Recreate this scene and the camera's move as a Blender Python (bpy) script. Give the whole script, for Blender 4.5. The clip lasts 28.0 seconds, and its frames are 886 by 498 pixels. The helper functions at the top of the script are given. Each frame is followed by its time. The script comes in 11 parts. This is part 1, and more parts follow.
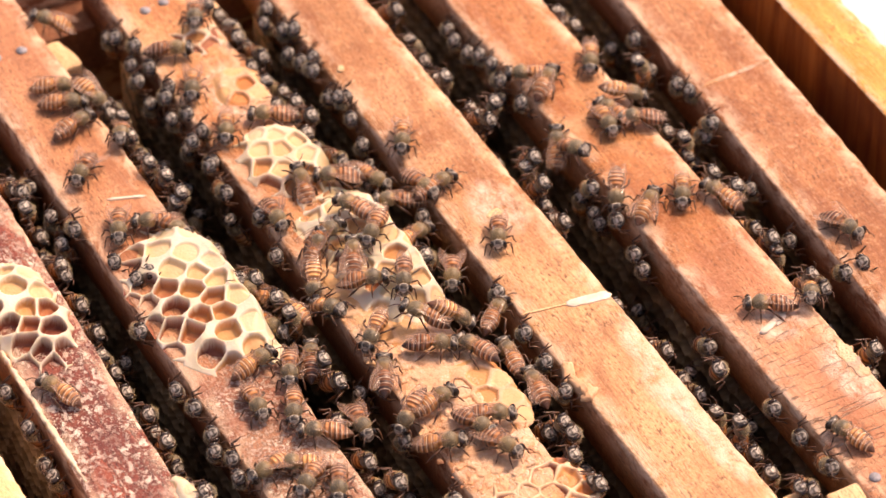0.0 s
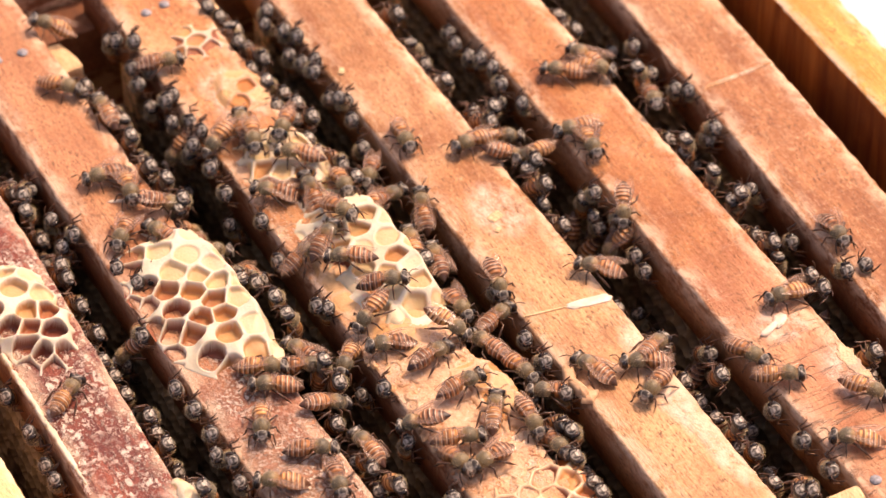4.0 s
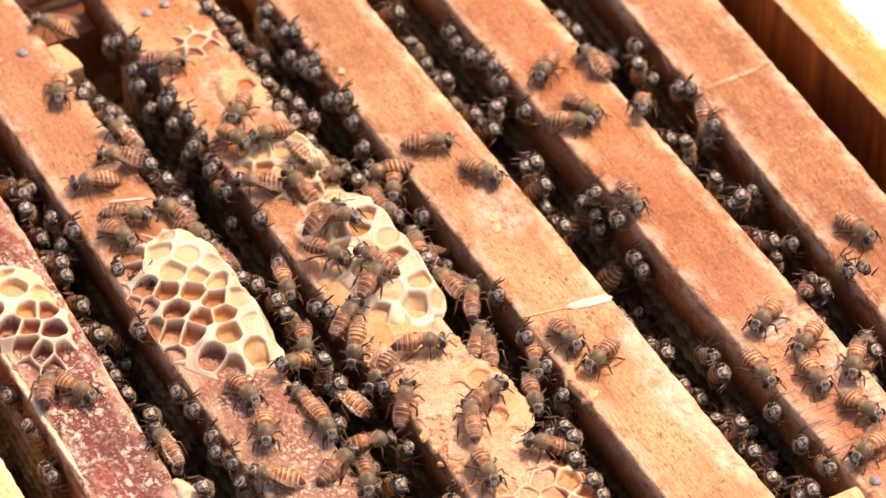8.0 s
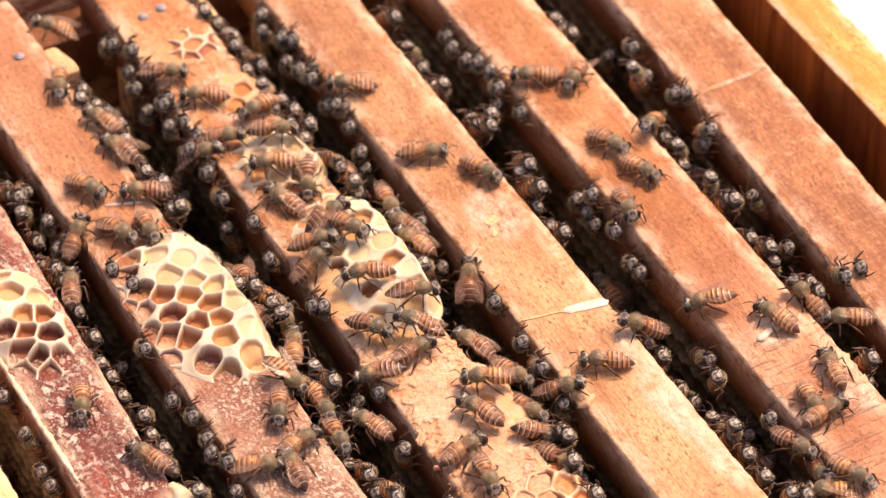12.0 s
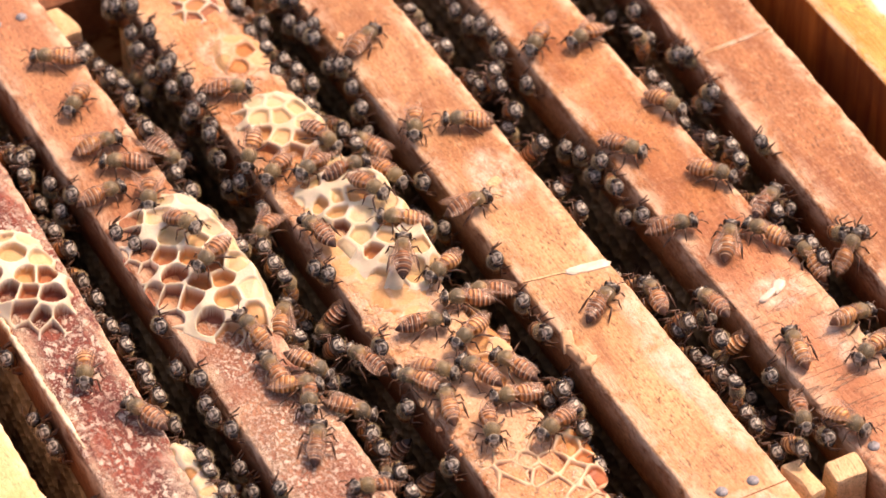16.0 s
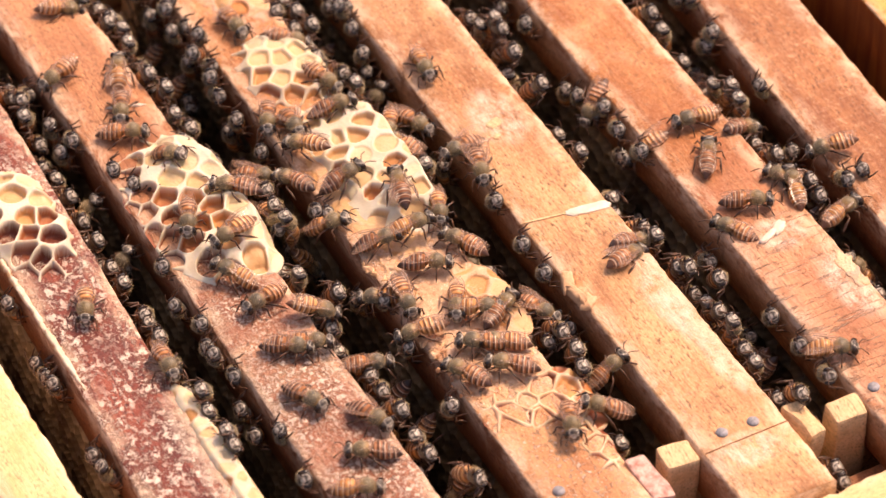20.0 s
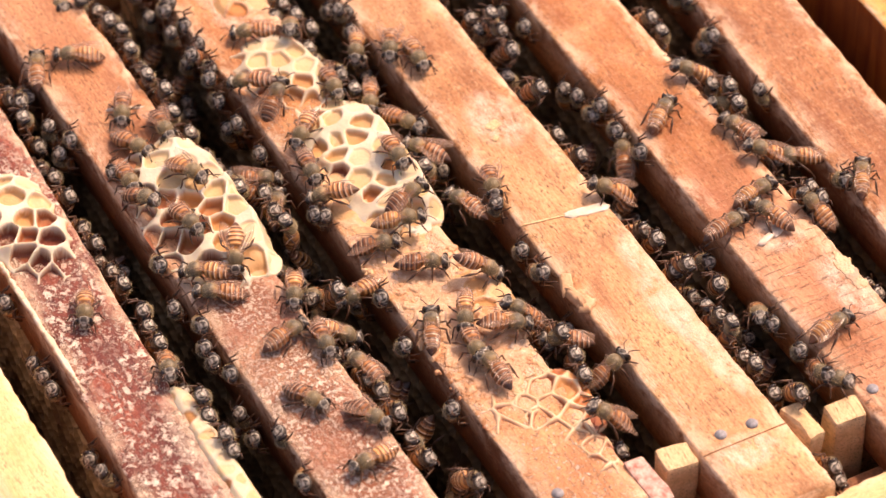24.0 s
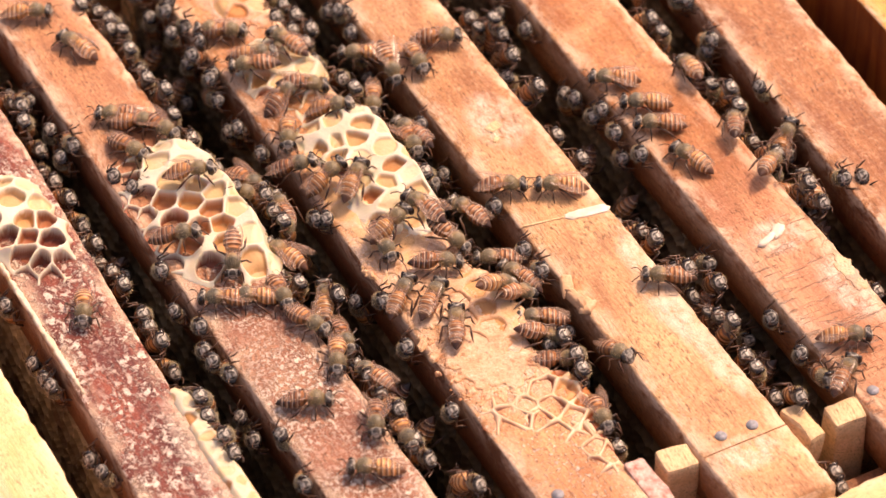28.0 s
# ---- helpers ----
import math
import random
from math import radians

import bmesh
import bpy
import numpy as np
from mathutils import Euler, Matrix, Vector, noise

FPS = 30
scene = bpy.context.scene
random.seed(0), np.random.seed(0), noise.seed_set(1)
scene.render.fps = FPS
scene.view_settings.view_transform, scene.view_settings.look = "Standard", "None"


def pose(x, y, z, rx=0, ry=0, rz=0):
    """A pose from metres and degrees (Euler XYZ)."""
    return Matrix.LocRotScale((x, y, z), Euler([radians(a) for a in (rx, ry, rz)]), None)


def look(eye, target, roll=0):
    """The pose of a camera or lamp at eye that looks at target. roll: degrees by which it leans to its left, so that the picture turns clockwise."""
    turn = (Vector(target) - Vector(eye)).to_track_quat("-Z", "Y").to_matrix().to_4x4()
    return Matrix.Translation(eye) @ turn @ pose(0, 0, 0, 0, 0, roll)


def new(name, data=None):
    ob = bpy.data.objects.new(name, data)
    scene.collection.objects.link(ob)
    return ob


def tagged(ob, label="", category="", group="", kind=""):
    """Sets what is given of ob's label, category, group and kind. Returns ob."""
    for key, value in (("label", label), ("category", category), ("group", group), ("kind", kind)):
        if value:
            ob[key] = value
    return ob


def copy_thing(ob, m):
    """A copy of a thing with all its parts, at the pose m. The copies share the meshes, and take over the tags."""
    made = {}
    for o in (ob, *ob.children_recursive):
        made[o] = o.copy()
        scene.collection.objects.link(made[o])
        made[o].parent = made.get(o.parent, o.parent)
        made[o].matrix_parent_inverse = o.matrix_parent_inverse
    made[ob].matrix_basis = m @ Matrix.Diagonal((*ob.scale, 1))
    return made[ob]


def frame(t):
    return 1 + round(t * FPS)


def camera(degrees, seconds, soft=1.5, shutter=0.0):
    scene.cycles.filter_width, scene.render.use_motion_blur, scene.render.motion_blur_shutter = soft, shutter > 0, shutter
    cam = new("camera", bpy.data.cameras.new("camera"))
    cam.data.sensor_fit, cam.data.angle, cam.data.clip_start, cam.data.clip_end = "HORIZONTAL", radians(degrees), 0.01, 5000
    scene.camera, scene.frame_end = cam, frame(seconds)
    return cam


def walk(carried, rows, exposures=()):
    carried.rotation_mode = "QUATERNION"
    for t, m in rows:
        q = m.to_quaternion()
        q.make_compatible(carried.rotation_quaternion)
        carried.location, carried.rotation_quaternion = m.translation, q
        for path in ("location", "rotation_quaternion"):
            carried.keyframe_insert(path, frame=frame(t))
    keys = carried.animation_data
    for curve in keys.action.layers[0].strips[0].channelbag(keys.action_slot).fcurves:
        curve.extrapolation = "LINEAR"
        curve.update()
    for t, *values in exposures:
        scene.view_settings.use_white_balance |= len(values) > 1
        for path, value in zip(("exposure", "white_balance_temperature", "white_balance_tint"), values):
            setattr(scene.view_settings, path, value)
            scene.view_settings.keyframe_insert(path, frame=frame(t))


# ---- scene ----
# ---- camera ----
cam = camera(13.205, 28.0, soft=1.5, shutter=0.5)
cam.data.dof.use_dof, cam.data.dof.focus_distance, cam.data.dof.aperture_fstop = True, 0.730, 24.5
EYE = (-0.26235, -0.46752, 0.51480)
walk(cam, [
    (0, look(EYE, (-0.00392, 0.02210, 0), -0.41)),
    (0.5, look(EYE, (-0.00374, 0.02236, 0), -0.34)),
    (1, look(EYE, (-0.00371, 0.02243, 0), -0.34)),
    (1.5, look(EYE, (-0.00368, 0.02249, 0), -0.39)),
    (2, look(EYE, (-0.00363, 0.02267, 0), -0.33)),
    (2.5, look(EYE, (-0.00375, 0.02273, 0), -0.35)),
    (3, look(EYE, (-0.00375, 0.02273, 0), -0.35)),
    (3.5, look(EYE, (-0.00371, 0.02279, 0), -0.40)),
    (5.5, look(EYE, (-0.00370, 0.02283, 0), -0.39)),
    (6, look(EYE, (-0.00370, 0.02283, 0), -0.39)),
    (6.5, look(EYE, (-0.00366, 0.02288, 0), -0.40)),
    (7, look(EYE, (-0.00358, 0.02291, 0), -0.34)),
    (7.5, look(EYE, (-0.00359, 0.02294, 0), -0.34)),
    (8, look(EYE, (-0.00363, 0.02295, 0), -0.35)),
    (8.5, look(EYE, (-0.00358, 0.02291, 0), -0.34)),
    (9, look(EYE, (-0.00354, 0.02290, 0), -0.34)),
    (9.5, look(EYE, (-0.00358, 0.02291, 0), -0.34)),
    (10, look(EYE, (-0.00354, 0.02299, 0), -0.36)),
    (10.5, look(EYE, (-0.00334, 0.02292, 0), -0.37)),
    (11, look(EYE, (-0.00269, 0.02300, 0), -0.33)),
    (11.5, look(EYE, (-0.00245, 0.02335, 0), -0.29)),
    (12, look(EYE, (-0.00250, 0.02356, 0), -0.27)),
    (12.5, look(EYE, (-0.00252, 0.02425, 0), -0.22)),
    (14.5, look(EYE, (-0.00173, 0.02571, 0), -0.22)),
    (15, look(EYE, (-0.00208, 0.02508, 0), -0.26)),
    (15.5, look(EYE, (-0.00446, 0.02065, 0), -0.28)),
    (16, look(EYE, (-0.00816, 0.01388, 0), -0.27)),
    (16.5, look(EYE, (-0.01082, 0.00918, 0), -0.30)),
    (17, look(EYE, (-0.01253, 0.00597, 0), -0.33)),
    (17.5, look(EYE, (-0.01402, 0.00329, 0), -0.30)),
    (18, look(EYE, (-0.01540, 0.00077, 0), -0.31)),
    (18.5, look(EYE, (-0.01601, -0.00055, 0), -0.31)),
    (19, look(EYE, (-0.01633, -0.00109, 0), -0.27)),
    (19.5, look(EYE, (-0.01615, -0.00086, 0), -0.37)),
    (20, look(EYE, (-0.01592, -0.00064, 0), -0.32)),
    (20.5, look(EYE, (-0.01598, -0.00086, 0), -0.35)),
    (21, look(EYE, (-0.01600, -0.00093, 0), -0.34)),
    (21.5, look(EYE, (-0.01596, -0.00086, 0), -0.39)),
    (23.5, look(EYE, (-0.01564, -0.00029, 0), -0.35)),
    (24, look(EYE, (-0.01545, -0.00022, 0), -0.32)),
    (24.5, look(EYE, (-0.01540, -0.00024, 0), -0.32)),
    (25, look(EYE, (-0.01538, -0.00018, 0), -0.28)),
    (25.5, look(EYE, (-0.01534, -0.00005, 0), -0.35)),
    (26, look(EYE, (-0.01538, -0.00011, 0), -0.32)),
    (26.5, look(EYE, (-0.01532, -0.00004, 0), -0.34)),
    (27, look(EYE, (-0.01531, -0.00000, 0), -0.35)),
    (27.5, look(EYE, (-0.01525, 0.00007, 0), -0.34)),
    (28, look(EYE, (-0.01531, 0.00015, 0), -0.32)),
], [(0.0, -0.24, 8050, 29), (28.0, -0.24, 8050, 29)])

# ---- world, sun ----
SUN_DIR = Vector((0.50, 0.16, 0.88)).normalized()      # towards the sun
world = bpy.data.worlds.new("sky")
scene.world = world
world.use_nodes = True
wn = world.node_tree.nodes
sky = wn.new("ShaderNodeTexSky")
sky.sky_type, sky.sun_disc = "NISHITA", False
sky.sun_elevation = math.asin(SUN_DIR.z)
sky.dust_density, sky.air_density = 4.0, 0.8
sky.sun_rotation = math.atan2(SUN_DIR.x, SUN_DIR.y)
wn["Background"].inputs[1].default_value = 0.29
world.node_tree.links.new(sky.outputs[0], wn["Background"].inputs[0])
sun = new("sun", bpy.data.lights.new("sun", "SUN"))
sun.data.energy, sun.data.angle, sun.data.color = 3.65, radians(1.4), (1.0, 0.87, 0.68)
sun.matrix_world = look((0, 0, 2), Vector((0, 0, 2)) - SUN_DIR)


# ---- materials ----
class Nodes:
    """Short names for building one material's nodes."""

    def __init__(self, name):
        self.mat = bpy.data.materials.new(name)
        self.mat.use_nodes = True
        self.t = self.mat.node_tree
        self.b = self.t.nodes["Principled BSDF"]
        self.coord = self.t.nodes.new("ShaderNodeTexCoord").outputs["Object"]

    def put(self, socket, value):
        if isinstance(value, bpy.types.NodeSocket):
            self.t.links.new(value, socket)
        elif isinstance(value, (tuple, list)) and len(value) == 3 and socket.type == "RGBA":
            socket.default_value = (*value, 1)
        else:
            socket.default_value = value

    def noise(self, scale, detail=4, rough=0.55, stretch=(1, 1, 1), warp=0.0, offset=(0, 0, 0)):
        m = self.t.nodes.new("ShaderNodeMapping")
        m.inputs["Scale"].default_value = stretch
        m.inputs["Location"].default_value = offset
        self.t.links.new(self.coord, m.inputs[0])
        n = self.t.nodes.new("ShaderNodeTexNoise")
        self.t.links.new(m.outputs[0], n.inputs["Vector"])
        n.inputs["Scale"].default_value, n.inputs["Detail"].default_value = scale, detail
        n.inputs["Roughness"].default_value, n.inputs["Distortion"].default_value = rough, warp
        return n.outputs["Fac"]

    def ramp(self, fac, *stops):
        r = self.t.nodes.new("ShaderNodeValToRGB")
        self.t.links.new(fac, r.inputs[0])
        e = r.color_ramp.elements
        while len(e) < len(stops):
            e.new(0.5)
        for k, (at, c) in zip(e, stops):
            k.position, k.color = at, ((c, c, c, 1) if isinstance(c, (int, float)) else (*c, 1))
        return r.outputs[0]

    def mix(self, fac, a, b, kind="MIX"):
        m = self.t.nodes.new("ShaderNodeMix")
        m.data_type, m.blend_type = "RGBA", kind
        self.put(m.inputs[0], fac), self.put(m.inputs[6], a), self.put(m.inputs[7], b)
        return m.outputs[2]

    def math(self, kind, a, b=0.0, clamp=False):
        m = self.t.nodes.new("ShaderNodeMath")
        m.operation, m.use_clamp = kind, clamp
        self.put(m.inputs[0], a), self.put(m.inputs[1], b)
        return m.outputs[0]

    def attr(self, name):
        a = self.t.nodes.new("ShaderNodeAttribute")
        a.attribute_name = name
        return a.outputs["Fac"]

    def random(self):
        return self.t.nodes.new("ShaderNodeObjectInfo").outputs["Random"]

    def axis(self, k):
        s = self.t.nodes.new("ShaderNodeSeparateXYZ")
        self.t.links.new(self.coord, s.inputs[0])
        return s.outputs[k]

    def done(self, colour, rough=0.6, bump=None, height=0.0002, strength=0.5, **more):
        self.put(self.b.inputs["Base Color"], colour)
        self.put(self.b.inputs["Roughness"], rough)
        for k, v in more.items():
            self.put(self.b.inputs[k.replace("_", " ")], v)
        if bump is not None:
            n = self.t.nodes.new("ShaderNodeBump")
            n.inputs["Distance"].default_value, n.inputs["Strength"].default_value = height, strength
            self.t.links.new(bump, n.inputs["Height"])
            self.t.links.new(n.outputs[0], self.b.inputs["Normal"])
        return self.mat


def wood(name, light, dark, rough=0.55, pale=0.3, seed=0.0, speck=None, speck_from=None, saw_from=None, fleck=520, worn=0.35, scuffs=(), front=None, front_from=None):
    """Old planed wood, grain along y. speck: cream wax flecks, their amount, below speck_from in y; front: a second, waxier pair of colours below front_from; scuffs: pale scraped patches (x, y, half sizes); saw_from: saw scratches begin below this y."""
    n = Nodes(name)
    o = (seed, seed * 2.3, seed)
    fine = n.noise(1.0, 6, 0.7, (1100, 130, 1100), 0.4, o)
    broad = n.noise(1.0, 3, 0.5, (170, 26, 170), 0.9, o)
    mottle = n.noise(130, 5, 0.65, (1, 0.6, 1), 0.8, o)
    pores = n.noise(1.0, 2, 0.6, (2600, 700, 2600), 0.0, o)
    stain = n.noise(48, 4, 0.6, (1, 0.8, 1), 0.6, o)
    f = n.math("ADD", n.math("ADD", n.math("MULTIPLY", fine, 0.30), n.math("MULTIPLY", broad, 0.30)), n.math("MULTIPLY", mottle, 0.40))
    c = n.mix(n.ramp(f, (0.41, 0.0), (0.60, 1.0)), dark, light)
    if front:
        y = n.math("ADD", n.axis(1), n.math("MULTIPLY", n.math("SUBTRACT", mottle, 0.5), 0.05))
        c = n.mix(n.math("MULTIPLY", n.math("SUBTRACT", front_from, y), 45.0, True), c, n.mix(n.ramp(f, (0.38, 0.0), (0.62, 1.0)), front[1], front[0]))
    lines = n.noise(1.0, 3, 0.55, (1500, 60, 1500), 0.25, (o[1], 2, o[0]))
    c = n.mix(n.ramp(lines, (0.58, 0.0), (0.68, 0.34)), c, tuple(v * 0.55 for v in dark))
    c = n.mix(n.ramp(stain, (0.34, 0.5), (0.50, 0.0)), c, tuple(v * w for v, w in zip(dark, (0.72, 0.62, 0.60))))
    c = n.mix(n.math("MULTIPLY", n.ramp(stain, (0.52, 0.0), (0.68, 1.0)), worn), c, (0.88, 0.55, 0.29))
    c = n.mix(n.math("MULTIPLY", n.ramp(pores, (0.55, 0.0), (0.64, 0.85)), n.ramp(mottle, (0.40, 0.25), (0.58, 1.0))), c, tuple(v * 0.42 for v in dark))
    scuff = n.noise(420, 5, 0.8, (1, 0.7, 1), 0.5, o)
    c = n.mix(n.math("MULTIPLY", n.ramp(scuff, (0.55, 0.0), (0.66, 1.0)), pale), c, (0.87, 0.57, 0.32))
    cross = n.noise(1.0, 4, 0.7, (130, 1500, 130), 0.8, o)
    nick = n.ramp(cross, (0.58, 0.0), (0.66, 1.0))
    bump = n.math("ADD", n.math("ADD", fine, n.math("MULTIPLY", pores, -0.5)), n.math("MULTIPLY", mottle, 0.6))
    k = 0.10
    if saw_from is not None:
        y = n.math("ADD", n.axis(1), n.math("MULTIPLY", n.math("SUBTRACT", mottle, 0.5), 0.03))
        k = n.math("ADD", 0.10, n.math("MULTIPLY", n.math("MULTIPLY", n.math("SUBTRACT", saw_from, y), 200.0, True), 0.7))
        bump = n.math("ADD", bump, n.math("MULTIPLY", n.math("MULTIPLY", nick, k), 3.5))
    c = n.mix(n.math("MULTIPLY", nick, k), c, (0.90, 0.62, 0.44))
    if speck:
        a = n.ramp(n.noise(fleck, 5, 0.72, (1, 0.8, 1), 0.25, o), (0.62 - 0.10 * speck, 0.0), (0.68 - 0.10 * speck, 1.0))
        d = n.ramp(n.noise(fleck * 2.1, 2, 0.6, (1, 1, 1), 0.3, (o[1], 3, 1)), (0.58, 0.0), (0.66, 0.8))
        q = n.ramp(n.noise(95, 3, 0.6, (1, 1, 1), 0.5, o), (0.36, 0.2), (0.58, 1.0))
        m = n.math("MULTIPLY", n.math("MAXIMUM", a, d), q)
        if speck_from is not None:
            y = n.math("ADD", n.axis(1), n.math("MULTIPLY", n.math("SUBTRACT", mottle, 0.5), 0.05))
            m = n.math("MULTIPLY", m, n.math("MULTIPLY", n.math("SUBTRACT", speck_from, y), 40.0, True))
        c = n.mix(n.math("MULTIPLY", m, 0.92), c, (0.86, 0.69, 0.55))
        bump = n.math("ADD", bump, n.math("MULTIPLY", m, 2.0))
    grit = n.noise(1400, 3, 0.7, (1, 0.7, 1), 0.0, o)
    c = n.mix(n.ramp(grit, (0.30, 0.45), (0.48, 0.0)), c, tuple(v * 0.55 for v in dark))
    c = n.mix(n.ramp(grit, (0.55, 0.0), (0.74, min(0.40, pale))), c, (0.88, 0.58, 0.33))
    for x0, y0, rx, ry in scuffs:
        u = n.math("DIVIDE", n.math("SUBTRACT", n.axis(0), x0), rx)
        v = n.math("DIVIDE", n.math("SUBTRACT", n.axis(1), y0), ry)
        far = n.math("SQRT", n.math("ADD", n.math("MULTIPLY", u, u), n.math("MULTIPLY", v, v)))
        m = n.math("MULTIPLY", n.math("SUBTRACT", 1.0, far), 2.2, True)
        m = n.math("MULTIPLY", m, n.ramp(n.noise(420, 6, 0.75, (1, 0.6, 1), 0.1, (x0 * 900, 1, 2)), (0.38, 0.0), (0.62, 0.75)))
        c = n.mix(m, c, (0.88, 0.70, 0.54))
        bump = n.math("ADD", bump, n.math("MULTIPLY", m, 1.2))
    # the arrises are rubbed pale
    rub = n.math("MULTIPLY", n.attr("rim"), n.ramp(n.noise(260, 5, 0.75, (1, 0.5, 1), 0.4, o), (0.42, 0.0), (0.58, 0.75)))
    c = n.mix(rub, c, (0.86, 0.62, 0.42))
    return n.done(c, rough, bump, 0.00030, 0.8, Specular_IOR_Level=0.35)


def simple(name, a, b, scale, rough, bump_scale=None, height=0.0001, **more):
    n = Nodes(name)
    c = n.ramp(n.noise(scale, 5, 0.6), (0.3, a), (0.7, b))
    return n.done(c, rough, n.noise(bump_scale or scale * 4, 5), height, 0.6, **more)


def wax_material(name, walls, tint=(1, 1, 1), crumbs=0.0):
    """Burr comb: pale walls, amber cell floors."""
    n = Nodes(name)
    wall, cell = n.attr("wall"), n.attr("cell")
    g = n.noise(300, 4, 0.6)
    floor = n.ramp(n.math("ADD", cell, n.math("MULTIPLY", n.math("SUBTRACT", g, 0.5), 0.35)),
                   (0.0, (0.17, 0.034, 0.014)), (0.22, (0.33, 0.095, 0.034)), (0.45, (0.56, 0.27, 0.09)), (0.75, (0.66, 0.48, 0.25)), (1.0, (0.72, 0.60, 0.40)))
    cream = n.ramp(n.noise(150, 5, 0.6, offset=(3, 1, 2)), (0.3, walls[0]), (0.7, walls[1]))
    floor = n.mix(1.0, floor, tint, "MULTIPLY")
    if crumbs:
        bits = n.noise(620, 5, 0.75, offset=(1, 4, 2))
        cream = n.mix(n.math("MULTIPLY", n.ramp(bits, (0.34, 1.0), (0.48, 0.0)), crumbs), cream, (0.46, 0.19, 0.09))
        cream = n.mix(n.math("MULTIPLY", n.ramp(bits, (0.56, 0.0), (0.66, 1.0)), crumbs), cream, (0.84, 0.66, 0.49))
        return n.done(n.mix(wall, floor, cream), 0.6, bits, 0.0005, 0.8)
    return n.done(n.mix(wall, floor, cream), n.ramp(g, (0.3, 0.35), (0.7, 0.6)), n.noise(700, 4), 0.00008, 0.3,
                  Subsurface_Weight=0.25, Subsurface_Radius=(0.002, 0.0012, 0.0006), Subsurface_Scale=1.0)


M_DARKBAR = wood("dark_red_wood", (0.34, 0.078, 0.042), (0.14, 0.028, 0.020), 0.42, 0.06, 1.0, 1.2, fleck=640, worn=0.03, scuffs=[(0.0060, -0.0500, 0.0035, 0.0180)])
M_BAR_B = wood("waxy_orange_wood", (0.55, 0.245, 0.112), (0.36, 0.132, 0.057), 0.5, 0.20, 2.1, 1.25, 0.004, fleck=1150, worn=0.2, front=((0.44, 0.175, 0.10), (0.27, 0.085, 0.05)), front_from=0.004)
M_BAR_C = wood("orange_wood", (0.62, 0.275, 0.105), (0.42, 0.150, 0.052), 0.55, 0.45, 3.7, 0.35, 0.045, fleck=700, front=((0.73, 0.365, 0.165), (0.52, 0.215, 0.088)), front_from=0.012, scuffs=[(0.0, -0.0240, 0.0090, 0.0200), (0.001, -0.0560, 0.0090, 0.0160), (0.002, 0.0600, 0.0070, 0.0130)])
M_BAR_D = wood("tan_wood", (0.51, 0.230, 0.092), (0.33, 0.122, 0.046), 0.55, 0.35, 5.2, worn=0.3, front=((0.72, 0.410, 0.190), (0.49, 0.222, 0.093)), front_from=0.004, scuffs=[(0.0060, -0.0640, 0.0040, 0.0100), (0.0066, -0.0760, 0.0034, 0.0110), (-0.0010, -0.0980, 0.0080, 0.0050), (0.0055, -0.0570, 0.0050, 0.0110), (0.0015, 0.0030, 0.0065, 0.0100), (0.0070, -0.0440, 0.0040, 0.0070)])
M_BAR_E = wood("reddish_wood", (0.55, 0.225, 0.076), (0.37, 0.118, 0.038), 0.5, 0.22, 6.6, front=((0.70, 0.335, 0.170), (0.49, 0.185, 0.088)), front_from=-0.022, saw_from=-0.048, scuffs=[(0.0055, -0.0700, 0.0055, 0.0120), (0.0010, -0.0520, 0.0070, 0.0060)])
M_BAR_F = wood("red_brown_wood", (0.50, 0.205, 0.078), (0.30, 0.102, 0.040), 0.55, 0.35, 8.4, worn=0.2)
M_BOX = wood("yellow_pine", (0.92, 0.66, 0.35), (0.83, 0.52, 0.22), 0.6, 0.3, 9.9, worn=0.3)
M_BOX_OLD = wood("orange_pine", (0.86, 0.45, 0.125), (0.68, 0.28, 0.055), 0.6, 0.15, 9.3, worn=0.0)
# pine darkened to carry painted shade on bar flanks and inner walls
M_SHADED = wood("stained_pine", (0.31, 0.115, 0.046), (0.18, 0.062, 0.026), 0.6, 0.1, 14.1, worn=0.0)


def shaded_inside():
    """Pine boards of the box, dark orange with shade and bounced light painted in, with streaks down the face."""
    n = Nodes("shaded_inner_pine")
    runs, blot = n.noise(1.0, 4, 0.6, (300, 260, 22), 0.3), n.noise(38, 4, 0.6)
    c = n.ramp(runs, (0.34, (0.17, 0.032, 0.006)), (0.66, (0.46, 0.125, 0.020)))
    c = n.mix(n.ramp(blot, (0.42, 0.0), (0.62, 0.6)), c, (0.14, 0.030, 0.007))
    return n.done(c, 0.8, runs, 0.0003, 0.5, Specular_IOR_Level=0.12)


M_INNER = shaded_inside()
# lighter flank brown for bars D and E, with shade in it
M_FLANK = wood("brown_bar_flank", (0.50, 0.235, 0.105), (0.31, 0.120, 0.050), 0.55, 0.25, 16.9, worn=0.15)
M_PEG = wood("pale_wood", (0.84, 0.60, 0.34), (0.66, 0.40, 0.19), 0.6, 0.5, 11.3)
M_REDFLAKE = simple("red_propolis", (0.34, 0.085, 0.05), (0.70, 0.50, 0.41), 800, 0.5, 700, 0.0008)
M_FLAKE = simple("torn_wood_flake", (0.52, 0.27, 0.13), (0.72, 0.46, 0.26), 500, 0.6)
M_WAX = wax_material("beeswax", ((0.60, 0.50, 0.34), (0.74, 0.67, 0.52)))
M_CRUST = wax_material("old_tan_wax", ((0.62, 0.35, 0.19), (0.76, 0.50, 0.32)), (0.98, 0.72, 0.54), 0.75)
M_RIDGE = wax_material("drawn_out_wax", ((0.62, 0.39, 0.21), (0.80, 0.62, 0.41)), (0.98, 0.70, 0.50))
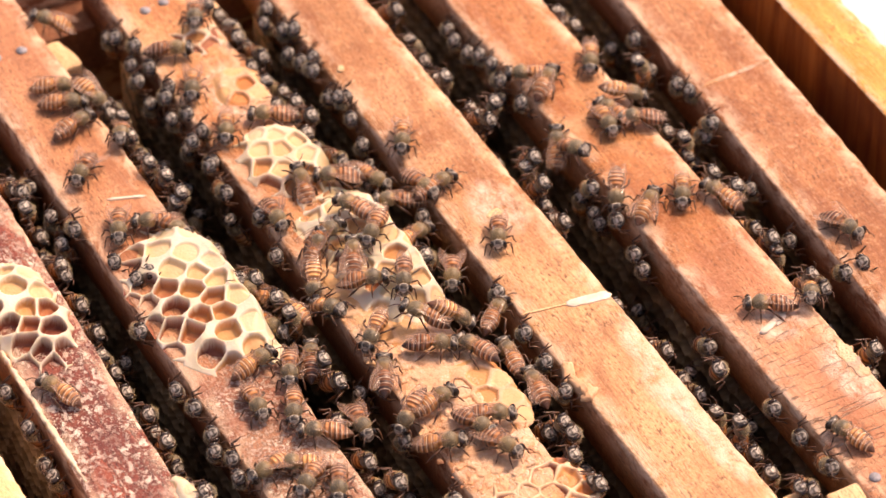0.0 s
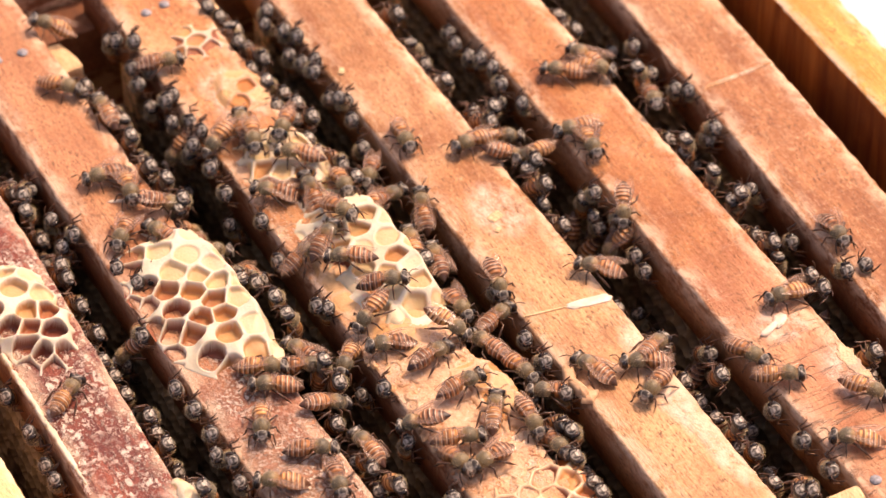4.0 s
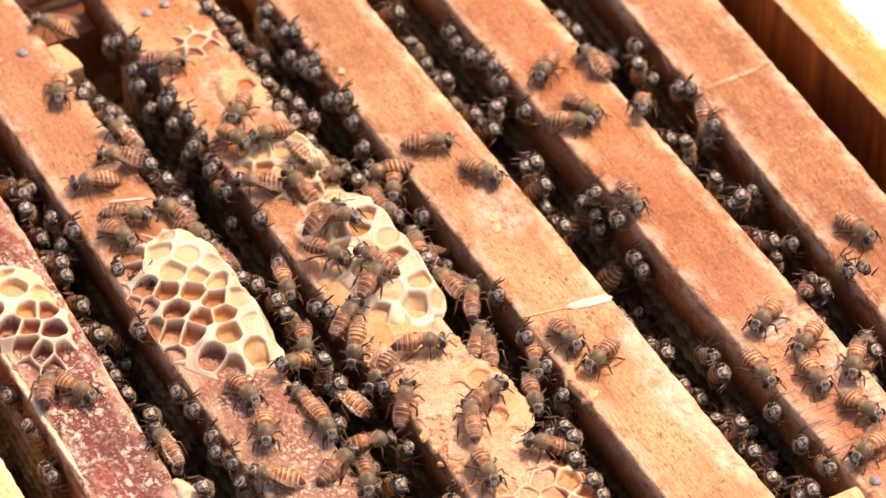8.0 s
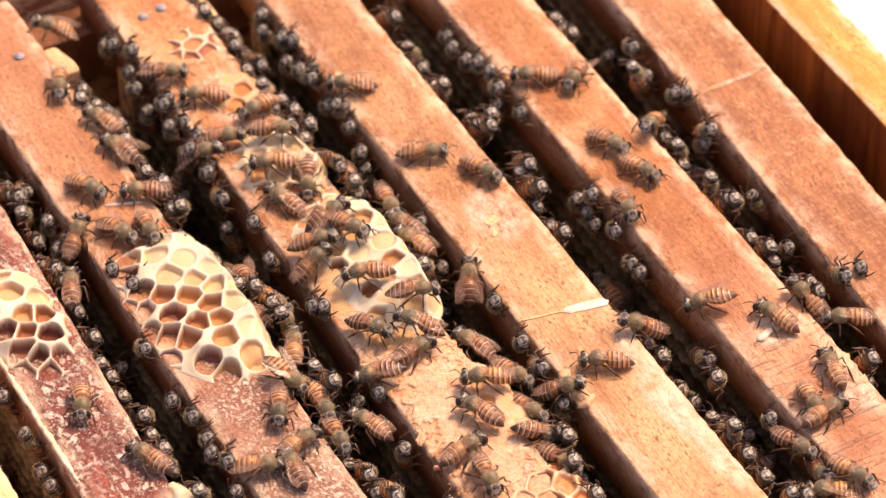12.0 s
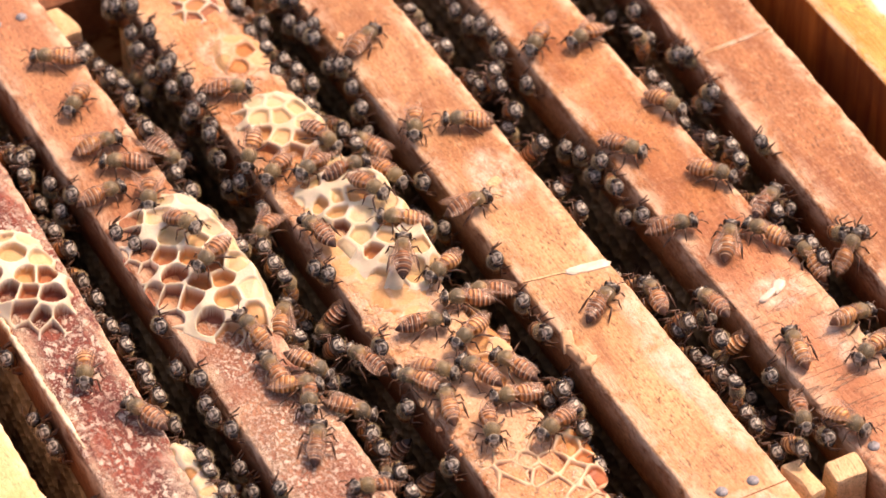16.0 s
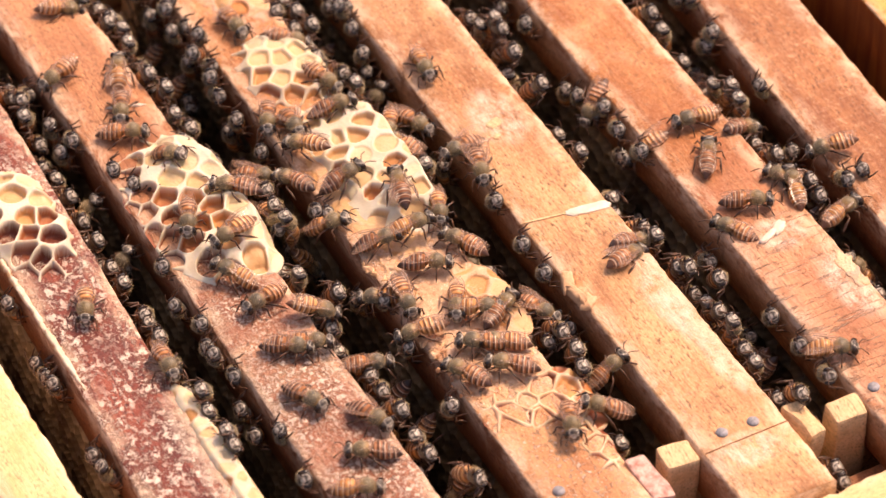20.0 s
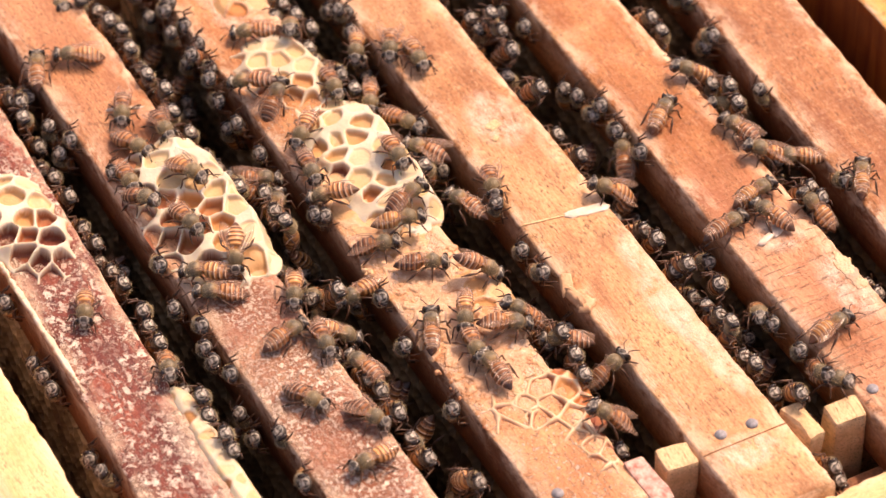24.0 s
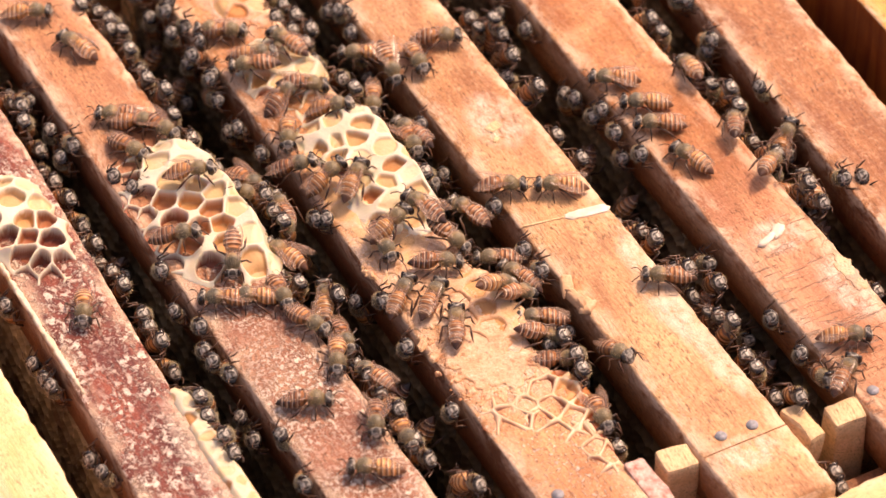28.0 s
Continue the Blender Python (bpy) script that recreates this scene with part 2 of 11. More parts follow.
M_SMEAR = simple("white_wax", (0.66, 0.49, 0.35), (0.82, 0.71, 0.58), 500, 0.5)


def comb_material():
    """Brood comb: dark brown cells with paler wax rims."""
    n = Nodes("brood_comb")
    cell = n.ramp(n.noise(180, 5, 0.6), (0.3, (0.024, 0.012, 0.006)), (0.7, (0.085, 0.042, 0.018)))
    rims = n.ramp(n.noise(60, 4, 0.6, offset=(5, 2, 1)), (0.40, (0.08, 0.043, 0.019)), (0.66, (0.46, 0.36, 0.21)))
    return n.done(n.mix(n.attr("wall"), cell, rims), 0.55, n.noise(720, 5), 0.0001, 0.6)


M_COMB = comb_material()
M_NAIL = simple("grey_steel", (0.17, 0.165, 0.175), (0.36, 0.35, 0.36), 1500, 0.6, Metallic=0.3)
M_GROUND = simple("pale_concrete", (0.58, 0.57, 0.54), (0.74, 0.73, 0.70), 6, 0.9, 40, 0.002)


def bee_materials():
    n = Nodes("abdomen_cuticle")
    rnd, seg = n.random(), n.attr("seg")
    blur = n.noise(900, 3, 0.6)
    band = n.math("ADD", n.attr("band"), n.math("MULTIPLY", n.math("SUBTRACT", blur, 0.5), 0.55))
    front = n.ramp(rnd, (0.0, (0.32, 0.115, 0.036)), (0.5, (0.50, 0.200, 0.062)), (1.0, (0.68, 0.33, 0.11)))
    rear = n.ramp(rnd, (0.0, (0.22, 0.072, 0.026)), (0.5, (0.42, 0.150, 0.045)), (1.0, (0.60, 0.25, 0.065)))
    tone = n.mix(n.ramp(seg, (0.18, 0.0), (0.48, 1.0)), front, rear)
    tone = n.mix(n.ramp(seg, (0.70, 0.0), (0.95, 1.0)), tone, (0.09, 0.036, 0.02))
    dark = n.mix(n.ramp(seg, (0.10, 0.0), (0.70, 1.0)), n.ramp(rnd, (0.0, (0.10, 0.036, 0.014)), (1.0, (0.30, 0.11, 0.03))), n.ramp(rnd, (0.0, (0.032, 0.014, 0.009)), (1.0, (0.13, 0.048, 0.020))))
    c = n.mix(n.ramp(band, (0.16, 0.0), (0.52, 1.0)), dark, tone)
    pale = n.ramp(rnd, (0.0, (0.66, 0.50, 0.36)), (1.0, (0.84, 0.67, 0.46)))
    c = n.mix(n.math("MULTIPLY", n.ramp(band, (0.72, 0.0), (0.98, 1.0)), n.ramp(seg, (0.2, 0.35), (0.45, 1.0))), c, pale)
    out = [n.done(c, 0.38, n.noise(2600, 3), 0.00006, 0.5)]
    n = Nodes("thorax_fur")
    rnd = n.random()
    c = n.ramp(n.noise(650, 6, 0.8), (0.36, (0.032, 0.027, 0.018)), (0.66, (0.195, 0.155, 0.085)))
    c = n.mix(n.math("MULTIPLY", rnd, 0.5), c, (0.25, 0.165, 0.055))
    c = n.mix(n.attr("gold"), c, n.ramp(n.noise(1600, 3), (0.35, (0.20, 0.10, 0.03)), (0.65, (0.52, 0.30, 0.10))))
    c = n.mix(n.attr("hair"), c, (0.66, 0.47, 0.23))
    out.append(n.done(c, 0.42, n.noise(3200, 3), 0.00012, 0.7, Sheen_Weight=0.25))
    n = Nodes("head_cuticle")
    face = n.ramp(n.noise(1300, 4, 0.7), (0.36, (0.014, 0.011, 0.009)), (0.70, (0.10, 0.075, 0.052)))
    # the pale marks colour face fur and also paint highlights on the head
    c = n.mix(n.math("MULTIPLY", n.attr("hair"), n.ramp(n.noise(2400, 3, 0.6), (0.30, 0.35), (0.60, 1.0))), face, (0.62, 0.54, 0.43))
    out.append(n.done(c, 0.28, n.noise(2600, 3), 0.0002, 0.8))
    n = Nodes("compound_eye")
    out.append(n.done(n.ramp(n.noise(900, 2), (0.4, (0.012, 0.009, 0.008)), (0.6, (0.035, 0.022, 0.016))), 0.20, n.noise(9000, 2), 0.00002, 0.3))
    n = Nodes("leg_cuticle")
    c = n.ramp(n.noise(1200, 3), (0.35, (0.030, 0.014, 0.008)), (0.7, (0.15, 0.060, 0.024)))
    out.append(n.done(c, 0.40))
    n = Nodes("wing_membrane")
    c = n.ramp(n.noise(700, 3), (0.3, (0.36, 0.19, 0.10)), (0.7, (0.58, 0.38, 0.28)))
    v = n.attr("vein")
    out.append(n.done(n.mix(v, c, (0.14, 0.06, 0.03)), 0.24, n.noise(1500, 2), 0.00010, 0.6, Thin_Film_Thickness=420.0, Thin_Film_IOR=1.5,
                      Alpha=n.math("ADD", 0.27, n.math("MULTIPLY", v, 0.55))))
    return out


M_ABDOMEN, M_THORAX, M_HEAD, M_EYE, M_LEG, M_WING = bee_materials()


# ---- mesh helpers ----
def mesh_of(name, verts, faces, material, smooth=True, floats=None):
    me = bpy.data.meshes.new(name)
    me.from_pydata([tuple(v) for v in verts], [], [tuple(f) for f in faces])
    me.materials.append(material)
    if smooth:
        me.polygons.foreach_set("use_smooth", [True] * len(me.polygons))
    for key, values in (floats or {}).items():
        me.attributes.new(key, "FLOAT", "POINT").data.foreach_set("value", [float(v) for v in values])
    me.update()
    return me


def child(name, me, parent, label="", m=None):
    ob = new(name, me)
    ob.parent = parent
    if m is not None:
        ob.matrix_basis = m
    if label:
        ob["label"] = label
    return ob


def part(name, bm, material, parent, label="", m=None, smooth=False):
    me = bpy.data.meshes.new(name)
    bm.to_mesh(me)
    bm.free()
    me.materials.append(material)
    if smooth:
        me.polygons.foreach_set("use_smooth", [True] * len(me.polygons))
    return child(name, me, parent, label, m)


def block(sx, sy, sz, bevel=0.0004, wob=0.0, cuts=0, seed=0):
    """A bevelled, slightly uneven block, centred at the origin."""
    bm = bmesh.new()
    bmesh.ops.create_cube(bm, size=1)
    bmesh.ops.scale(bm, vec=(sx, sy, sz), verts=bm.verts)
    if cuts:
        bmesh.ops.subdivide_edges(bm, edges=bm.edges, cuts=cuts, use_grid_fill=True)
    sharp = [e for e in bm.edges if len(e.link_faces) == 2 and e.calc_face_angle() > 1]
    bmesh.ops.bevel(bm, geom=sharp, offset=bevel, segments=2, affect="EDGES", profile=0.6)
    if wob:
        for v in bm.verts:
            v.co += noise.noise_vector(v.co * 220 + Vector((seed * 7.1, 0, 0))) * wob
    return bm


def plank(width, length, thick, seed, wob=0.00018, chip=0.0005):
    """A long bar along y with its top at z = 0: rounded section, uneven worn edges."""
    w, b = width / 2, 0.0007
    section = [(-w, -thick), (-w, -thick * 0.5), (-w, -b * 1.6), (-w + b * 0.3, -b * 0.5), (-w + b, 0), (-w * 0.5, 0.00005), (0, 0),
               (w * 0.5, 0.00005), (w - b, 0), (w - b * 0.3, -b * 0.5), (w, -b * 1.6), (w, -thick * 0.5), (w, -thick)]
    steps = int(length / 0.0016)
    k, verts, faces = len(section), [], []
    for i in range(steps + 1):
        y = -length / 2 + length * i / steps
        for j, (x, z) in enumerate(section):
            v = noise.noise_vector(Vector((x * 60, y * 90, z * 60 + seed * 5.3))) * wob
            edge = 1.0 if j in (2, 3, 4, 8, 9, 10) else 0.0
            e = noise.noise(Vector((seed * 3.1 + (0 if j < 6 else 9), y * 240, 0))) * chip * edge
            verts.append((x + v.x - math.copysign(abs(e), x), y, z + v.z * 0.6 - abs(e) * 0.5 * edge))
    for i in range(steps):
        for j in range(k):
            a, c = i * k + j, i * k + (j + 1) % k
            faces.append((a, c, c + k, a + k))
    faces.append(tuple(range(k))[::-1])
    faces.append(tuple(range(steps * k, steps * k + k)))
    rim = [1.0 if j in (2, 3, 4, 8, 9, 10) else 0.0 for _ in range(steps + 1) for j in range(k)]
    return verts, faces, {"rim": rim}


# ---- burr comb ----
class Mound:
    """A patch of comb built up on a bar: middle and half sizes in the bar's plane, crown height, cell pitch."""

    def __init__(self, x, y, hx, hy, height, depth=0.003, pitch=0.0049, thick=0.30, lean=0.0, turn=0.0, seed=0, cells=True, dark=0.0, frac=1.0, aged=0.0, close=(0.0, 0.0, 0.0), tan=False, ridge=False):
        self.close, self.tan, self.ridge = close, tan, ridge
        self.x, self.y, self.hx, self.hy, self.h, self.depth, self.pitch = x, y, hx, hy, height, depth, pitch
        self.thick, self.lean, self.turn, self.seed, self.cells, self.dark, self.frac, self.aged = thick, lean, turn, seed, cells, dark, frac, aged

    def height(self, x, y):
        u, v = (x - self.x) / self.hx, (y - self.y) / self.hy
        # leaning mounds stand steep over the bar's right edge and slope down to the left
        steep = 2.4 + (3.6 * self.lean if u > 0 else 0.0)
        r = (abs(u) ** steep + abs(v) ** 2.6) ** 0.4
        r += 0.15 * noise.noise(Vector((x * 210, y * 210, self.seed * 3.7)))
        if not self.cells:
            r += 0.55 * noise.noise(Vector((x * 520, y * 420, self.seed * 1.9))) + 0.2 * noise.noise(Vector((x * 1300, y * 1300, 0)))
        if r >= 1.0:
            return 0.0
        k = min(1.0, (1 - r) * 2.4)
        tall = 1 - self.lean * 0.42 * (1 - u)
        return self.h * (k * k * (3 - 2 * k)) * max(0.2, tall) * (0.92 + 0.14 * noise.noise(Vector((x * 130, y * 130, self.seed))))

    def mesh(self, material, res=0.00020):
        rng = np.random.RandomState(self.seed + 5)
        mx, my = self.hx * 1.15, self.hy * 1.15
        nx, ny = int(2 * mx / res) + 1, int(2 * my / res) + 1
        xs, ys = self.x + np.linspace(-mx, mx, nx), self.y + np.linspace(-my, my, ny)
        p, c, s = self.pitch, math.cos(self.turn), math.sin(self.turn)
        seeds, tones, loose = [], [], 0.23 if self.ridge else 0.17
        n = int(max(mx, my) / p) + 3
        for i in range(-n, n + 1):
            for j in range(-n, n + 1):
                a, b = (i + 0.5 * (j % 2)) * p, j * p * 0.866
                seeds.append((self.x + a * c - b * s + rng.normal(0, p * loose), self.y + a * s + b * c + rng.normal(0, p * loose)))
                tones.append(min(1, max(0, rng.beta(2.0, 1.5) - self.dark)))
        seeds, tones = np.array(seeds), np.array(tones)
        X, Y = np.meshgrid(xs, ys)
        d = np.sqrt((X[..., None] - seeds[:, 0]) ** 2 + (Y[..., None] - seeds[:, 1]) ** 2)
        order = np.argpartition(d, 1, axis=-1)[..., :2]
        two = np.take_along_axis(d, order, -1)
        near = np.where(two[..., 0] <= two[..., 1], order[..., 0], order[..., 1])
        gap = np.abs(two[..., 1] - two[..., 0]) / p
        H = np.array([[self.height(x, y) for x in xs] for y in ys])
        if self.ridge:      # worn down in places
            H *= np.array([[0.72 + 0.75 * noise.noise(Vector((x * 330, y * 330, self.seed))) for x in xs] for y in ys]).clip(0.12, 1.1)
        crown = np.clip(H / max(self.h, 1e-6), 0, 1)
        u = np.clip((X - self.x) / self.hx, -1, 1)
        wide = self.thick * (0.70 + 0.45 * crown + 0.25 * np.clip(u * self.lean, 0, 1)) * (0.85 + 0.3 * rng.rand(len(tones)))[near]
        hole = 1 - two.min(-1) / (p * 0.53)
        t = np.clip(((gap if self.ridge else np.minimum(gap, hole * 1.9)) - wide * 0.50) / (0.36 if self.ridge else 0.24), 0, 1)
        t = 1 - (1 - t) ** 2.2 if self.cells else t * 0
        # cells are open and deep at one end, drawn up and nearly closed at the other
        cu, cv, c0 = self.close
        su, sv = (seeds[:, 0] - self.x) / self.hx, (seeds[:, 1] - self.y) / self.hy
        opened = np.clip(0.75 - cu * su - cv * sv - c0 + 0.45 * (rng.rand(len(tones)) - 0.5), 0.06, 1)
        opened = np.where(rng.rand(len(tones)) > self.frac, 0.15, opened)
        shape = t
        t = t * np.clip(opened * 1.6 + 0.1, 0, 1)[near]
        sink = self.depth * (0.25 + 0.75 * opened)[near]
        sink = np.where(H < self.depth * 0.55, H + 0.0004, sink)
        Z = H - t * sink
        Z += (0.00002 if self.cells else 0.00007) * rng.randn(*Z.shape)
        keep = H > 0.00012
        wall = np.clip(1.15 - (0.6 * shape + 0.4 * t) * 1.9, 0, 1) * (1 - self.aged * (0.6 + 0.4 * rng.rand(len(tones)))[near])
        if not self.cells:
            wall = np.clip(H / 0.0004, 0, 1)
        index = -np.ones(Z.shape, int)
        face_keep = keep[:-1, :-1] | keep[1:, :-1] | keep[:-1, 1:] | keep[1:, 1:]
        used = np.zeros(Z.shape, bool)
        used[:-1, :-1] |= face_keep
        used[1:, :-1] |= face_keep
        used[:-1, 1:] |= face_keep
        used[1:, 1:] |= face_keep
        index[used] = np.arange(used.sum())
        Z = np.where(keep, Z, -0.0003)
        verts = np.stack([X[used], Y[used], Z[used]], 1)
        iy, ix = np.nonzero(face_keep)
        faces = np.stack([index[iy, ix], index[iy, ix + 1], index[iy + 1, ix + 1], index[iy + 1, ix]], 1)
        return mesh_of("burr_comb", verts.tolist(), faces.tolist(), material, True,
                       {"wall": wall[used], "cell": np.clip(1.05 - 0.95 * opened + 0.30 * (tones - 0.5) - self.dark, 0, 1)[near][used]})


MOUNDS = {
    "A": [Mound(-0.0848, 0.0440, 0.0088, 0.0170, 0.0038, 0.0030, 0.0054, 0.10, 0.25, 0.5, 1, dark=0.06, close=(0.12, 0.65, 0.08)),
          Mound(-0.0768, -0.0295, 0.0025, 0.0240, 0.0010, 0.0007, 0.0036, 0.30, 0, 0.1, 2, close=(0, 0, 0.3), frac=0.7, aged=0.3),
          Mound(-0.0922, 0.0180, 0.0006, 0.0240, 0.0005, 0.0007, 0.0022, 0.30, 0, 0.1, 3, cells=False)],
    "B": [Mound(-0.0540, 0.0315, 0.0110, 0.0240, 0.0058, 0.0031, 0.0054, 0.10, 0.75, 0.25, 4, close=(0.60, 0.20, 0.16), dark=0.03)],
    "C": [Mound(-0.0208, 0.0610, 0.0088, 0.0122, 0.0036, 0.0018, 0.0050, 0.22, 0.6, 0.3, 5, close=(0.3, 0.25, 0.30), aged=0.35),
          Mound(-0.0188, 0.0270, 0.0098, 0.0225, 0.0058, 0.0022, 0.0052, 0.26, 0.85, 0.15, 6, close=(0.45, 0.05, 0.22), frac=0.75, aged=0.0),
          Mound(-0.0166, -0.0468, 0.0078, 0.0098, 0.0014, 0.0015, 0.0050, 0.14, 0.5, 0.6, 7, aged=0.0, close=(0.2, 0.1, -0.1), ridge=True),
          Mound(-0.0248, -0.0440, 0.0064, 0.0066, 0.0007, 0.0009, 0.0052, 0.09, 0.0, 0.2, 17, aged=0.1, close=(0, 0, -0.2), ridge=True),
          Mound(-0.0152, -0.0590, 0.0034, 0.0088, 0.0008, 0.0010, 0.0044, 0.12, 0.0, 0.9, 18, aged=0.1, close=(0, 0, -0.2), ridge=True),
          Mound(-0.0165, -0.0180, 0.0075, 0.0120, 0.0014, 0.0010, 0.0052, 0.22, 0.6, 0.4, 8, frac=0.45, aged=0.3, close=(0.2, 0.0, 0.2), tan=True),
          Mound(-0.0190, 0.1040, 0.0068, 0.0062, 0.0010, 0.0009, 0.0046, 0.14, 0, 0.9, 9, aged=0.25),
          Mound(-0.0180, 0.0850, 0.0058, 0.0078, 0.0014, 0.0010, 0.0046, 0.22, 0, 0.2, 10, close=(0, 0, 0.25), frac=0.6, aged=0.3, tan=True),
          Mound(-0.0225, -0.0300, 0.0086, 0.0120, 0.0004, 0.0007, 0.0058, 0.12, 0, 0.5, 12, cells=False, frac=0.7, aged=0.65, close=(0, 0, 0.15), tan=True),
          Mound(-0.0220, 0.0200, 0.0086, 0.0250, 0.0007, 0.0005, 0.0058, 0.12, 0, 0.3, 14, frac=0.5, aged=0.5, close=(0, 0, 0.3), tan=True),
          Mound(-0.0218, -0.0140, 0.0088, 0.0210, 0.0005, 0.0006, 0.0056, 0.12, 0, 0.7, 15, cells=False, frac=0.5, aged=0.5, close=(0, 0, 0.3), tan=True)],
    "D": [], "E": [Mound(0.0502, -0.0420, 0.0020, 0.0072, 0.00018, 0.0004, 0.0030, 0.5, 0, 0.2, 11, cells=False)], "F": [],
}


# ---- hive frames ----
FRONT, BACK = -0.0871, 0.1365
MID_Y, BAR_LEN, THICK = (FRONT + BACK) / 2, BACK - FRONT, 0.0105
# name: left edge, right edge at y = 0, slope of the bar, its wood
BARS = {
    "A": (-0.09325, -0.07672, 0.036, M_DARKBAR), "B": (-0.06450, -0.04641, -0.004, M_BAR_B), "C": (-0.03106, -0.01250, -0.002, M_BAR_C),
    "D": (0.00043, 0.01901, -0.001, M_BAR_D), "E": (0.03351, 0.05183, -0.004, M_BAR_E), "F": (0.06338, 0.08284, 0.032, M_BAR_F),
}


def support(x, y):
    """The bar under a place (or none) and the height of what lies on it."""
    for k, (l, r, s, _) in BARS.items():
        if l + s * y - 0.0008 <= x <= r + s * y + 0.0008:
            return k, max([m.height(x, y) for m in MOUNDS[k]] + [0.0])
    return None, 0.0


def comb_sheet(width, seed):
    """A hanging comb: both faces carry rows of cells in relief."""
    res, top, low, pitch = 0.0007, -THICK, -0.060, 0.0049
    ys = np.arange(FRONT + 0.018, BACK - 0.018, res)
    zs = np.arange(low, top + res, res)
    seeds = np.array([((i + 0.5 * (j % 2)) * pitch + FRONT, low + j * pitch * 0.866) for i in range(48) for j in range(-1, 18)])
    Y, Z = np.meshgrid(ys, zs)
    near, more = np.full(Y.shape, 9.0), np.full(Y.shape, 9.0)
    for a, b in seeds:
        d = np.hypot(Y - a, Z - b)
        more = np.minimum(more, np.maximum(near, d))
        near = np.minimum(near, d)
    g = np.clip(((more - near) / pitch - 0.12) / 0.15, 0, 1)
    verts, faces = [], []
    for side in (-1, 1):
        X = side * (width / 2 - 0.0022 * g)
        o, (r, c) = len(verts), Y.shape
        verts += np.stack([X.ravel(), Y.ravel() - MID_Y, Z.ravel()], 1).tolist()
        for i in range(r - 1):
            for j in range(c - 1):
                q = (o + i * c + j, o + i * c + j + 1, o + (i + 1) * c + j + 1, o + (i + 1) * c + j)
                faces.append(q if side > 0 else q[::-1])
    return mesh_of("comb", verts, faces, M_COMB, True, {"wall": np.concatenate([1 - g.ravel()] * 2)})


COMB = comb_sheet(0.0175, 1)


PEG_Y = {"D": -0.0672, "E": -0.0720}


def hive_frame(key, label, nails):
    l, r, slope, mat = BARS[key]
    width, mid = r - l, (l + r) / 2
    root = new("hive_comb")
    root.matrix_basis = pose(mid + slope * MID_Y, MID_Y, 0, 0, 0, -math.degrees(math.atan(slope)))
    inverse = root.matrix_basis.inverted()
    seed = ord(key) - 60
    v, f, rim = plank(width, BAR_LEN, THICK, seed)
    me = mesh_of("top_bar", v, f, mat, True, rim)
    # flanks and undersides take darker wood: their shade is painted into the colour
    me.materials.append(M_FLANK if key in "DE" else M_SHADED)
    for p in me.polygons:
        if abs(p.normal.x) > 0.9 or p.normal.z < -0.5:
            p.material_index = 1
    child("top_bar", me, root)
    child("comb_sheet", COMB, root, "dark brood comb with open cells")
    for end in (-1, 1):
        y = end * (BAR_LEN / 2 - 0.0205)
        bm = block(width * 0.9, 0.0075, 0.07, 0.0004, 0.0002, 2, seed)
        part("end_bar", bm, M_PEG, root, "pale wooden end bar", pose(0, y, -0.035 - THICK))
        if end > 0:
            bm = block(0.0050, 0.0090, 0.016, 0.0009, 0.0006, 3, seed + 2 + end)
            part("spacer_block", bm, M_PEG, root, "pale rough wooden spacer", pose(width / 2 + 0.0027, y, -0.0105, 4, -8, 6))
            continue
        bm = block(0.0066, 0.0056, 0.026, 0.0008, 0.0005, 3, seed + end)
        part("spacer_block", bm, M_PEG, root, "pale rough wooden spacer", pose(-width / 2 - 0.0034, PEG_Y.get(key, -0.0700) - MID_Y, -0.0134, 2, 0, -6))
        if key == "C":
            bm = block(0.0046, 0.0110, 0.011, 0.0006, 0.0006, 3, seed + 2)
            part("spacer_block", bm, M_REDFLAKE, root, "spacer crusted with pink and red propolis", pose(width / 2 + 0.0012, -0.0705 - MID_Y, -0.0054, 3, 4, 4))
        else:
            bm = block(0.0042, 0.0092, 0.016, 0.0010, 0.0007, 3, seed + 2)
            part("spacer_block", bm, M_PEG, root, "pale rough wooden spacer", pose(width / 2 + 0.0020, -0.0708 - MID_Y, -0.0084, 4, 10, 5))
    for x, y in nails:
        bm = bmesh.new()
        bmesh.ops.create_cone(bm, cap_ends=True, segments=14, radius1=0.00120, radius2=0.00112, depth=0.0004)
        part("nail", bm, M_NAIL, root, "grey steel nail head", inverse @ pose(x, y, 0.00015), True)
    for m in MOUNDS[key]:
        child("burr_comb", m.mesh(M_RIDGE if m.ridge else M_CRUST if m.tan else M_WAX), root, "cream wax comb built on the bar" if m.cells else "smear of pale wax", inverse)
    tagged(root, label, "honeycomb", "combs hung in the hive")
    return root, inverse


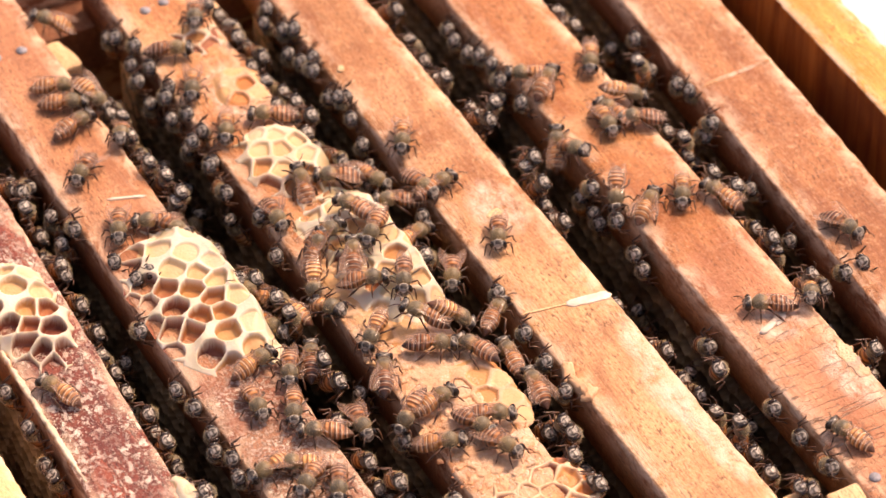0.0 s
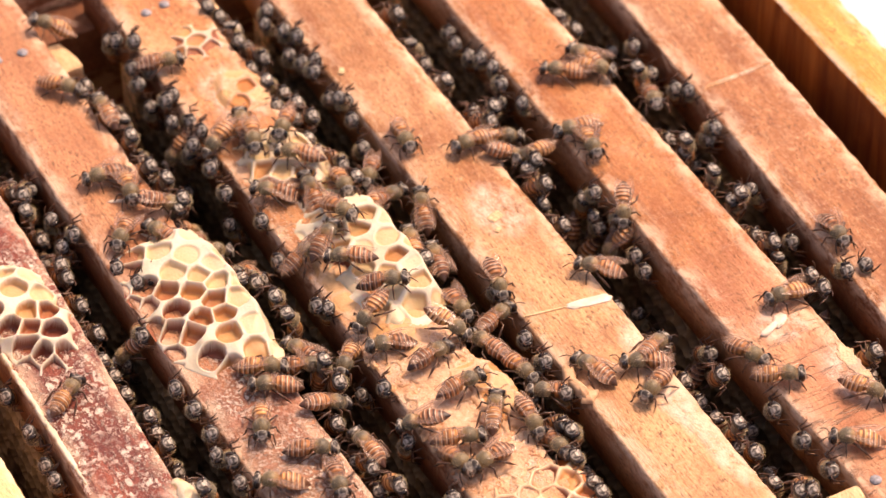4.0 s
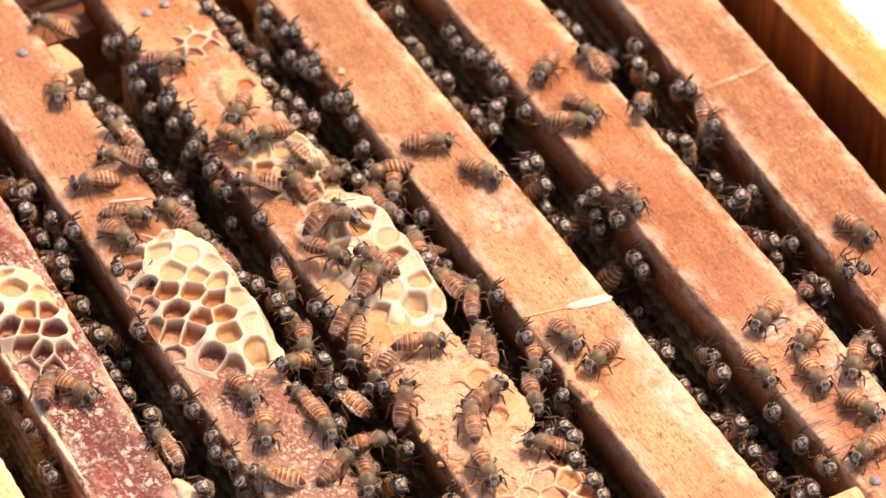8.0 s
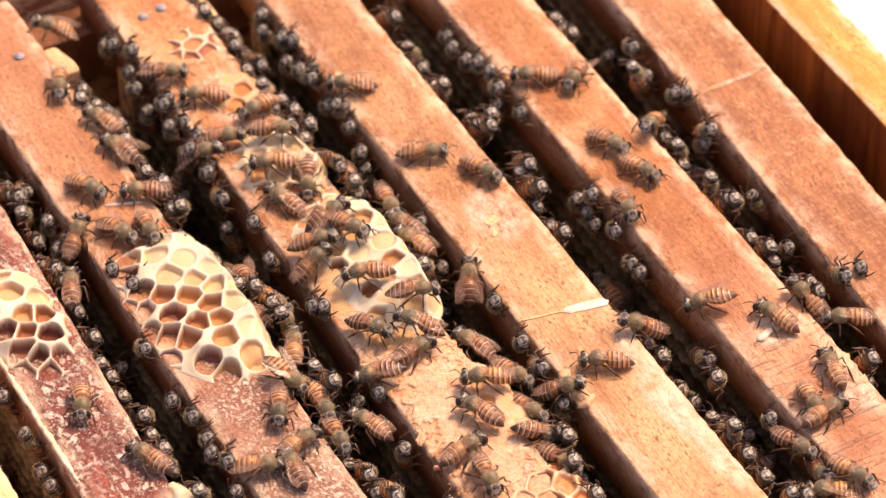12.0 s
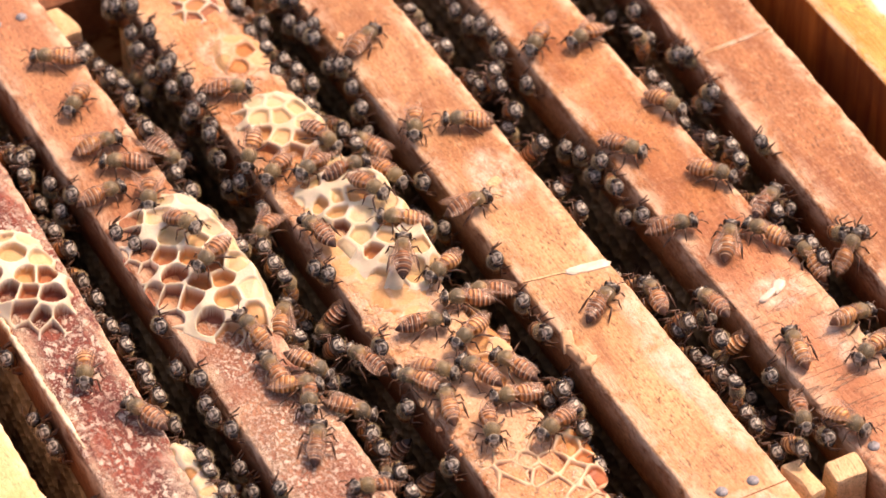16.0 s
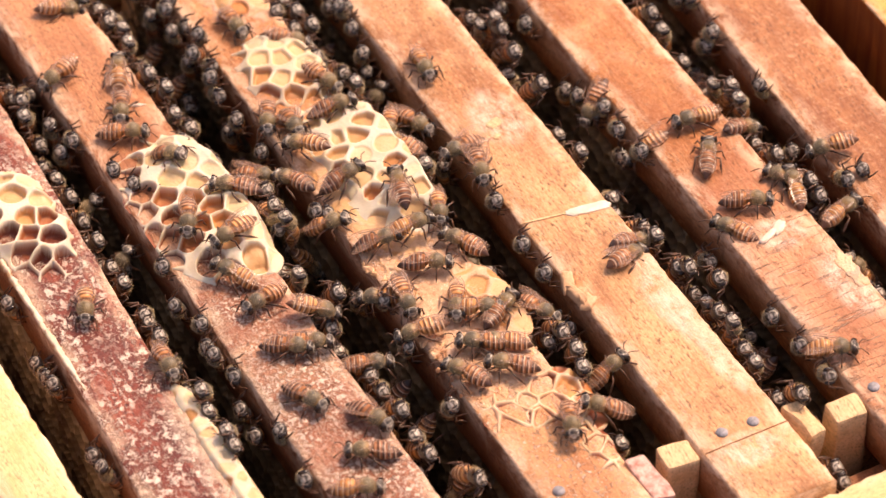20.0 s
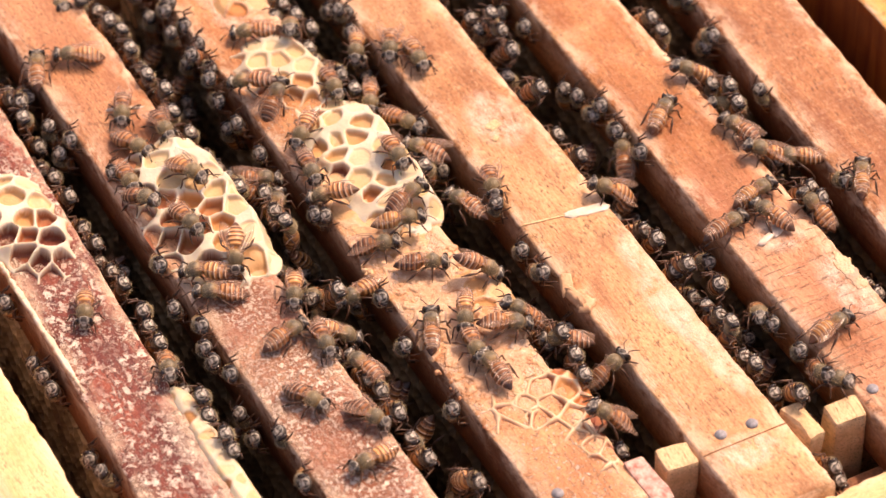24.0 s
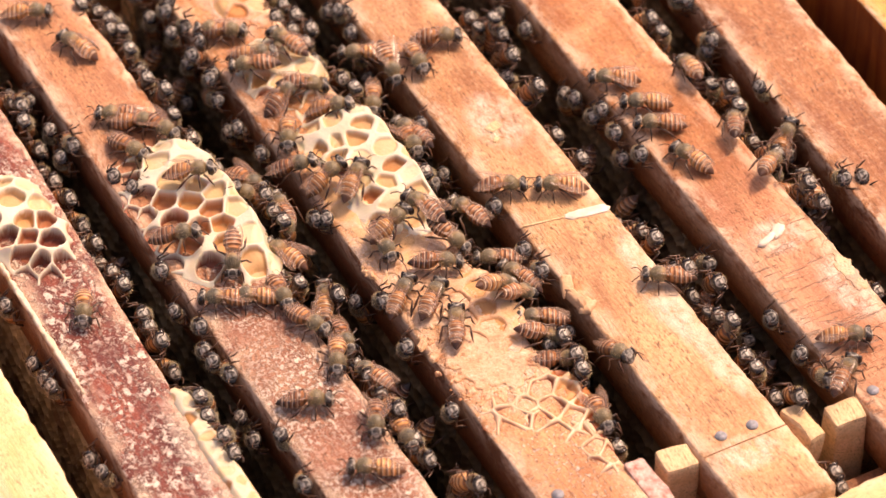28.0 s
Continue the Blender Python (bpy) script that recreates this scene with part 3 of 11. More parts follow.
def smear(root, inverse, x, y, length, width, turn, height, seed, mat=None, label="streak of white wax"):
    """A thin irregular flake lying on a bar."""
    rng = random.Random(seed)
    n, verts, faces = 26, [(0, 0, height)], []
    for k, (ring, z) in enumerate(((0.6, height), (0.92, height * 0.7), (1.0, -0.0001))):
        for i in range(n):
            a = 2 * math.pi * i / n
            q = 1 + 0.28 * noise.noise(Vector((math.cos(a) * 2.2, math.sin(a) * 2.2, seed * 4.4))) + rng.uniform(-0.07, 0.07)
            u, v = (math.copysign(abs(w) ** 0.6, w) for w in (math.cos(a), math.sin(a)))
            verts.append((u * length / 2 * ring * q, v * width / 2 * ring * q, z * rng.uniform(0.8, 1.2)))
    for i in range(n):
        j = (i + 1) % n
        faces.append((0, 1 + i, 1 + j))
        for k in (0, 1):
            a = 1 + k * n
            faces.append((a + i, a + n + i, a + n + j, a + j))
    child("wax_smear" if mat is None else "worn_patch", mesh_of("smear", verts, faces, mat or M_SMEAR, True), root, label,
          inverse @ pose(x, y, 0.0002, 0, 0, turn))


frames = {
    "A": hive_frame("A", "comb under a dark red bar flecked with wax", [(-0.0865, 0.1178)]),
    "B": hive_frame("B", "comb under an orange bar with a wax mound", [(-0.0528, 0.1178), (-0.0585, 0.1180), (-0.0590, -0.0670)]),
    "C": hive_frame("C", "comb under an orange bar overgrown with wax", [(-0.0245, 0.1174), (-0.0199, 0.1182), (-0.0270, -0.0660)]),
    "D": hive_frame("D", "comb under a tan bar with a white wax streak", [(0.0129, -0.0679), (0.0064, -0.0676), (0.0070, 0.1176)]),
    "E": hive_frame("E", "comb under a reddish bar scraped at one end", [(0.0372, -0.0710), (0.0450, -0.0700)]),
    "F": hive_frame("F", "comb under a clean red-brown wooden bar", [(0.0700, -0.0690)]),
}
smear(*frames["D"], 0.0146, -0.0043, 0.0098, 0.0023, -9, 0.00012, 1)
smear(*frames["D"], 0.0058, -0.0026, 0.0090, 0.0005, -10, 0.00004, 21, M_PEG, "pale scraped line across the bar")
smear(*frames["D"], 0.0099, 0.0262, 0.0034, 0.0022, 20, 0.00008, 2, M_PEG, "pale chip in the wood")
smear(*frames["D"], 0.0085, 0.0225, 0.0018, 0.0010, 50, 0.00008, 13, M_PEG, "pale chip in the wood")
smear(*frames["D"], 0.0032, 0.0806, 0.0020, 0.0014, 60, 0.0002, 3, M_PEG, "pale chip in the wood")
for k, (x, y, length, width, turn, high) in enumerate(((0.0005, -0.0205, 0.0058, 0.0026, 70, 0.0012), (0.0002, -0.0245, 0.0062, 0.0022, 98, 0.0017), (0.0012, -0.0268, 0.0040, 0.0030, 40, 0.0009))):
    smear(*frames["D"], x, y, length, width, turn, high, 40 + k, M_FLAKE, "torn flake on the bar's edge")
smear(*frames["E"], 0.0409, -0.0275, 0.0050, 0.0015, 24, 0.0004, 6, label="torn flake of wax")
smear(*frames["E"], 0.0440, -0.0262, 0.0040, 0.0022, 40, 0.0003, 15, label="torn flake of wax")
smear(*frames["B"], -0.0528, 0.0655, 0.0075, 0.0007, -20, 0.0002, 8)
smear(*frames["F"], 0.0745, 0.0404, 0.0165, 0.0012, 2, 0.00002, 9, M_BAR_D, "faint scratch across the bar")

# sawn joint across bar D
bm = block(0.0178, 0.00012, 0.0003, 0.00003)
part("joint_line", bm, M_FLANK, frames["D"][0], "sawn joint", frames["D"][1] @ pose(0.0098, -0.0707, 0.0001))


# ---- hive box ----
def hive_box():
    root = new("hive_box")
    x0, x1, y0, y1, h, t, u = -0.1040, 0.0920, -0.0905, 0.1410, 0.26, 0.0136, 0.0125
    # the last number: the side of the plank that looks into the box
    specs = [("side_wall", (x0 - t / 2, (y0 + y1) / 2, 0.003), t, y1 - y0 + 2 * t, 0, 1), ("side_wall", (x1 + u / 2, (y0 + y1) / 2, 0.004), u, y1 - y0 + 2 * t, 0, -1),
             ("front_wall", ((x0 + x1) / 2, y0 - t / 2, 0.0020), t, x1 - x0 - 0.0004, 90, 1), ("back_wall", ((x0 + x1) / 2, y1 + t / 2, 0.0022), t, x1 - x0 - 0.0004, 90, -1)]
    for i, (name, at, w, length, turn, inside) in enumerate(specs):
        v, f, rim = plank(w, length, h, 20 + i, 0.0003, 0.0011)
        me = mesh_of(name, v, f, M_BOX_OLD if i == 1 else M_BOX, True, rim)
        # inner faces get a darker colour that stands in for shade
        me.materials.append(M_INNER if i == 1 else M_SHADED)
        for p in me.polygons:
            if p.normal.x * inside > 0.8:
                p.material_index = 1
        child(name, me, root, "", pose(*at, 0, 0, turn))
    for y, s in ((y0 + 0.0055, 1), (y1 - 0.0055, -1)):
        part("frame_rest", block(x1 - x0 - 0.001, 0.0105, 0.012, 0.0005), M_SHADED, root, "ledge under the bars", pose((x0 + x1) / 2, y, -THICK - 0.0062))
    part("floor_board", block(x1 - x0 + t + u, y1 - y0 + 2 * t, 0.018, 0.001), M_BOX, root, "", pose((x0 + x1) / 2, (y0 + y1) / 2, -0.2658))
    return tagged(root, "yellow pine beehive box standing open", "beehive")


hive_box()
GROUND_Z = -0.2750
bm = bmesh.new()
bmesh.ops.create_grid(bm, x_segments=40, y_segments=40, size=400)
ground = new("ground", bpy.data.meshes.new("ground"))
bm.to_mesh(ground.data)
bm.free()
ground.data.materials.append(M_GROUND)
ground.location.z = GROUND_Z
tagged(ground, "pale sunlit concrete ground", "ground", "", "structure")


# ---- bees ----
MM = 0.00105


def loft(sections, n=14, hair=0, seed=1, band=None, top=1.0):
    """Rings (y, z, half width, half height) joined into a closed skin along y; hair: short tufts over it."""
    verts, faces, marks = [], [], []
    for k, (y, z, a, b) in enumerate(sections):
        for i in range(n):
            w = 2 * math.pi * i / n
            verts.append((a * math.cos(w), y, z + b * math.sin(w)))
            marks.append(band[k] if band else 0.0)
    for k in range(len(sections) - 1):
        for i in range(n):
            j = (i + 1) % n
            faces.append((k * n + i, k * n + j, (k + 1) * n + j, (k + 1) * n + i))
    for k in (0, len(sections) - 1):
        verts.append((0, sections[k][0], sections[k][1]))
        marks.append(band[k] if band else 0.0)
        c = len(verts) - 1
        for i in range(n):
            j = (i + 1) % n
            faces.append((c, k * n + j, k * n + i) if k == 0 else (c, k * n + i, k * n + j))
    faces = [f[::-1] for f in faces] if sections[-1][0] > sections[0][0] else faces
    rng = random.Random(seed)
    for _ in range(hair):
        k = rng.uniform(0.3, len(sections) - 1.3)
        i, f = int(k), k % 1
        y, z, a, b = [p + (q - p) * f for p, q in zip(sections[i], sections[i + 1])]
        w = rng.uniform(-0.6, math.pi + 0.6)
        if 0.6 < w < math.pi - 0.6 and rng.random() > top:
            continue
        c, s = math.cos(w), math.sin(w)
        root = Vector((a * c * 0.97, y, z + b * s * 0.97))
        out = Vector((c, rng.uniform(-0.7, 0.5), s)).normalized() * rng.uniform(0.22, 0.56)
        across = out.cross(Vector((rng.uniform(-1, 1), 1, rng.uniform(-1, 1)))).normalized() * 0.028
        o = len(verts)
        verts += [tuple(root - across), tuple(root + across), tuple(root + out)]
        marks += [0.45, 0.45, 1.0] if not band else [0.85] * 3
        faces.append((o, o + 1, o + 2))
    return [tuple(c * MM for c in v) for v in verts], faces, marks


def limb(points, radii, n=6):
    """A jointed tube through points."""
    verts, faces = [], []
    pts = [Vector(p) for p in points]
    for k, p in enumerate(pts):
        d = (pts[min(k + 1, len(pts) - 1)] - pts[max(k - 1, 0)]).normalized()
        u = d.cross(Vector((0.3, 0.2, 1))).normalized()
        w = d.cross(u)
        for i in range(n):
            a = 2 * math.pi * i / n
            verts.append(tuple((p + (u * math.cos(a) + w * math.sin(a)) * radii[k]) * MM))
    for k in range(len(pts) - 1):
        for i in range(n):
            j = (i + 1) % n
            faces.append((k * n + i, k * n + j, (k + 1) * n + j, (k + 1) * n + i))
    faces += [tuple(range(n))[::-1], tuple(range((len(pts) - 1) * n, len(pts) * n))]
    return verts, faces


def ball(cx, cy, cz, rx, ry, rz, n=10, turn=0.0):
    bm = bmesh.new()
    bmesh.ops.create_uvsphere(bm, u_segments=n, v_segments=n - 2, radius=1)
    for v in bm.verts:
        v.co = Matrix.Rotation(turn, 3, "Z") @ Vector((v.co.x * rx, v.co.y * ry, v.co.z * rz)) + Vector((cx, cy, cz))
        v.co *= MM
    return bm


def wing_mesh(side, length, width, spread, lift, name):
    """A veined wing folded back over the abdomen; the leading edge lies outside."""
    rows_, cols, verts, faces, veins = 16, 7, [], [], []
    for i in range(rows_ + 1):
        t = 1 - (1 - i / rows_) ** 1.5
        half = width * (0.16 + 0.84 * math.sin(min(1.0, t * 1.15 + 0.08) * math.pi * 0.62)) * (1 if t < 0.66 else math.sqrt(max(0.004, 1 - ((t - 0.66) / 0.34) ** 2)))
        lead = 0.25 - width * 0.42 * max(0.0, (t - 0.45) / 0.55) ** 2.4
        for j in range(cols + 1):
            s = j / cols
            x, y = lead - half * s * (1 - 0.25 * t), -length * t
            c, q = math.cos(spread), math.sin(spread)
            z = lift * t * t + 0.12 * math.sin(s * 8 + t * 4) * t - 0.45 * (s - 0.4) ** 2 + (0.10 if side > 0 else 0.0) * t
            verts.append((side * (x * c - y * q) * MM, (y * c + x * q) * MM, z * MM))
            veins.append(1.0 if j == 0 or (j == 2 and t < 0.75) or (j == 4 and 0.2 < t < 0.6) else 0.0)
    for i in range(rows_):
        for j in range(cols):
            a = i * (cols + 1) + j
            q = (a, a + 1, a + cols + 2, a + cols + 1)
            faces.append(q if side > 0 else q[::-1])
    return mesh_of(name, verts, faces, M_WING, True, {"vein": veins})


def bee_parts():
    """All meshes of a worker bee, shared by every bee. The bee looks along +y and stands on z = 0."""
    out = {}
    # abdomen: six overlapping rings
    half = [(0.50, 0.55), (1.36, 1.28), (1.66, 1.48), (1.66, 1.42), (1.44, 1.18), (1.02, 0.82), (0.36, 0.32)]
    sect, band = [], []
    y0, seg = -0.95, 0.92
    for k in range(6):
        (a0, b0), (a1, b1) = half[k], half[k + 1]
        for f, m in ((0.0, 0.60), (0.25, 0.60), (0.40, 0.34), (0.50, 0.10), (0.72, 0.02), (0.81, 0.6), (0.89, 1.0), (0.995, 0.95)):
            bulge = 1.045 if f > 0.5 else 1.0
            y = y0 - seg * (k + f)
            z = 2.25 - 0.062 * (k + f) ** 1.65
            sect.append((y, z, (a0 + (a1 - a0) * f) * bulge, (b0 + (b1 - b0) * f) * bulge))
            band.append(min(m, 0.6) if k == 0 else m if k < 5 else min(m, 0.45) * (1 - f))
    sect.append((y0 - seg * 6.18, 0.98, 0.20, 0.16))
    band.append(0.05)
    sect.append((y0 - seg * 6.32, 0.90, 0.05, 0.04))
    band.append(0.05)
    v, f, m = loft(sect, 18, 40, 3, band)
    out["abdomen"] = mesh_of("abdomen", v, f, M_ABDOMEN, True, {"band": m, "seg": [(y0 - p[1] / MM) / (6 * seg) for p in v]})
    th = [(-1.05, 2.25, 0.55, 0.55), (-0.85, 2.3, 1.1, 1.05), (-0.35, 2.4, 1.50, 1.40), (0.3, 2.5, 1.66, 1.52), (1.0, 2.45, 1.60, 1.42), (1.6, 2.35, 1.22, 1.1),
          (1.95, 2.25, 0.75, 0.7), (2.1, 2.2, 0.4, 0.4)]
    th = [(y, z - 0.05, a * 0.92, b * 0.92) for y, z, a, b in th]
    v, f, m = loft(th[::-1], 20, 760, 5, top=0.45)
    gold = [min(1, max(0, (-0.15 - p[1] / MM) * 2.2)) + 0.6 * min(1, max(0, (p[1] / MM - 1.5) * 2)) for p in v]
    out["thorax"] = mesh_of("thorax", v, f, M_THORAX, True, {"hair": m, "gold": gold})
    hd = [(2.05, 2.2, 0.5, 0.5), (2.2, 2.2, 1.15, 1.0), (2.55, 2.1, 1.48, 1.28), (2.95, 1.98, 1.42, 1.30), (3.3, 1.85, 1.10, 1.1), (3.55, 1.65, 0.72, 0.8), (3.7, 1.5, 0.35, 0.4)]
    fine = [tuple(p + (q - p) * f for p, q in zip(a, b)) for a, b in zip(hd, hd[1:]) for f in (0, 0.25, 0.5, 0.75)] + [hd[-1]]
    v, f, m = loft(fine[::-1], 40, 46, 7)

    def pale(x, y, z):
        """Pale fur with glossy highlights painted in: a ring round the face, a line over the crown and a patch above
        the mouth.
        """
        x = abs(x)
        over = math.hypot(x / 0.80, (y - 2.95) / 0.72) if z > 2.0 else 9
        front = math.hypot(x / 0.98, (z - 1.95) / 0.95) if y > 2.85 else 9
        k = max(0.0, 1 - abs(over - 0.92) / 0.15, 1 - abs(front - 0.88) / 0.13)
        spot = max(0.0, 1 - math.hypot(x / 0.42, (z - 1.55) / 0.34)) if y > 3.1 else 0.0
        fork = max(0.0, 1 - abs(x - 0.42 * (2.75 - z)) / 0.11) if y > 2.9 and 1.9 < z < 2.7 else 0.0
        back = max(0.0, 1 - abs(y - 2.16) / 0.14)
        return min(1.0, 1.3 * max(k, spot, fork, back * 0.7))

    m = [max(k * 0.5, pale(*(c / MM for c in p))) for p, k in zip(v, m)]
    out["head"] = mesh_of("head", v, f, M_HEAD, True, {"hair": m})
    for side, key in ((-1, "eye_l"), (1, "eye_r")):
        me = bpy.data.meshes.new("eye")
        bm = ball(side * 1.22, 2.75, 2.15, 0.42, 0.62, 1.0, 10, side * -0.25)
        bm.to_mesh(me)
        bm.free()
        me.materials.append(M_EYE)
        me.polygons.foreach_set("use_smooth", [True] * len(me.polygons))
        out[key] = me
        v, f = limb([(side * 0.35, 3.35, 2.15), (side * 0.75, 3.75, 2.55), (side * 1.15, 4.15, 2.75), (side * 1.5, 4.75, 2.45), (side * 1.75, 5.3, 2.0)],
                    [0.10, 0.085, 0.10, 0.10, 0.08], 5)
        out["antenna_l" if side < 0 else "antenna_r"] = mesh_of("antenna", v, f, M_LEG)
        out["wing_l" if side < 0 else "wing_r"] = wing_mesh(side, 7.3, 2.6, 0.10, 0.25, "wing")
        for leg, (ry, kx, ky, fx, fy, fat) in {"fore": (1.5, 2.0, 2.5, 2.3, 3.7, 0.20), "mid": (0.5, 2.6, 0.5, 3.3, 0.4, 0.21), "hind": (-0.6, 2.5, -1.9, 3.0, -4.3, 0.30)}.items():
            v, f = limb([(side * 0.7, ry, 1.35), (side * 1.3, (ry + ky) / 2, 1.55), (side * kx, ky, 2.0), (side * (kx + 0.25), (ky + fy) / 2, 1.0),
                         (side * fx, fy * 0.85 + ky * 0.15, 0.28), (side * (fx + 0.15), fy, 0.06)], [0.19, 0.22, 0.16, fat * 0.9, 0.10, 0.05])
            out[leg + ("_l" if side < 0 else "_r")] = mesh_of("leg", v, f, M_LEG)
    return out


PARTS = bee_parts()


def worker_bee(label, spread=0.0):
    root = new("worker_bee")
    root.empty_display_size = 0.003
    child("abdomen", PARTS["abdomen"], root)
    child("thorax", PARTS["thorax"], root)
    head = child("head", PARTS["head"], root)
    for k in ("eye_l", "eye_r"):
        child("eye", PARTS[k], head)
    for k in ("antenna_l", "antenna_r"):
        child("antenna", PARTS[k], head)
    for side, k in ((-1, "wing_l"), (1, "wing_r")):
        child("wing", PARTS[k], root, "", pose(side * 0.85 * MM, 0.75 * MM, 3.55 * MM, 8, 0, side * spread))
    for k in ("fore_l", "fore_r", "mid_l", "mid_r", "hind_l", "hind_r"):
        child("leg", PARTS[k], root)
    return tagged(root, label, "bee", "bees on the hive")


def bee_cluster(poses):
    """Many still bees joined into one mesh, for the crowd deep between the bars."""
    keys = ("abdomen", "thorax", "head", "eye_l", "eye_r", "antenna_l", "antenna_r", "wing_l", "wing_r", "fore_l", "fore_r", "mid_l", "mid_r", "hind_l", "hind_r")
    mats = [M_ABDOMEN, M_THORAX, M_HEAD, M_EYE, M_LEG, M_WING]
    marks = ("band", "seg", "hair", "gold", "vein")
    verts, faces, index, floats, base = [], [], [], {m: [] for m in marks}, 0
    for k in keys:
        me = PARTS[k]
        co = np.empty(len(me.vertices) * 3)
        me.vertices.foreach_get("co", co)
        co = co.reshape(-1, 3)
        if k[:4] == "wing":
            side = -1 if k[-1] == "l" else 1
            co = co + np.array((side * 0.85 * MM, 0.75 * MM, 3.55 * MM))
        polys = [tuple(p.vertices) for p in me.polygons]
        values = {}
        for m in marks:
            values[m] = np.zeros(len(co))
            if m in me.attributes:
                me.attributes[m].data.foreach_get("value", values[m])
        for p in poses:
            a = np.array(p)
            verts.append(co @ a[:3, :3].T + a[:3, 3])
            faces += [tuple(v + base for v in f) for f in polys]
            index += [mats.index(me.materials[0])] * len(polys)
            base += len(co)
            for m in marks:
                floats[m].append(values[m])
    me = mesh_of("bee_cluster", np.concatenate(verts).tolist(), faces, mats[0], True, {m: np.concatenate(v) for m, v in floats.items()})
    for m in mats[1:]:
        me.materials.append(m)
    me.polygons.foreach_set("material_index", index)
    return tagged(new("bee_cluster", me), "crowd of dark bees deep between the bars", "bees", "", "stuff")


# bees packed in the gaps between the bars, clinging to the comb faces
def stance(place, ahead, back):
    """A pose from a place, the way the bee looks and the way its back faces."""
    y = Vector(ahead).normalized()
    x = y.cross(Vector(back)).normalized()
    z = x.cross(y)
    return Matrix.Translation(place) @ Matrix((x, y, z)).transposed().to_4x4()


def edge_x(k, side, y):
    return BARS[k][side] + BARS[k][2] * y


first = worker_bee("dark worker bee clinging between the bars")
PACKED = [first] + [copy_thing(first, Matrix()) for _ in range(150 - 1)]


def deep_places():
    """Bees lower on the combs, dim in the shade: place and the side that the back faces."""
    rng = random.Random(11)
    out = []
    for left, right in zip("ABCDE", "BCDEF"):
        y = -0.055
        while y < 0.085:
            y += rng.uniform(0.010, 0.019)
            side = rng.choice((1, -1))
            x = edge_x(left, 1, y) if side > 0 else edge_x(right, 0, y)
            out.append((x + side * 0.0004, y, rng.uniform(-0.019, -0.012), side))
    return out


def rim_places():
    """Bees that line the edges of the overgrown bar: the head's place and the side that the back faces."""
    rng = random.Random(23)
    out = []
    for key, side, start, end, step in (("C", 1, 0.052, 0.126, 0.0062), ("C", -1, 0.068, 0.112, 0.0085), ("D", -1, 0.072, 0.118, 0.011), ("B", 1, 0.050, 0.105, 0.010)):
        y = start
        while y < end:
            x = edge_x(key, 1 if side > 0 else 0, y)
            out.append((x + side * rng.uniform(-0.0005, 0.0022), y, rng.uniform(-0.0005, 0.0022), side))
            y += step * rng.uniform(0.8, 1.25)
    return out


RIM = [(copy_thing(first, Matrix()), *place) for place in rim_places()]
for bee in PACKED + [d[0] for d in RIM]:
    bee["group"] = "bees between the bars"

spread_bee = worker_bee("striped worker bee with wings half open", 14)
CRAWLERS = [spread_bee] + [copy_thing(spread_bee if i % 4 == 0 else first, Matrix()) for i in range(1, 125)]
VISITORS = [copy_thing(first, Matrix()) for _ in range(6)]
for bee in VISITORS:
    bee["label"], bee["group"] = "striped worker bee resting among others on a bar", "bees on the bars"
for i, bee in enumerate(CRAWLERS):
    bee["label"] = "striped worker bee walking with wings half open" if i % 4 == 0 else "striped worker bee walking over the wooden bars"
    bee["group"] = "bees on the bars"


def trail(*rows):
    """Rows for walk(): seconds, x, y, z in millimetres, pitch and heading in degrees (heading 0 looks along +y)."""
    return [(t, pose(x / 1000, y / 1000, z / 1000, p, 0, h)) for t, x, y, z, p, h in rows]


def hang(side, *spots):
    """Rows for walk(): a bee clings head up to a comb face and shuffles on its spot. spots: seconds and the head's place in millimetres."""
    rng = random.Random(int(spots[0][1] * 1000 + spots[0][2] * 77 + spots[-1][3]))
    lean = Vector((side * rng.uniform(-0.05, 0.30) - 0.20, rng.gauss(-0.55, 0.30), 0.82)).normalized()
    back = Vector((side, -0.1, 0.25))
    rows, k, t = [], 0, 0.0
    while t < 28.0:
        while spots[k + 1][0] < t:
            k += 1
        (t0, *p), (t1, *q) = spots[k], spots[k + 1]
        f = (t - t0) / (t1 - t0)
        head = Vector([(a + (b - a) * f) / 1000 for a, b in zip(p, q)])
        ahead = (lean + Vector((rng.gauss(0, 0.05), rng.gauss(0, 0.12), 0))).normalized()
        m = stance((0, 0, 0), ahead, back)
        foot = head + Vector((0, rng.gauss(0, 0.0004), rng.gauss(0, 0.0005))) - m.to_3x3() @ Vector((0, 2.6 * MM, 2.2 * MM))
        m.translation = foot
        rows.append((t, m))
        t += rng.uniform(0.8, 3.0)
    rows.append((28.0, rows[-1][1]))
    return rows


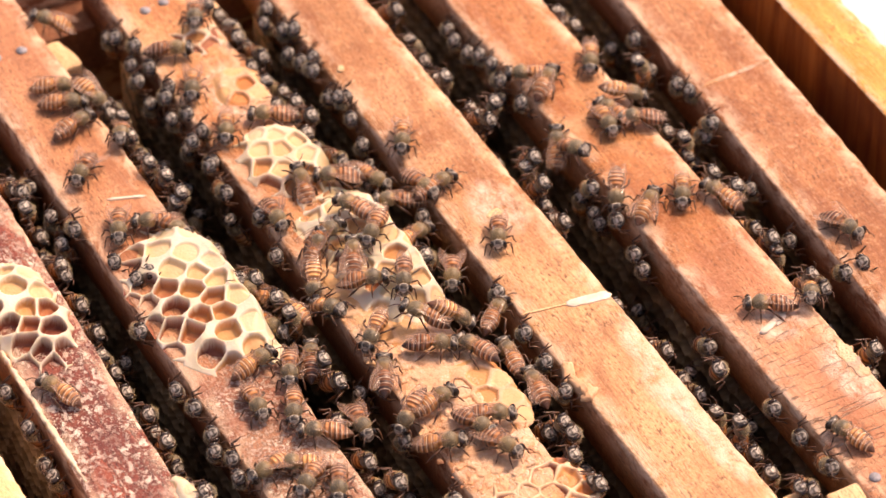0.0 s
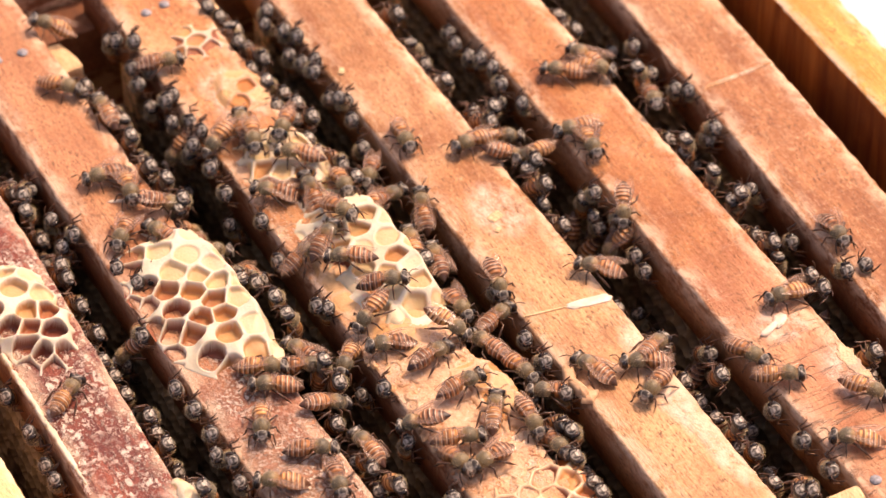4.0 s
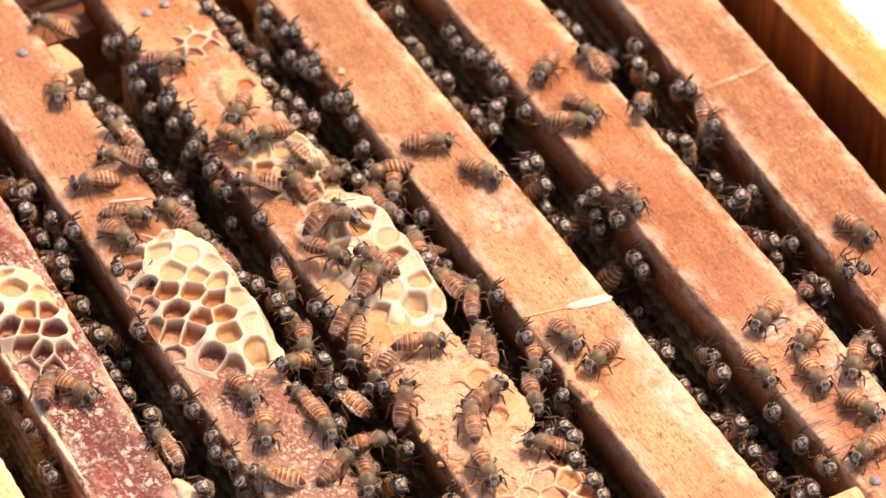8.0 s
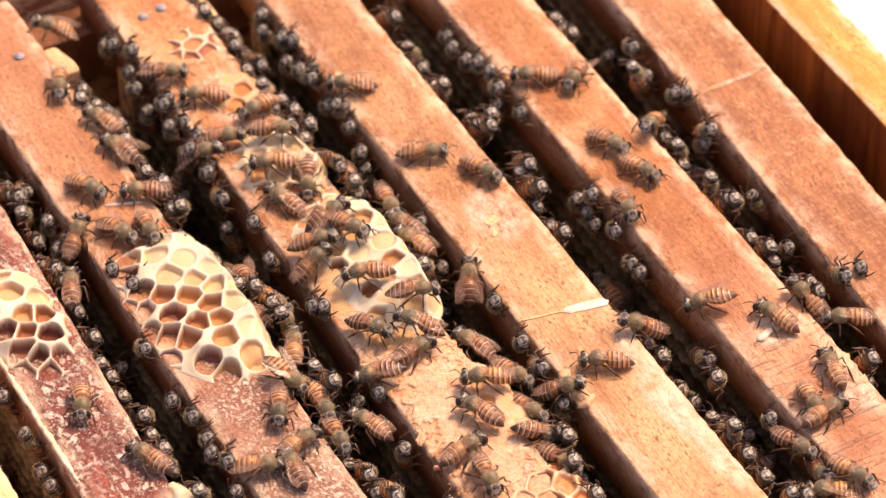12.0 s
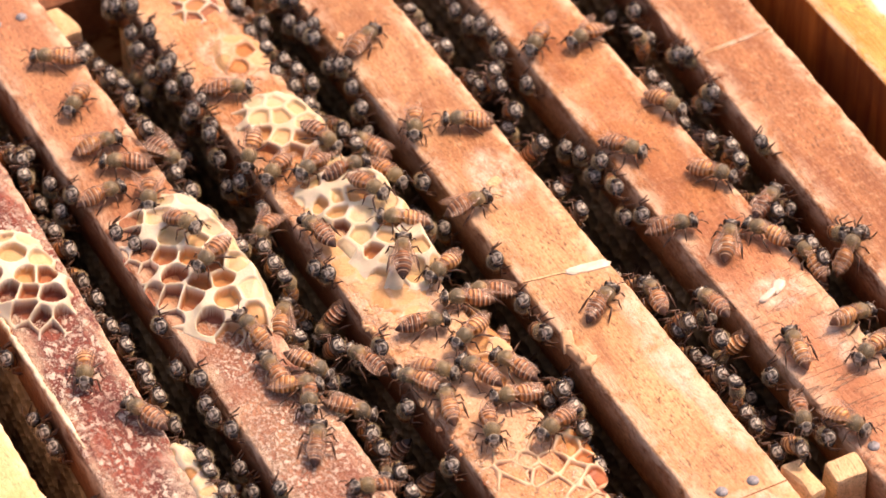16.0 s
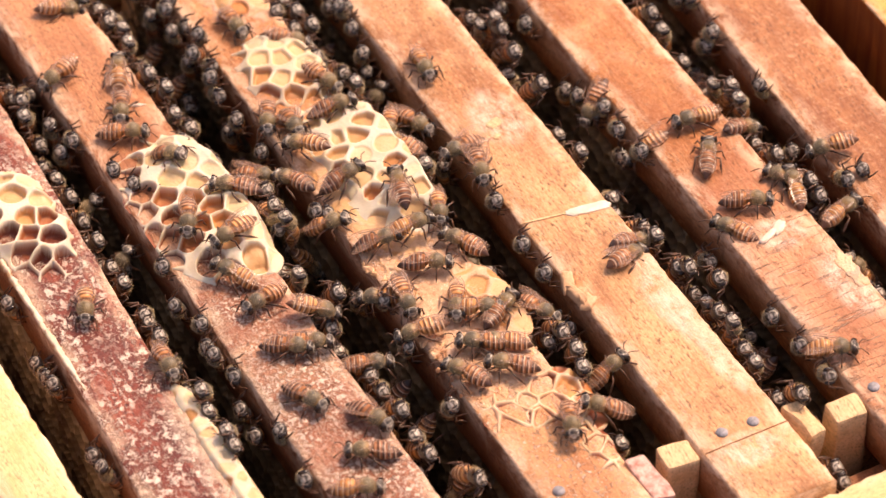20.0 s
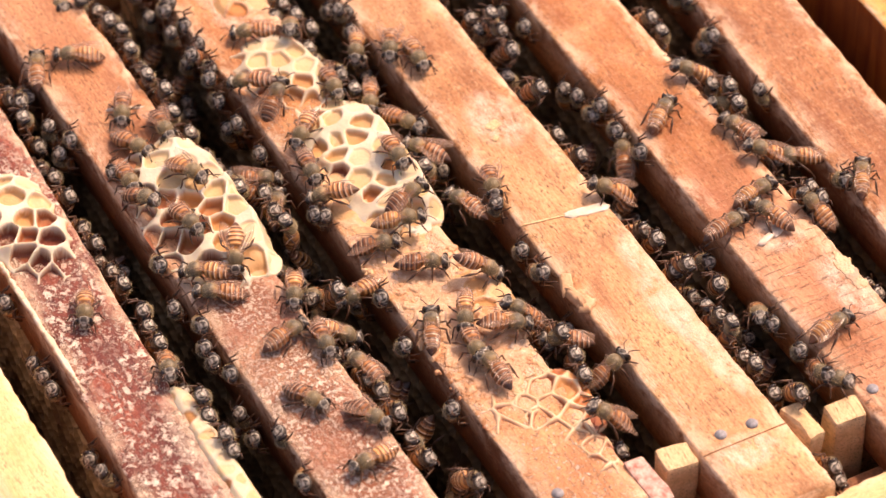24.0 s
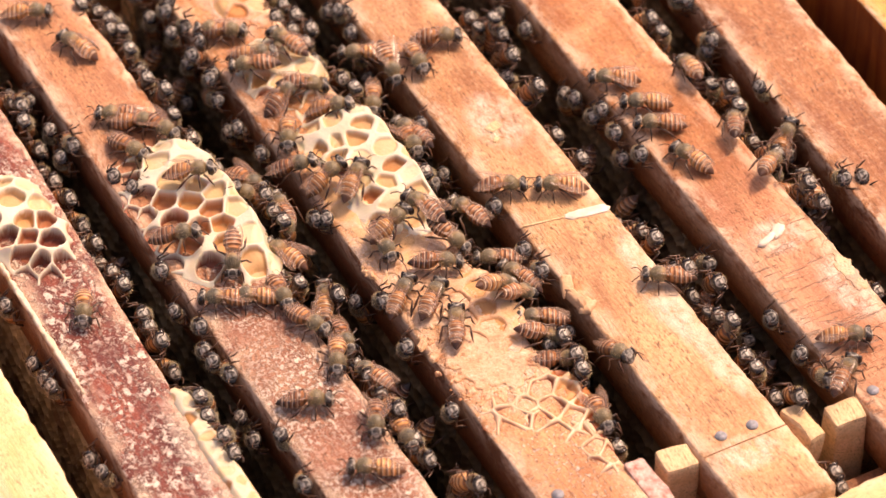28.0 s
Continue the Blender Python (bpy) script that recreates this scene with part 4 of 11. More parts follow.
def visit(x, y, heading, seed):
    """Rows for walk(): a bee climbs out of the nearest gap, rests on a bar at x, y (millimetres) and climbs back."""
    rng = random.Random(seed)
    key, high = support(x / 1000, y / 1000)
    l, r = (1000 * edge_x(key, k, y / 1000) for k in (0, 1))
    side = 1 if x > (l + r) / 2 else -1
    edge = r if side > 0 else l
    out, home = 90 * side, -90 * side
    came = heading - 360 if heading - out > 180 else heading + 360 if heading - out < -180 else heading
    up = 1000 * high
    rows = [(0, edge + 4.5 * side, y, -22, 70, out), (13.0 + 0.3 * rng.random(), edge + 4.5 * side, y, -22, 70, out), (14.4, edge + 4 * side, y, -8, 60, out),
            (15.2, edge + 1.0 * side, y, 0.8, 25, out), (15.9, (edge + x) / 2, y, up * 0.6, 5, out + (came - out) * 0.35), (16.5, x, y, up, 0, out + (came - out) * 0.7), (17.0, x, y, up, 0, came)]
    t = 18.0
    while t < 22.0:
        rows.append((t, x + rng.uniform(-0.5, 0.5), y + rng.uniform(-0.5, 0.5), up, 0, came + rng.uniform(-8, 8)))
        t += rng.uniform(0.7, 1.3)
    back = home + 360 * round((came - home) / 360)
    rows += [(22.4, (edge + x) / 2, y, up * 0.6, 0, came + (back - came) * 0.4), (22.9, edge, y, 1.0, -20, came + (back - came) * 0.75), (23.4, edge + 3.6 * side, y, -6, -60, back), (24.4, edge + 4.5 * side, y, -22, -70, back), (28, edge + 4.5 * side, y, -22, -70, back)]
    return trail(*rows)


def crowd():
    """The bees far back and deep down, one crowd for each gap."""
    rng = random.Random(31)
    spots = [(x + side * 0.0025, y, z, side) for x, y, z, side in deep_places()]
    for key, side, y, end, step in (("A", 1, 0.062, 0.086, 0.0055), ("B", -1, 0.062, 0.083, 0.009), ("B", 1, 0.066, 0.106, 0.0065), ("C", -1, 0.064, 0.121, 0.0055),
                                    ("C", 1, 0.063, 0.117, 0.0062), ("D", -1, 0.066, 0.108, 0.0055), ("D", 1, 0.068, 0.096, 0.006), ("E", -1, 0.061, 0.090, 0.0052), ("E", 1, 0.072, 0.081, 0.004)):
        while y < end:
            spots.append((edge_x(key, max(side, 0), y) + side * rng.uniform(0.002, 0.0042), y, rng.uniform(-0.005, 0.002), side))
            y += step * rng.uniform(0.75, 1.25)
    gaps = {}
    for x, y, z, side in spots:
        n = sum(x > edge_x(k, 1, y) - 0.006 for k in "ABCDE")
        gaps.setdefault(n, []).append(hang(side, (0, x * 1000, y * 1000, z * 1000), (28, x * 1000, y * 1000, z * 1000))[0][1])
    return [bee_cluster(p) for p in gaps.values()]


CROWD = crowd()


def stir(bee, seed):
    """Legs swing and wings shift while a bee walks; feelers sweep."""
    rng = random.Random(seed)
    beat, phase = rng.uniform(0.22, 0.34), 0
    for ob in bee.children:
        kind = ob.name.split(".")[0]
        if kind == "leg":
            phase += 1
            rows, t, k = [], 0.0, phase
            while t < 28.0:
                swing = (9 if k % 2 else -9) * rng.uniform(0.3, 1.0)
                rows.append((t, pose(0, 0, (0.0002 if k % 2 else 0), 0, 0, swing)))
                t, k = t + beat * rng.uniform(0.9, 1.3), k + 1
            walk(ob, rows + [(28.0, rows[-1][1])])
        elif kind == "wing":
            m, side = ob.matrix_basis.copy(), math.copysign(1, ob.matrix_basis.translation.x)
            rows, t = [], 0.0
            while t < 28.0:
                rows.append((t, m @ pose(0, 0, 0, rng.uniform(-2, 4), 0, side * rng.uniform(-3, 9))))
                t += rng.uniform(0.5, 1.6)
            walk(ob, rows + [(28.0, rows[-1][1])])
        elif kind == "head":
            rows, t = [], 0.0
            while t < 28.0:
                a = rng.uniform(-8, 8)
                rows.append((t, Matrix.Translation((0, 2.1 * MM, 2.2 * MM)) @ pose(0, 0, 0, rng.uniform(-5, 5), 0, a) @ Matrix.Translation((0, -2.1 * MM, -2.2 * MM))))
                t += rng.uniform(0.4, 1.4)
            walk(ob, rows + [(28.0, rows[-1][1])])


def motions():
    for i, ob in enumerate(CROWD):
        walk(ob, [(t, pose(0, 0.0003 * math.sin(t * 1.7 + i), 0.0003 * math.sin(t * 1.1 + 2 * i))) for t in range(29)])
    for i, bee in enumerate(CRAWLERS[:60]):
        stir(bee, 300 + i)
    for i, (bee, spot) in enumerate(zip(VISITORS, ((-21.8, -17.6, 152), (-13.8, -21.5, -64), (-20.4, -29.5, 62), (-53.2, -12.6, -118), (-13.2, -1.7, 32), (-13.0, 6.8, 152)))):
        walk(bee, visit(*spot, 70 + i))
    for bee, x, y, z, side in RIM:
        walk(bee, hang(side, (0, x * 1000, y * 1000, z * 1000), (28, x * 1000, y * 1000, z * 1000)))
    walk(PACKED[0], hang(-1, (0, -66.3, 61.2, 1), (28, -66.3, 61.2, 1)))
    walk(PACKED[1], hang(-1, (0, -34.2, 58.4, -0.7), (6, -34.2, 58.4, -0.7), (11, -34.2, 58.4, -0.7), (16, -34.2, 61.7, -2.2), (21, -34.2, 61.7, -2.2), (28, -34.2, 61.7, -2.2)))
    walk(PACKED[2], hang(1, (0, -43.4, 58.4, 2.5), (6, -43.4, 58.4, 2.5), (11, -43.4, 58.4, 2.5), (16, -43.6, 53.6, -0.8), (21, -43.6, 53.6, -0.8), (28, -43.6, 53.6, -0.8)))
    walk(PACKED[3], hang(-1, (0, -31.9, 47.4, 1), (6, -31.9, 47.4, 1), (11, -31.9, 47.4, 1), (16, -34.2, 52.5, -1.8), (21, -34.2, 52.5, -1.8), (28, -34.2, 52.5, -1.8)))
    walk(PACKED[4], hang(-1, (0, 30.3, 61.3, -4.6), (28, 30.3, 61.3, -4.6)))
    walk(PACKED[5], hang(-1, (0, 30.4, 51.9, 1), (6, 30.4, 51.9, 1), (11, 30.4, 51.9, 1), (16, 30.3, 50, -0.2), (21, 30.3, 50, -0.2), (28, 30.3, 50, -0.2)))
    walk(PACKED[6], hang(1, (0, 22, 49.8, 2.2), (6, 22, 49.8, 2.2), (11, 22, 49.8, 2.2), (16, 24.3, 48.6, 2.5), (21, 24.3, 48.6, 2.5), (28, 24.3, 48.6, 2.5)))
    walk(PACKED[7], hang(1, (0, 24, 34.5, 2.5), (6, 24, 34.5, 2.5), (11, 24, 34.5, 2.5), (16, 23, 41.4, 2.5), (21, 23, 41.4, 2.5), (28, 23, 41.4, 2.5)))
    walk(PACKED[8], hang(1, (0, 22, 34.4, 1.2), (6, 22, 34.4, 1.2), (11, 22, 34.4, 1.2), (16, 22, 41.9, -3.6), (21, 22, 41.9, -3.6), (28, 22, 41.9, -3.6)))
    walk(PACKED[9], hang(1, (0, 22.2, 27.7, 2.5), (6, 22.2, 27.7, 2.5), (11, 22.2, 27.7, 2.5), (16, 23, 29.7, 2.5), (21, 23, 29.7, 2.5), (28, 23, 29.7, 2.5)))
    walk(PACKED[10], hang(1, (0, 22, 27.3, -3.2), (6, 22, 27.3, -3.2), (11, 22, 27.3, -3.2), (16, 22, 34.8, -4.9), (21, 22, 34.8, -4.9), (28, 22, 34.8, -4.9)))
    walk(PACKED[11], hang(1, (0, 22, 22.6, -4), (6, 22, 22.6, -4), (11, 22, 22.6, -4), (16, 22, 20.8, -3.7), (21, 22, 20.8, -3.7), (28, 22, 20.8, -3.7)))
    walk(PACKED[12], hang(-1, (0, 30.6, 23.1, 1), (6, 30.6, 23.1, 1), (11, 30.6, 23.1, 1), (16, 31.4, 20.4, 1), (21, 31.4, 20.4, 1), (28, 31.4, 20.4, 1)))
    walk(PACKED[13], hang(-1, (0, 30.4, 22.5, -5.3), (6, 30.4, 22.5, -5.3), (11, 30.4, 22.5, -5.3), (16, 30.4, 28.8, -3), (21, 30.4, 28.8, -3), (28, 30.4, 28.8, -3)))
    walk(PACKED[14], hang(-1, (0, 30.4, 27.1, -4.3), (6, 30.4, 27.1, -4.3), (11, 30.4, 27.1, -4.3), (16, 30.4, 33.4, -5), (21, 30.4, 33.4, -5), (28, 30.4, 33.4, -5)))
    walk(PACKED[15], hang(1, (0, 22, 19.2, -2.1), (6, 22, 19.2, -2.1), (11, 22, 19.2, -2.1), (16, 22, 11.8, -1), (21, 22, 11.8, -1), (28, 22, 11.8, -1)))
    walk(PACKED[16], hang(-1, (0, 30.4, 20.1, -6.5), (6, 30.4, 20.1, -6.5), (11, 30.4, 20.1, -6.5), (16, 30.4, 22, -2.9), (21, 30.4, 22, -2.9), (28, 30.4, 22, -2.9)))
    walk(PACKED[17], hang(-1, (0, 62.3, 60.5, -1.4), (28, 62.3, 60.5, -1.4)))
    walk(PACKED[18], hang(1, (0, 57.1, 50.7, 2.5), (28, 57.1, 50.7, 2.5)))
    walk(PACKED[19], hang(-1, (0, 62.1, 54.1, -4.4), (28, 62.1, 54.1, -4.4)))
    walk(PACKED[20], hang(-1, (0, 61.7, 42.3, 0.8), (28, 61.7, 42.3, 0.8)))
    walk(PACKED[21], hang(-1, (0, 63.2, 40.2, 1), (28, 63.2, 40.2, 1)))
    walk(PACKED[22], hang(1, (0, 54.7, 33.5, -3.5), (6, 54.7, 33.5, -3.5), (11, 54.7, 33.5, -3.5), (16, 54.7, 40, -0.3), (21, 54.7, 40, -0.3), (28, 54.7, 40, -0.3)))
    walk(PACKED[23], hang(1, (0, 54.7, 27.1, 0.7), (6, 54.7, 27.1, 0.7), (11, 54.7, 27.1, 0.7), (16, 54.7, 35.4, -0.7), (21, 54.7, 35.4, -0.7), (28, 54.7, 35.4, -0.7)))
    walk(PACKED[24], hang(1, (0, 54.7, 26.7, -3.6), (28, 54.7, 26.7, -3.6)))
    walk(PACKED[25], hang(1, (0, 54.8, 16, 0.2), (28, 54.8, 16, 0.2)))
    walk(PACKED[26], hang(1, (0, 55.2, 7, 2.5), (28, 55.2, 7, 2.5)))
    walk(PACKED[27], hang(-1, (0, 60.7, 11.2, -3.2), (6, 60.7, 11.2, -3.2), (11, 60.7, 11.2, -3.2), (16, 61.9, 9.7, 1), (21, 61.9, 9.7, 1), (28, 61.9, 9.7, 1)))
    walk(PACKED[28], hang(1, (0, 54.8, 9.3, -0.7), (6, 54.8, 9.3, -0.7), (11, 54.8, 9.3, -0.7), (16, 56.4, 11.7, 2.5), (21, 56.4, 11.7, 2.5), (28, 56.4, 11.7, 2.5)))
    walk(PACKED[29], hang(1, (0, 54.8, -0.5, -2.7), (28, 54.8, -0.5, -2.7)))
    walk(PACKED[30], hang(-1, (0, 60.2, -4.8, -4), (28, 60.2, -4.8, -4)))
    walk(PACKED[31], hang(1, (0, 54.9, -6.6, 0.6), (6, 54.9, -6.6, 0.6), (11, 54.9, -6.6, 0.6), (16, 54.9, -8.2, 0.9), (21, 54.9, -8.2, 0.9), (28, 54.9, -8.2, 0.9)))
    walk(PACKED[32], hang(1, (0, -71.8, 54.5, 0.5), (6, -71.8, 54.5, 0.5), (11, -71.8, 54.5, 0.5), (16, -71.7, 57.5, -3.9), (21, -71.7, 57.5, -3.9), (28, -71.7, 57.5, -3.9)))
    walk(PACKED[33], hang(1, (0, -71.9, 51.9, -1.1), (6, -71.9, 51.9, -1.1), (11, -71.9, 51.9, -1.1), (16, -71.9, 49.7, -1.9), (21, -71.9, 49.7, -1.9), (28, -71.9, 49.7, -1.9)))
    walk(PACKED[34], hang(1, (0, -72.1, 44.8, -2.7), (6, -72.1, 44.8, -2.7), (11, -72.1, 44.8, -2.7), (16, -72.2, 42.8, -4.4), (21, -72.2, 42.8, -4.4), (28, -72.2, 42.8, -4.4)))
    walk(PACKED[35], hang(1, (0, -73.7, 40.5, -6), (6, -73.7, 40.5, -6), (11, -73.7, 40.5, -6), (16, -73.4, 39, -6), (21, -73.4, 39, -6), (28, -73.4, 39, -6)))
    walk(PACKED[36], hang(1, (0, -72.4, 36.1, -2.8), (28, -72.4, 36.1, -2.8)))
    walk(PACKED[37], hang(1, (0, -74.5, 34.7, -6), (28, -74.5, 34.7, -6)))
    walk(PACKED[38], hang(1, (0, -73.5, 31.5, -6), (6, -73.5, 31.5, -6), (11, -73.5, 31.5, -6), (16, -72.9, 33.3, -6), (21, -72.9, 33.3, -6), (28, -72.9, 33.3, -6)))
    walk(PACKED[39], hang(1, (0, -73.2, 26.9, -6), (6, -73.2, 26.9, -6), (11, -73.2, 26.9, -6), (16, -72.7, 28.3, -4), (21, -72.7, 28.3, -4), (28, -72.7, 28.3, -4)))
    walk(PACKED[40], hang(1, (0, -73.2, 21.6, -6), (6, -73.2, 21.6, -6), (11, -73.2, 21.6, -6), (16, -72.9, 22.2, -1.7), (21, -72.9, 22.2, -1.7), (28, -72.9, 22.2, -1.7)))
    walk(PACKED[41], hang(1, (0, -73.3, 10.4, -1.4), (6, -73.3, 10.4, -1.4), (11, -73.3, 10.4, -1.4), (16, -73.3, 12.3, -0.4), (21, -73.3, 12.3, -0.4), (28, -73.3, 12.3, -0.4)))
    walk(PACKED[42], hang(1, (0, -73.5, 6.7, -4), (6, -73.5, 6.7, -4), (11, -73.5, 6.7, -4), (16, -73.4, 9.7, -1.9), (21, -73.4, 9.7, -1.9), (28, -73.4, 9.7, -1.9)))
    walk(PACKED[43], hang(1, (0, -73.7, 0.9, -1.8), (6, -73.7, 0.9, -1.8), (11, -73.7, 0.9, -1.8), (16, -73.6, 4.1, -0.6), (21, -73.6, 4.1, -0.6), (28, -73.6, 4.1, -0.6)))
    walk(PACKED[44], hang(1, (0, -73.8, -2.8, -4.5), (6, -73.8, -2.8, -4.5), (11, -73.8, -2.8, -4.5), (16, -73.8, -2.4, -3), (21, -73.8, -2.4, -3), (28, -73.8, -2.4, -3)))
    walk(PACKED[45], hang(1, (0, -74.1, -9.5, -4.2), (6, -74.1, -9.5, -4.2), (11, -74.1, -9.5, -4.2), (16, -74, -7.6, -4.3), (21, -74, -7.6, -4.3), (28, -74, -7.6, -4.3)))
    walk(PACKED[46], hang(-1, (0, -67.4, 11.4, 1), (6, -67.4, 11.4, 1), (11, -67.4, 11.4, 1), (16, -67.5, 10.8, -1.9), (21, -67.5, 10.8, -1.9), (28, -67.5, 10.8, -1.9)))
    walk(PACKED[47], hang(-1, (0, -66.4, 4.9, 1), (6, -66.4, 4.9, 1), (11, -66.4, 4.9, 1), (16, -66, 2.5, 1), (21, -66, 2.5, 1), (28, -66, 2.5, 1)))
    walk(PACKED[48], hang(-1, (0, -66.5, -2.7, 1), (6, -66.5, -2.7, 1), (11, -66.5, -2.7, 1), (16, -67.5, -3, -0.2), (21, -67.5, -3, -0.2), (28, -67.5, -3, -0.2)))
    walk(PACKED[49], hang(-1, (0, -67.5, -6, -0.1), (28, -67.5, -6, -0.1)))
    walk(PACKED[50], hang(-1, (0, -66.1, -10.5, 1), (6, -66.1, -10.5, 1), (11, -66.1, -10.5, 1), (16, -66.3, -11.6, 1), (21, -66.3, -11.6, 1), (28, -66.3, -11.6, 1)))
    walk(PACKED[51], hang(-1, (0, -67.2, -16.4, 1), (6, -67.2, -16.4, 1), (11, -67.2, -16.4, 1), (16, -67.4, -17, -4.9), (21, -67.4, -17, -4.9), (28, -67.4, -17, -4.9)))
    walk(PACKED[52], hang(-1, (0, -66.6, 28.5, 1), (6, -66.6, 28.5, 1), (11, -66.6, 28.5, 1), (16, -66.1, 19.8, 1), (21, -66.1, 19.8, 1), (28, -66.1, 19.8, 1)))
    walk(PACKED[53], hang(-1, (0, -95.7, 16.6, -0.7), (6, -95.7, 16.6, -0.7), (11, -95.7, 16.6, -0.7), (16, -95.7, 14, -5.7), (21, -95.7, 14, -5.7), (28, -95.7, 14, -5.7)))
    walk(PACKED[54], hang(-1, (0, -95.9, 8.6, -4), (28, -95.9, 8.6, -4)))
    walk(PACKED[55], hang(-1, (0, -96.1, 4.1, -2.8), (28, -96.1, 4.1, -2.8)))
    walk(PACKED[56], hang(-1, (0, -95.2, 28.7, -2.6), (6, -95.2, 28.7, -2.6), (11, -95.2, 28.7, -2.6), (16, -95.3, 27.7, -1.3), (21, -95.3, 27.7, -1.3), (28, -95.3, 27.7, -1.3)))
    walk(PACKED[57], hang(-1, (0, -63, 48.3, 1), (28, -63, 48.3, 1)))
    walk(PACKED[58], hang(-1, (0, -61.3, 42.7, 1), (28, -61.3, 42.7, 1)))
    walk(PACKED[59], hang(-1, (0, -58.5, 42.2, 1), (28, -58.5, 42.2, 1)))
    walk(PACKED[60], hang(1, (0, -43.4, 31.3, 2.5), (28, -43.4, 31.3, 2.5)))
    walk(PACKED[61], hang(1, (0, -41.3, 29.3, 2.5), (6, -41.3, 29.3, 2.5), (11, -41.3, 29.3, 2.5), (16, -39.4, 28.7, 2.5), (21, -39.4, 28.7, 2.5), (28, -39.4, 28.7, 2.5)))
    walk(PACKED[62], hang(1, (0, -40.1, 23.1, 2.5), (28, -40.1, 23.1, 2.5)))
    walk(PACKED[63], hang(1, (0, -39.9, 18.5, 2.5), (28, -39.9, 18.5, 2.5)))
    walk(PACKED[64], hang(1, (0, -39.6, 3.3, 2.5), (6, -39.6, 3.3, 2.5), (11, -39.6, 3.3, 2.5), (16, -43.4, 6, -0.7), (21, -43.4, 6, -0.7), (28, -43.4, 6, -0.7)))
    walk(PACKED[65], hang(1, (0, -43.4, -9.8, -0.8), (6, -43.4, -9.8, -0.8), (11, -43.4, -9.8, -0.8), (16, -43.4, -8.1, -1.9), (21, -43.4, -8.1, -1.9), (28, -43.4, -8.1, -1.9)))
    walk(PACKED[66], hang(-1, (0, -34.1, -0.8, -5.6), (6, -34.1, -0.8, -5.6), (11, -34.1, -0.8, -5.6), (16, -34.1, 0.9, -6.7), (21, -34.1, 0.9, -6.7), (28, -34.1, 0.9, -6.7)))
    walk(PACKED[67], hang(-1, (0, -32.5, -7.4, 1), (28, -32.5, -7.4, 1)))
    walk(PACKED[68], hang(1, (0, -43.3, -16.6, -5.3), (6, -43.3, -16.6, -5.3), (11, -43.3, -16.6, -5.3), (16, -43.4, -10.4, -6), (21, -43.4, -10.4, -6), (28, -43.4, -10.4, -6)))
    walk(PACKED[69], hang(1, (0, -43.3, -23.7, -0.4), (28, -43.3, -23.7, -0.4)))
    walk(PACKED[70], hang(1, (0, -43.3, -25.8, -3.7), (6, -43.3, -25.8, -3.7), (11, -43.3, -25.8, -3.7), (16, -43.3, -28.9, 0.2), (21, -43.3, -28.9, 0.2), (28, -43.3, -28.9, 0.2)))
    walk(PACKED[71], hang(-1, (0, -34, -19.5, -2.7), (6, -34, -19.5, -2.7), (11, -34, -19.5, -2.7), (16, -34, -20.3, -0.1), (21, -34, -20.3, -0.1), (28, -34, -20.3, -0.1)))
    walk(PACKED[72], hang(1, (0, -41.9, -32.5, 2.5), (6, -41.9, -32.5, 2.5), (11, -41.9, -32.5, 2.5), (16, -43.3, -35.7, 1.9), (21, -43.3, -35.7, 1.9), (28, -43.3, -35.7, 1.9)))
    walk(PACKED[73], hang(-1, (0, -33.4, 19.5, 1), (28, -33.4, 19.5, 1)))
    walk(PACKED[74], hang(-1, (0, -31.8, 17.7, 1), (28, -31.8, 17.7, 1)))
    walk(PACKED[75], hang(-1, (0, -34.1, 35.3, 0.4), (6, -34.1, 35.3, 0.4), (11, -34.1, 35.3, 0.4), (16, -34.1, 42.2, -1.1), (21, -34.1, 42.2, -1.1), (28, -34.1, 42.2, -1.1)))
    walk(PACKED[76], hang(-1, (0, -2.2, -8.1, 1), (28, -2.2, -8.1, 1)))
    walk(PACKED[77], hang(-1, (0, -2.2, -16, 1), (28, -2.2, -16, 1)))
    walk(PACKED[78], hang(1, (0, -7.5, -32.9, 2.5), (28, -7.5, -32.9, 2.5)))
    walk(PACKED[79], hang(1, (0, -7.2, -35.6, 2.5), (6, -7.2, -35.6, 2.5), (11, -7.2, -35.6, 2.5), (16, -7.6, -38.2, 2.5), (21, -7.6, -38.2, 2.5), (28, -7.6, -38.2, 2.5)))
    walk(PACKED[80], hang(1, (0, -9.4, -40.7, 1.4), (6, -9.4, -40.7, 1.4), (11, -9.4, -40.7, 1.4), (16, -8.8, -43.4, 2.5), (21, -8.8, -43.4, 2.5), (28, -8.8, -43.4, 2.5)))
    walk(PACKED[81], hang(1, (0, -9.4, -47, 1.2), (6, -9.4, -47, 1.2), (11, -9.4, -47, 1.2), (16, -9.4, -47, -4.6), (21, -9.4, -47, -4.6), (28, -9.4, -47, -4.6)))
    walk(PACKED[82], hang(1, (0, -9.4, -50.2, 1.1), (6, -9.4, -50.2, 1.1), (11, -9.4, -50.2, 1.1), (16, -9.4, -50, -1), (21, -9.4, -50, -1), (28, -9.4, -50, -1)))
    walk(PACKED[83], hang(1, (0, -9.4, -31.1, -1.2), (28, -9.4, -31.1, -1.2)))
    walk(PACKED[84], hang(-1, (0, -0.9, 5.6, 1), (28, -0.9, 5.6, 1)))
    walk(PACKED[85], hang(-1, (0, -2.5, -24.2, 0), (6, -2.5, -24.2, 0), (11, -2.5, -24.2, 0), (16, -2.5, -26.2, -5.4), (21, -2.5, -26.2, -5.4), (28, -2.5, -26.2, -5.4)))
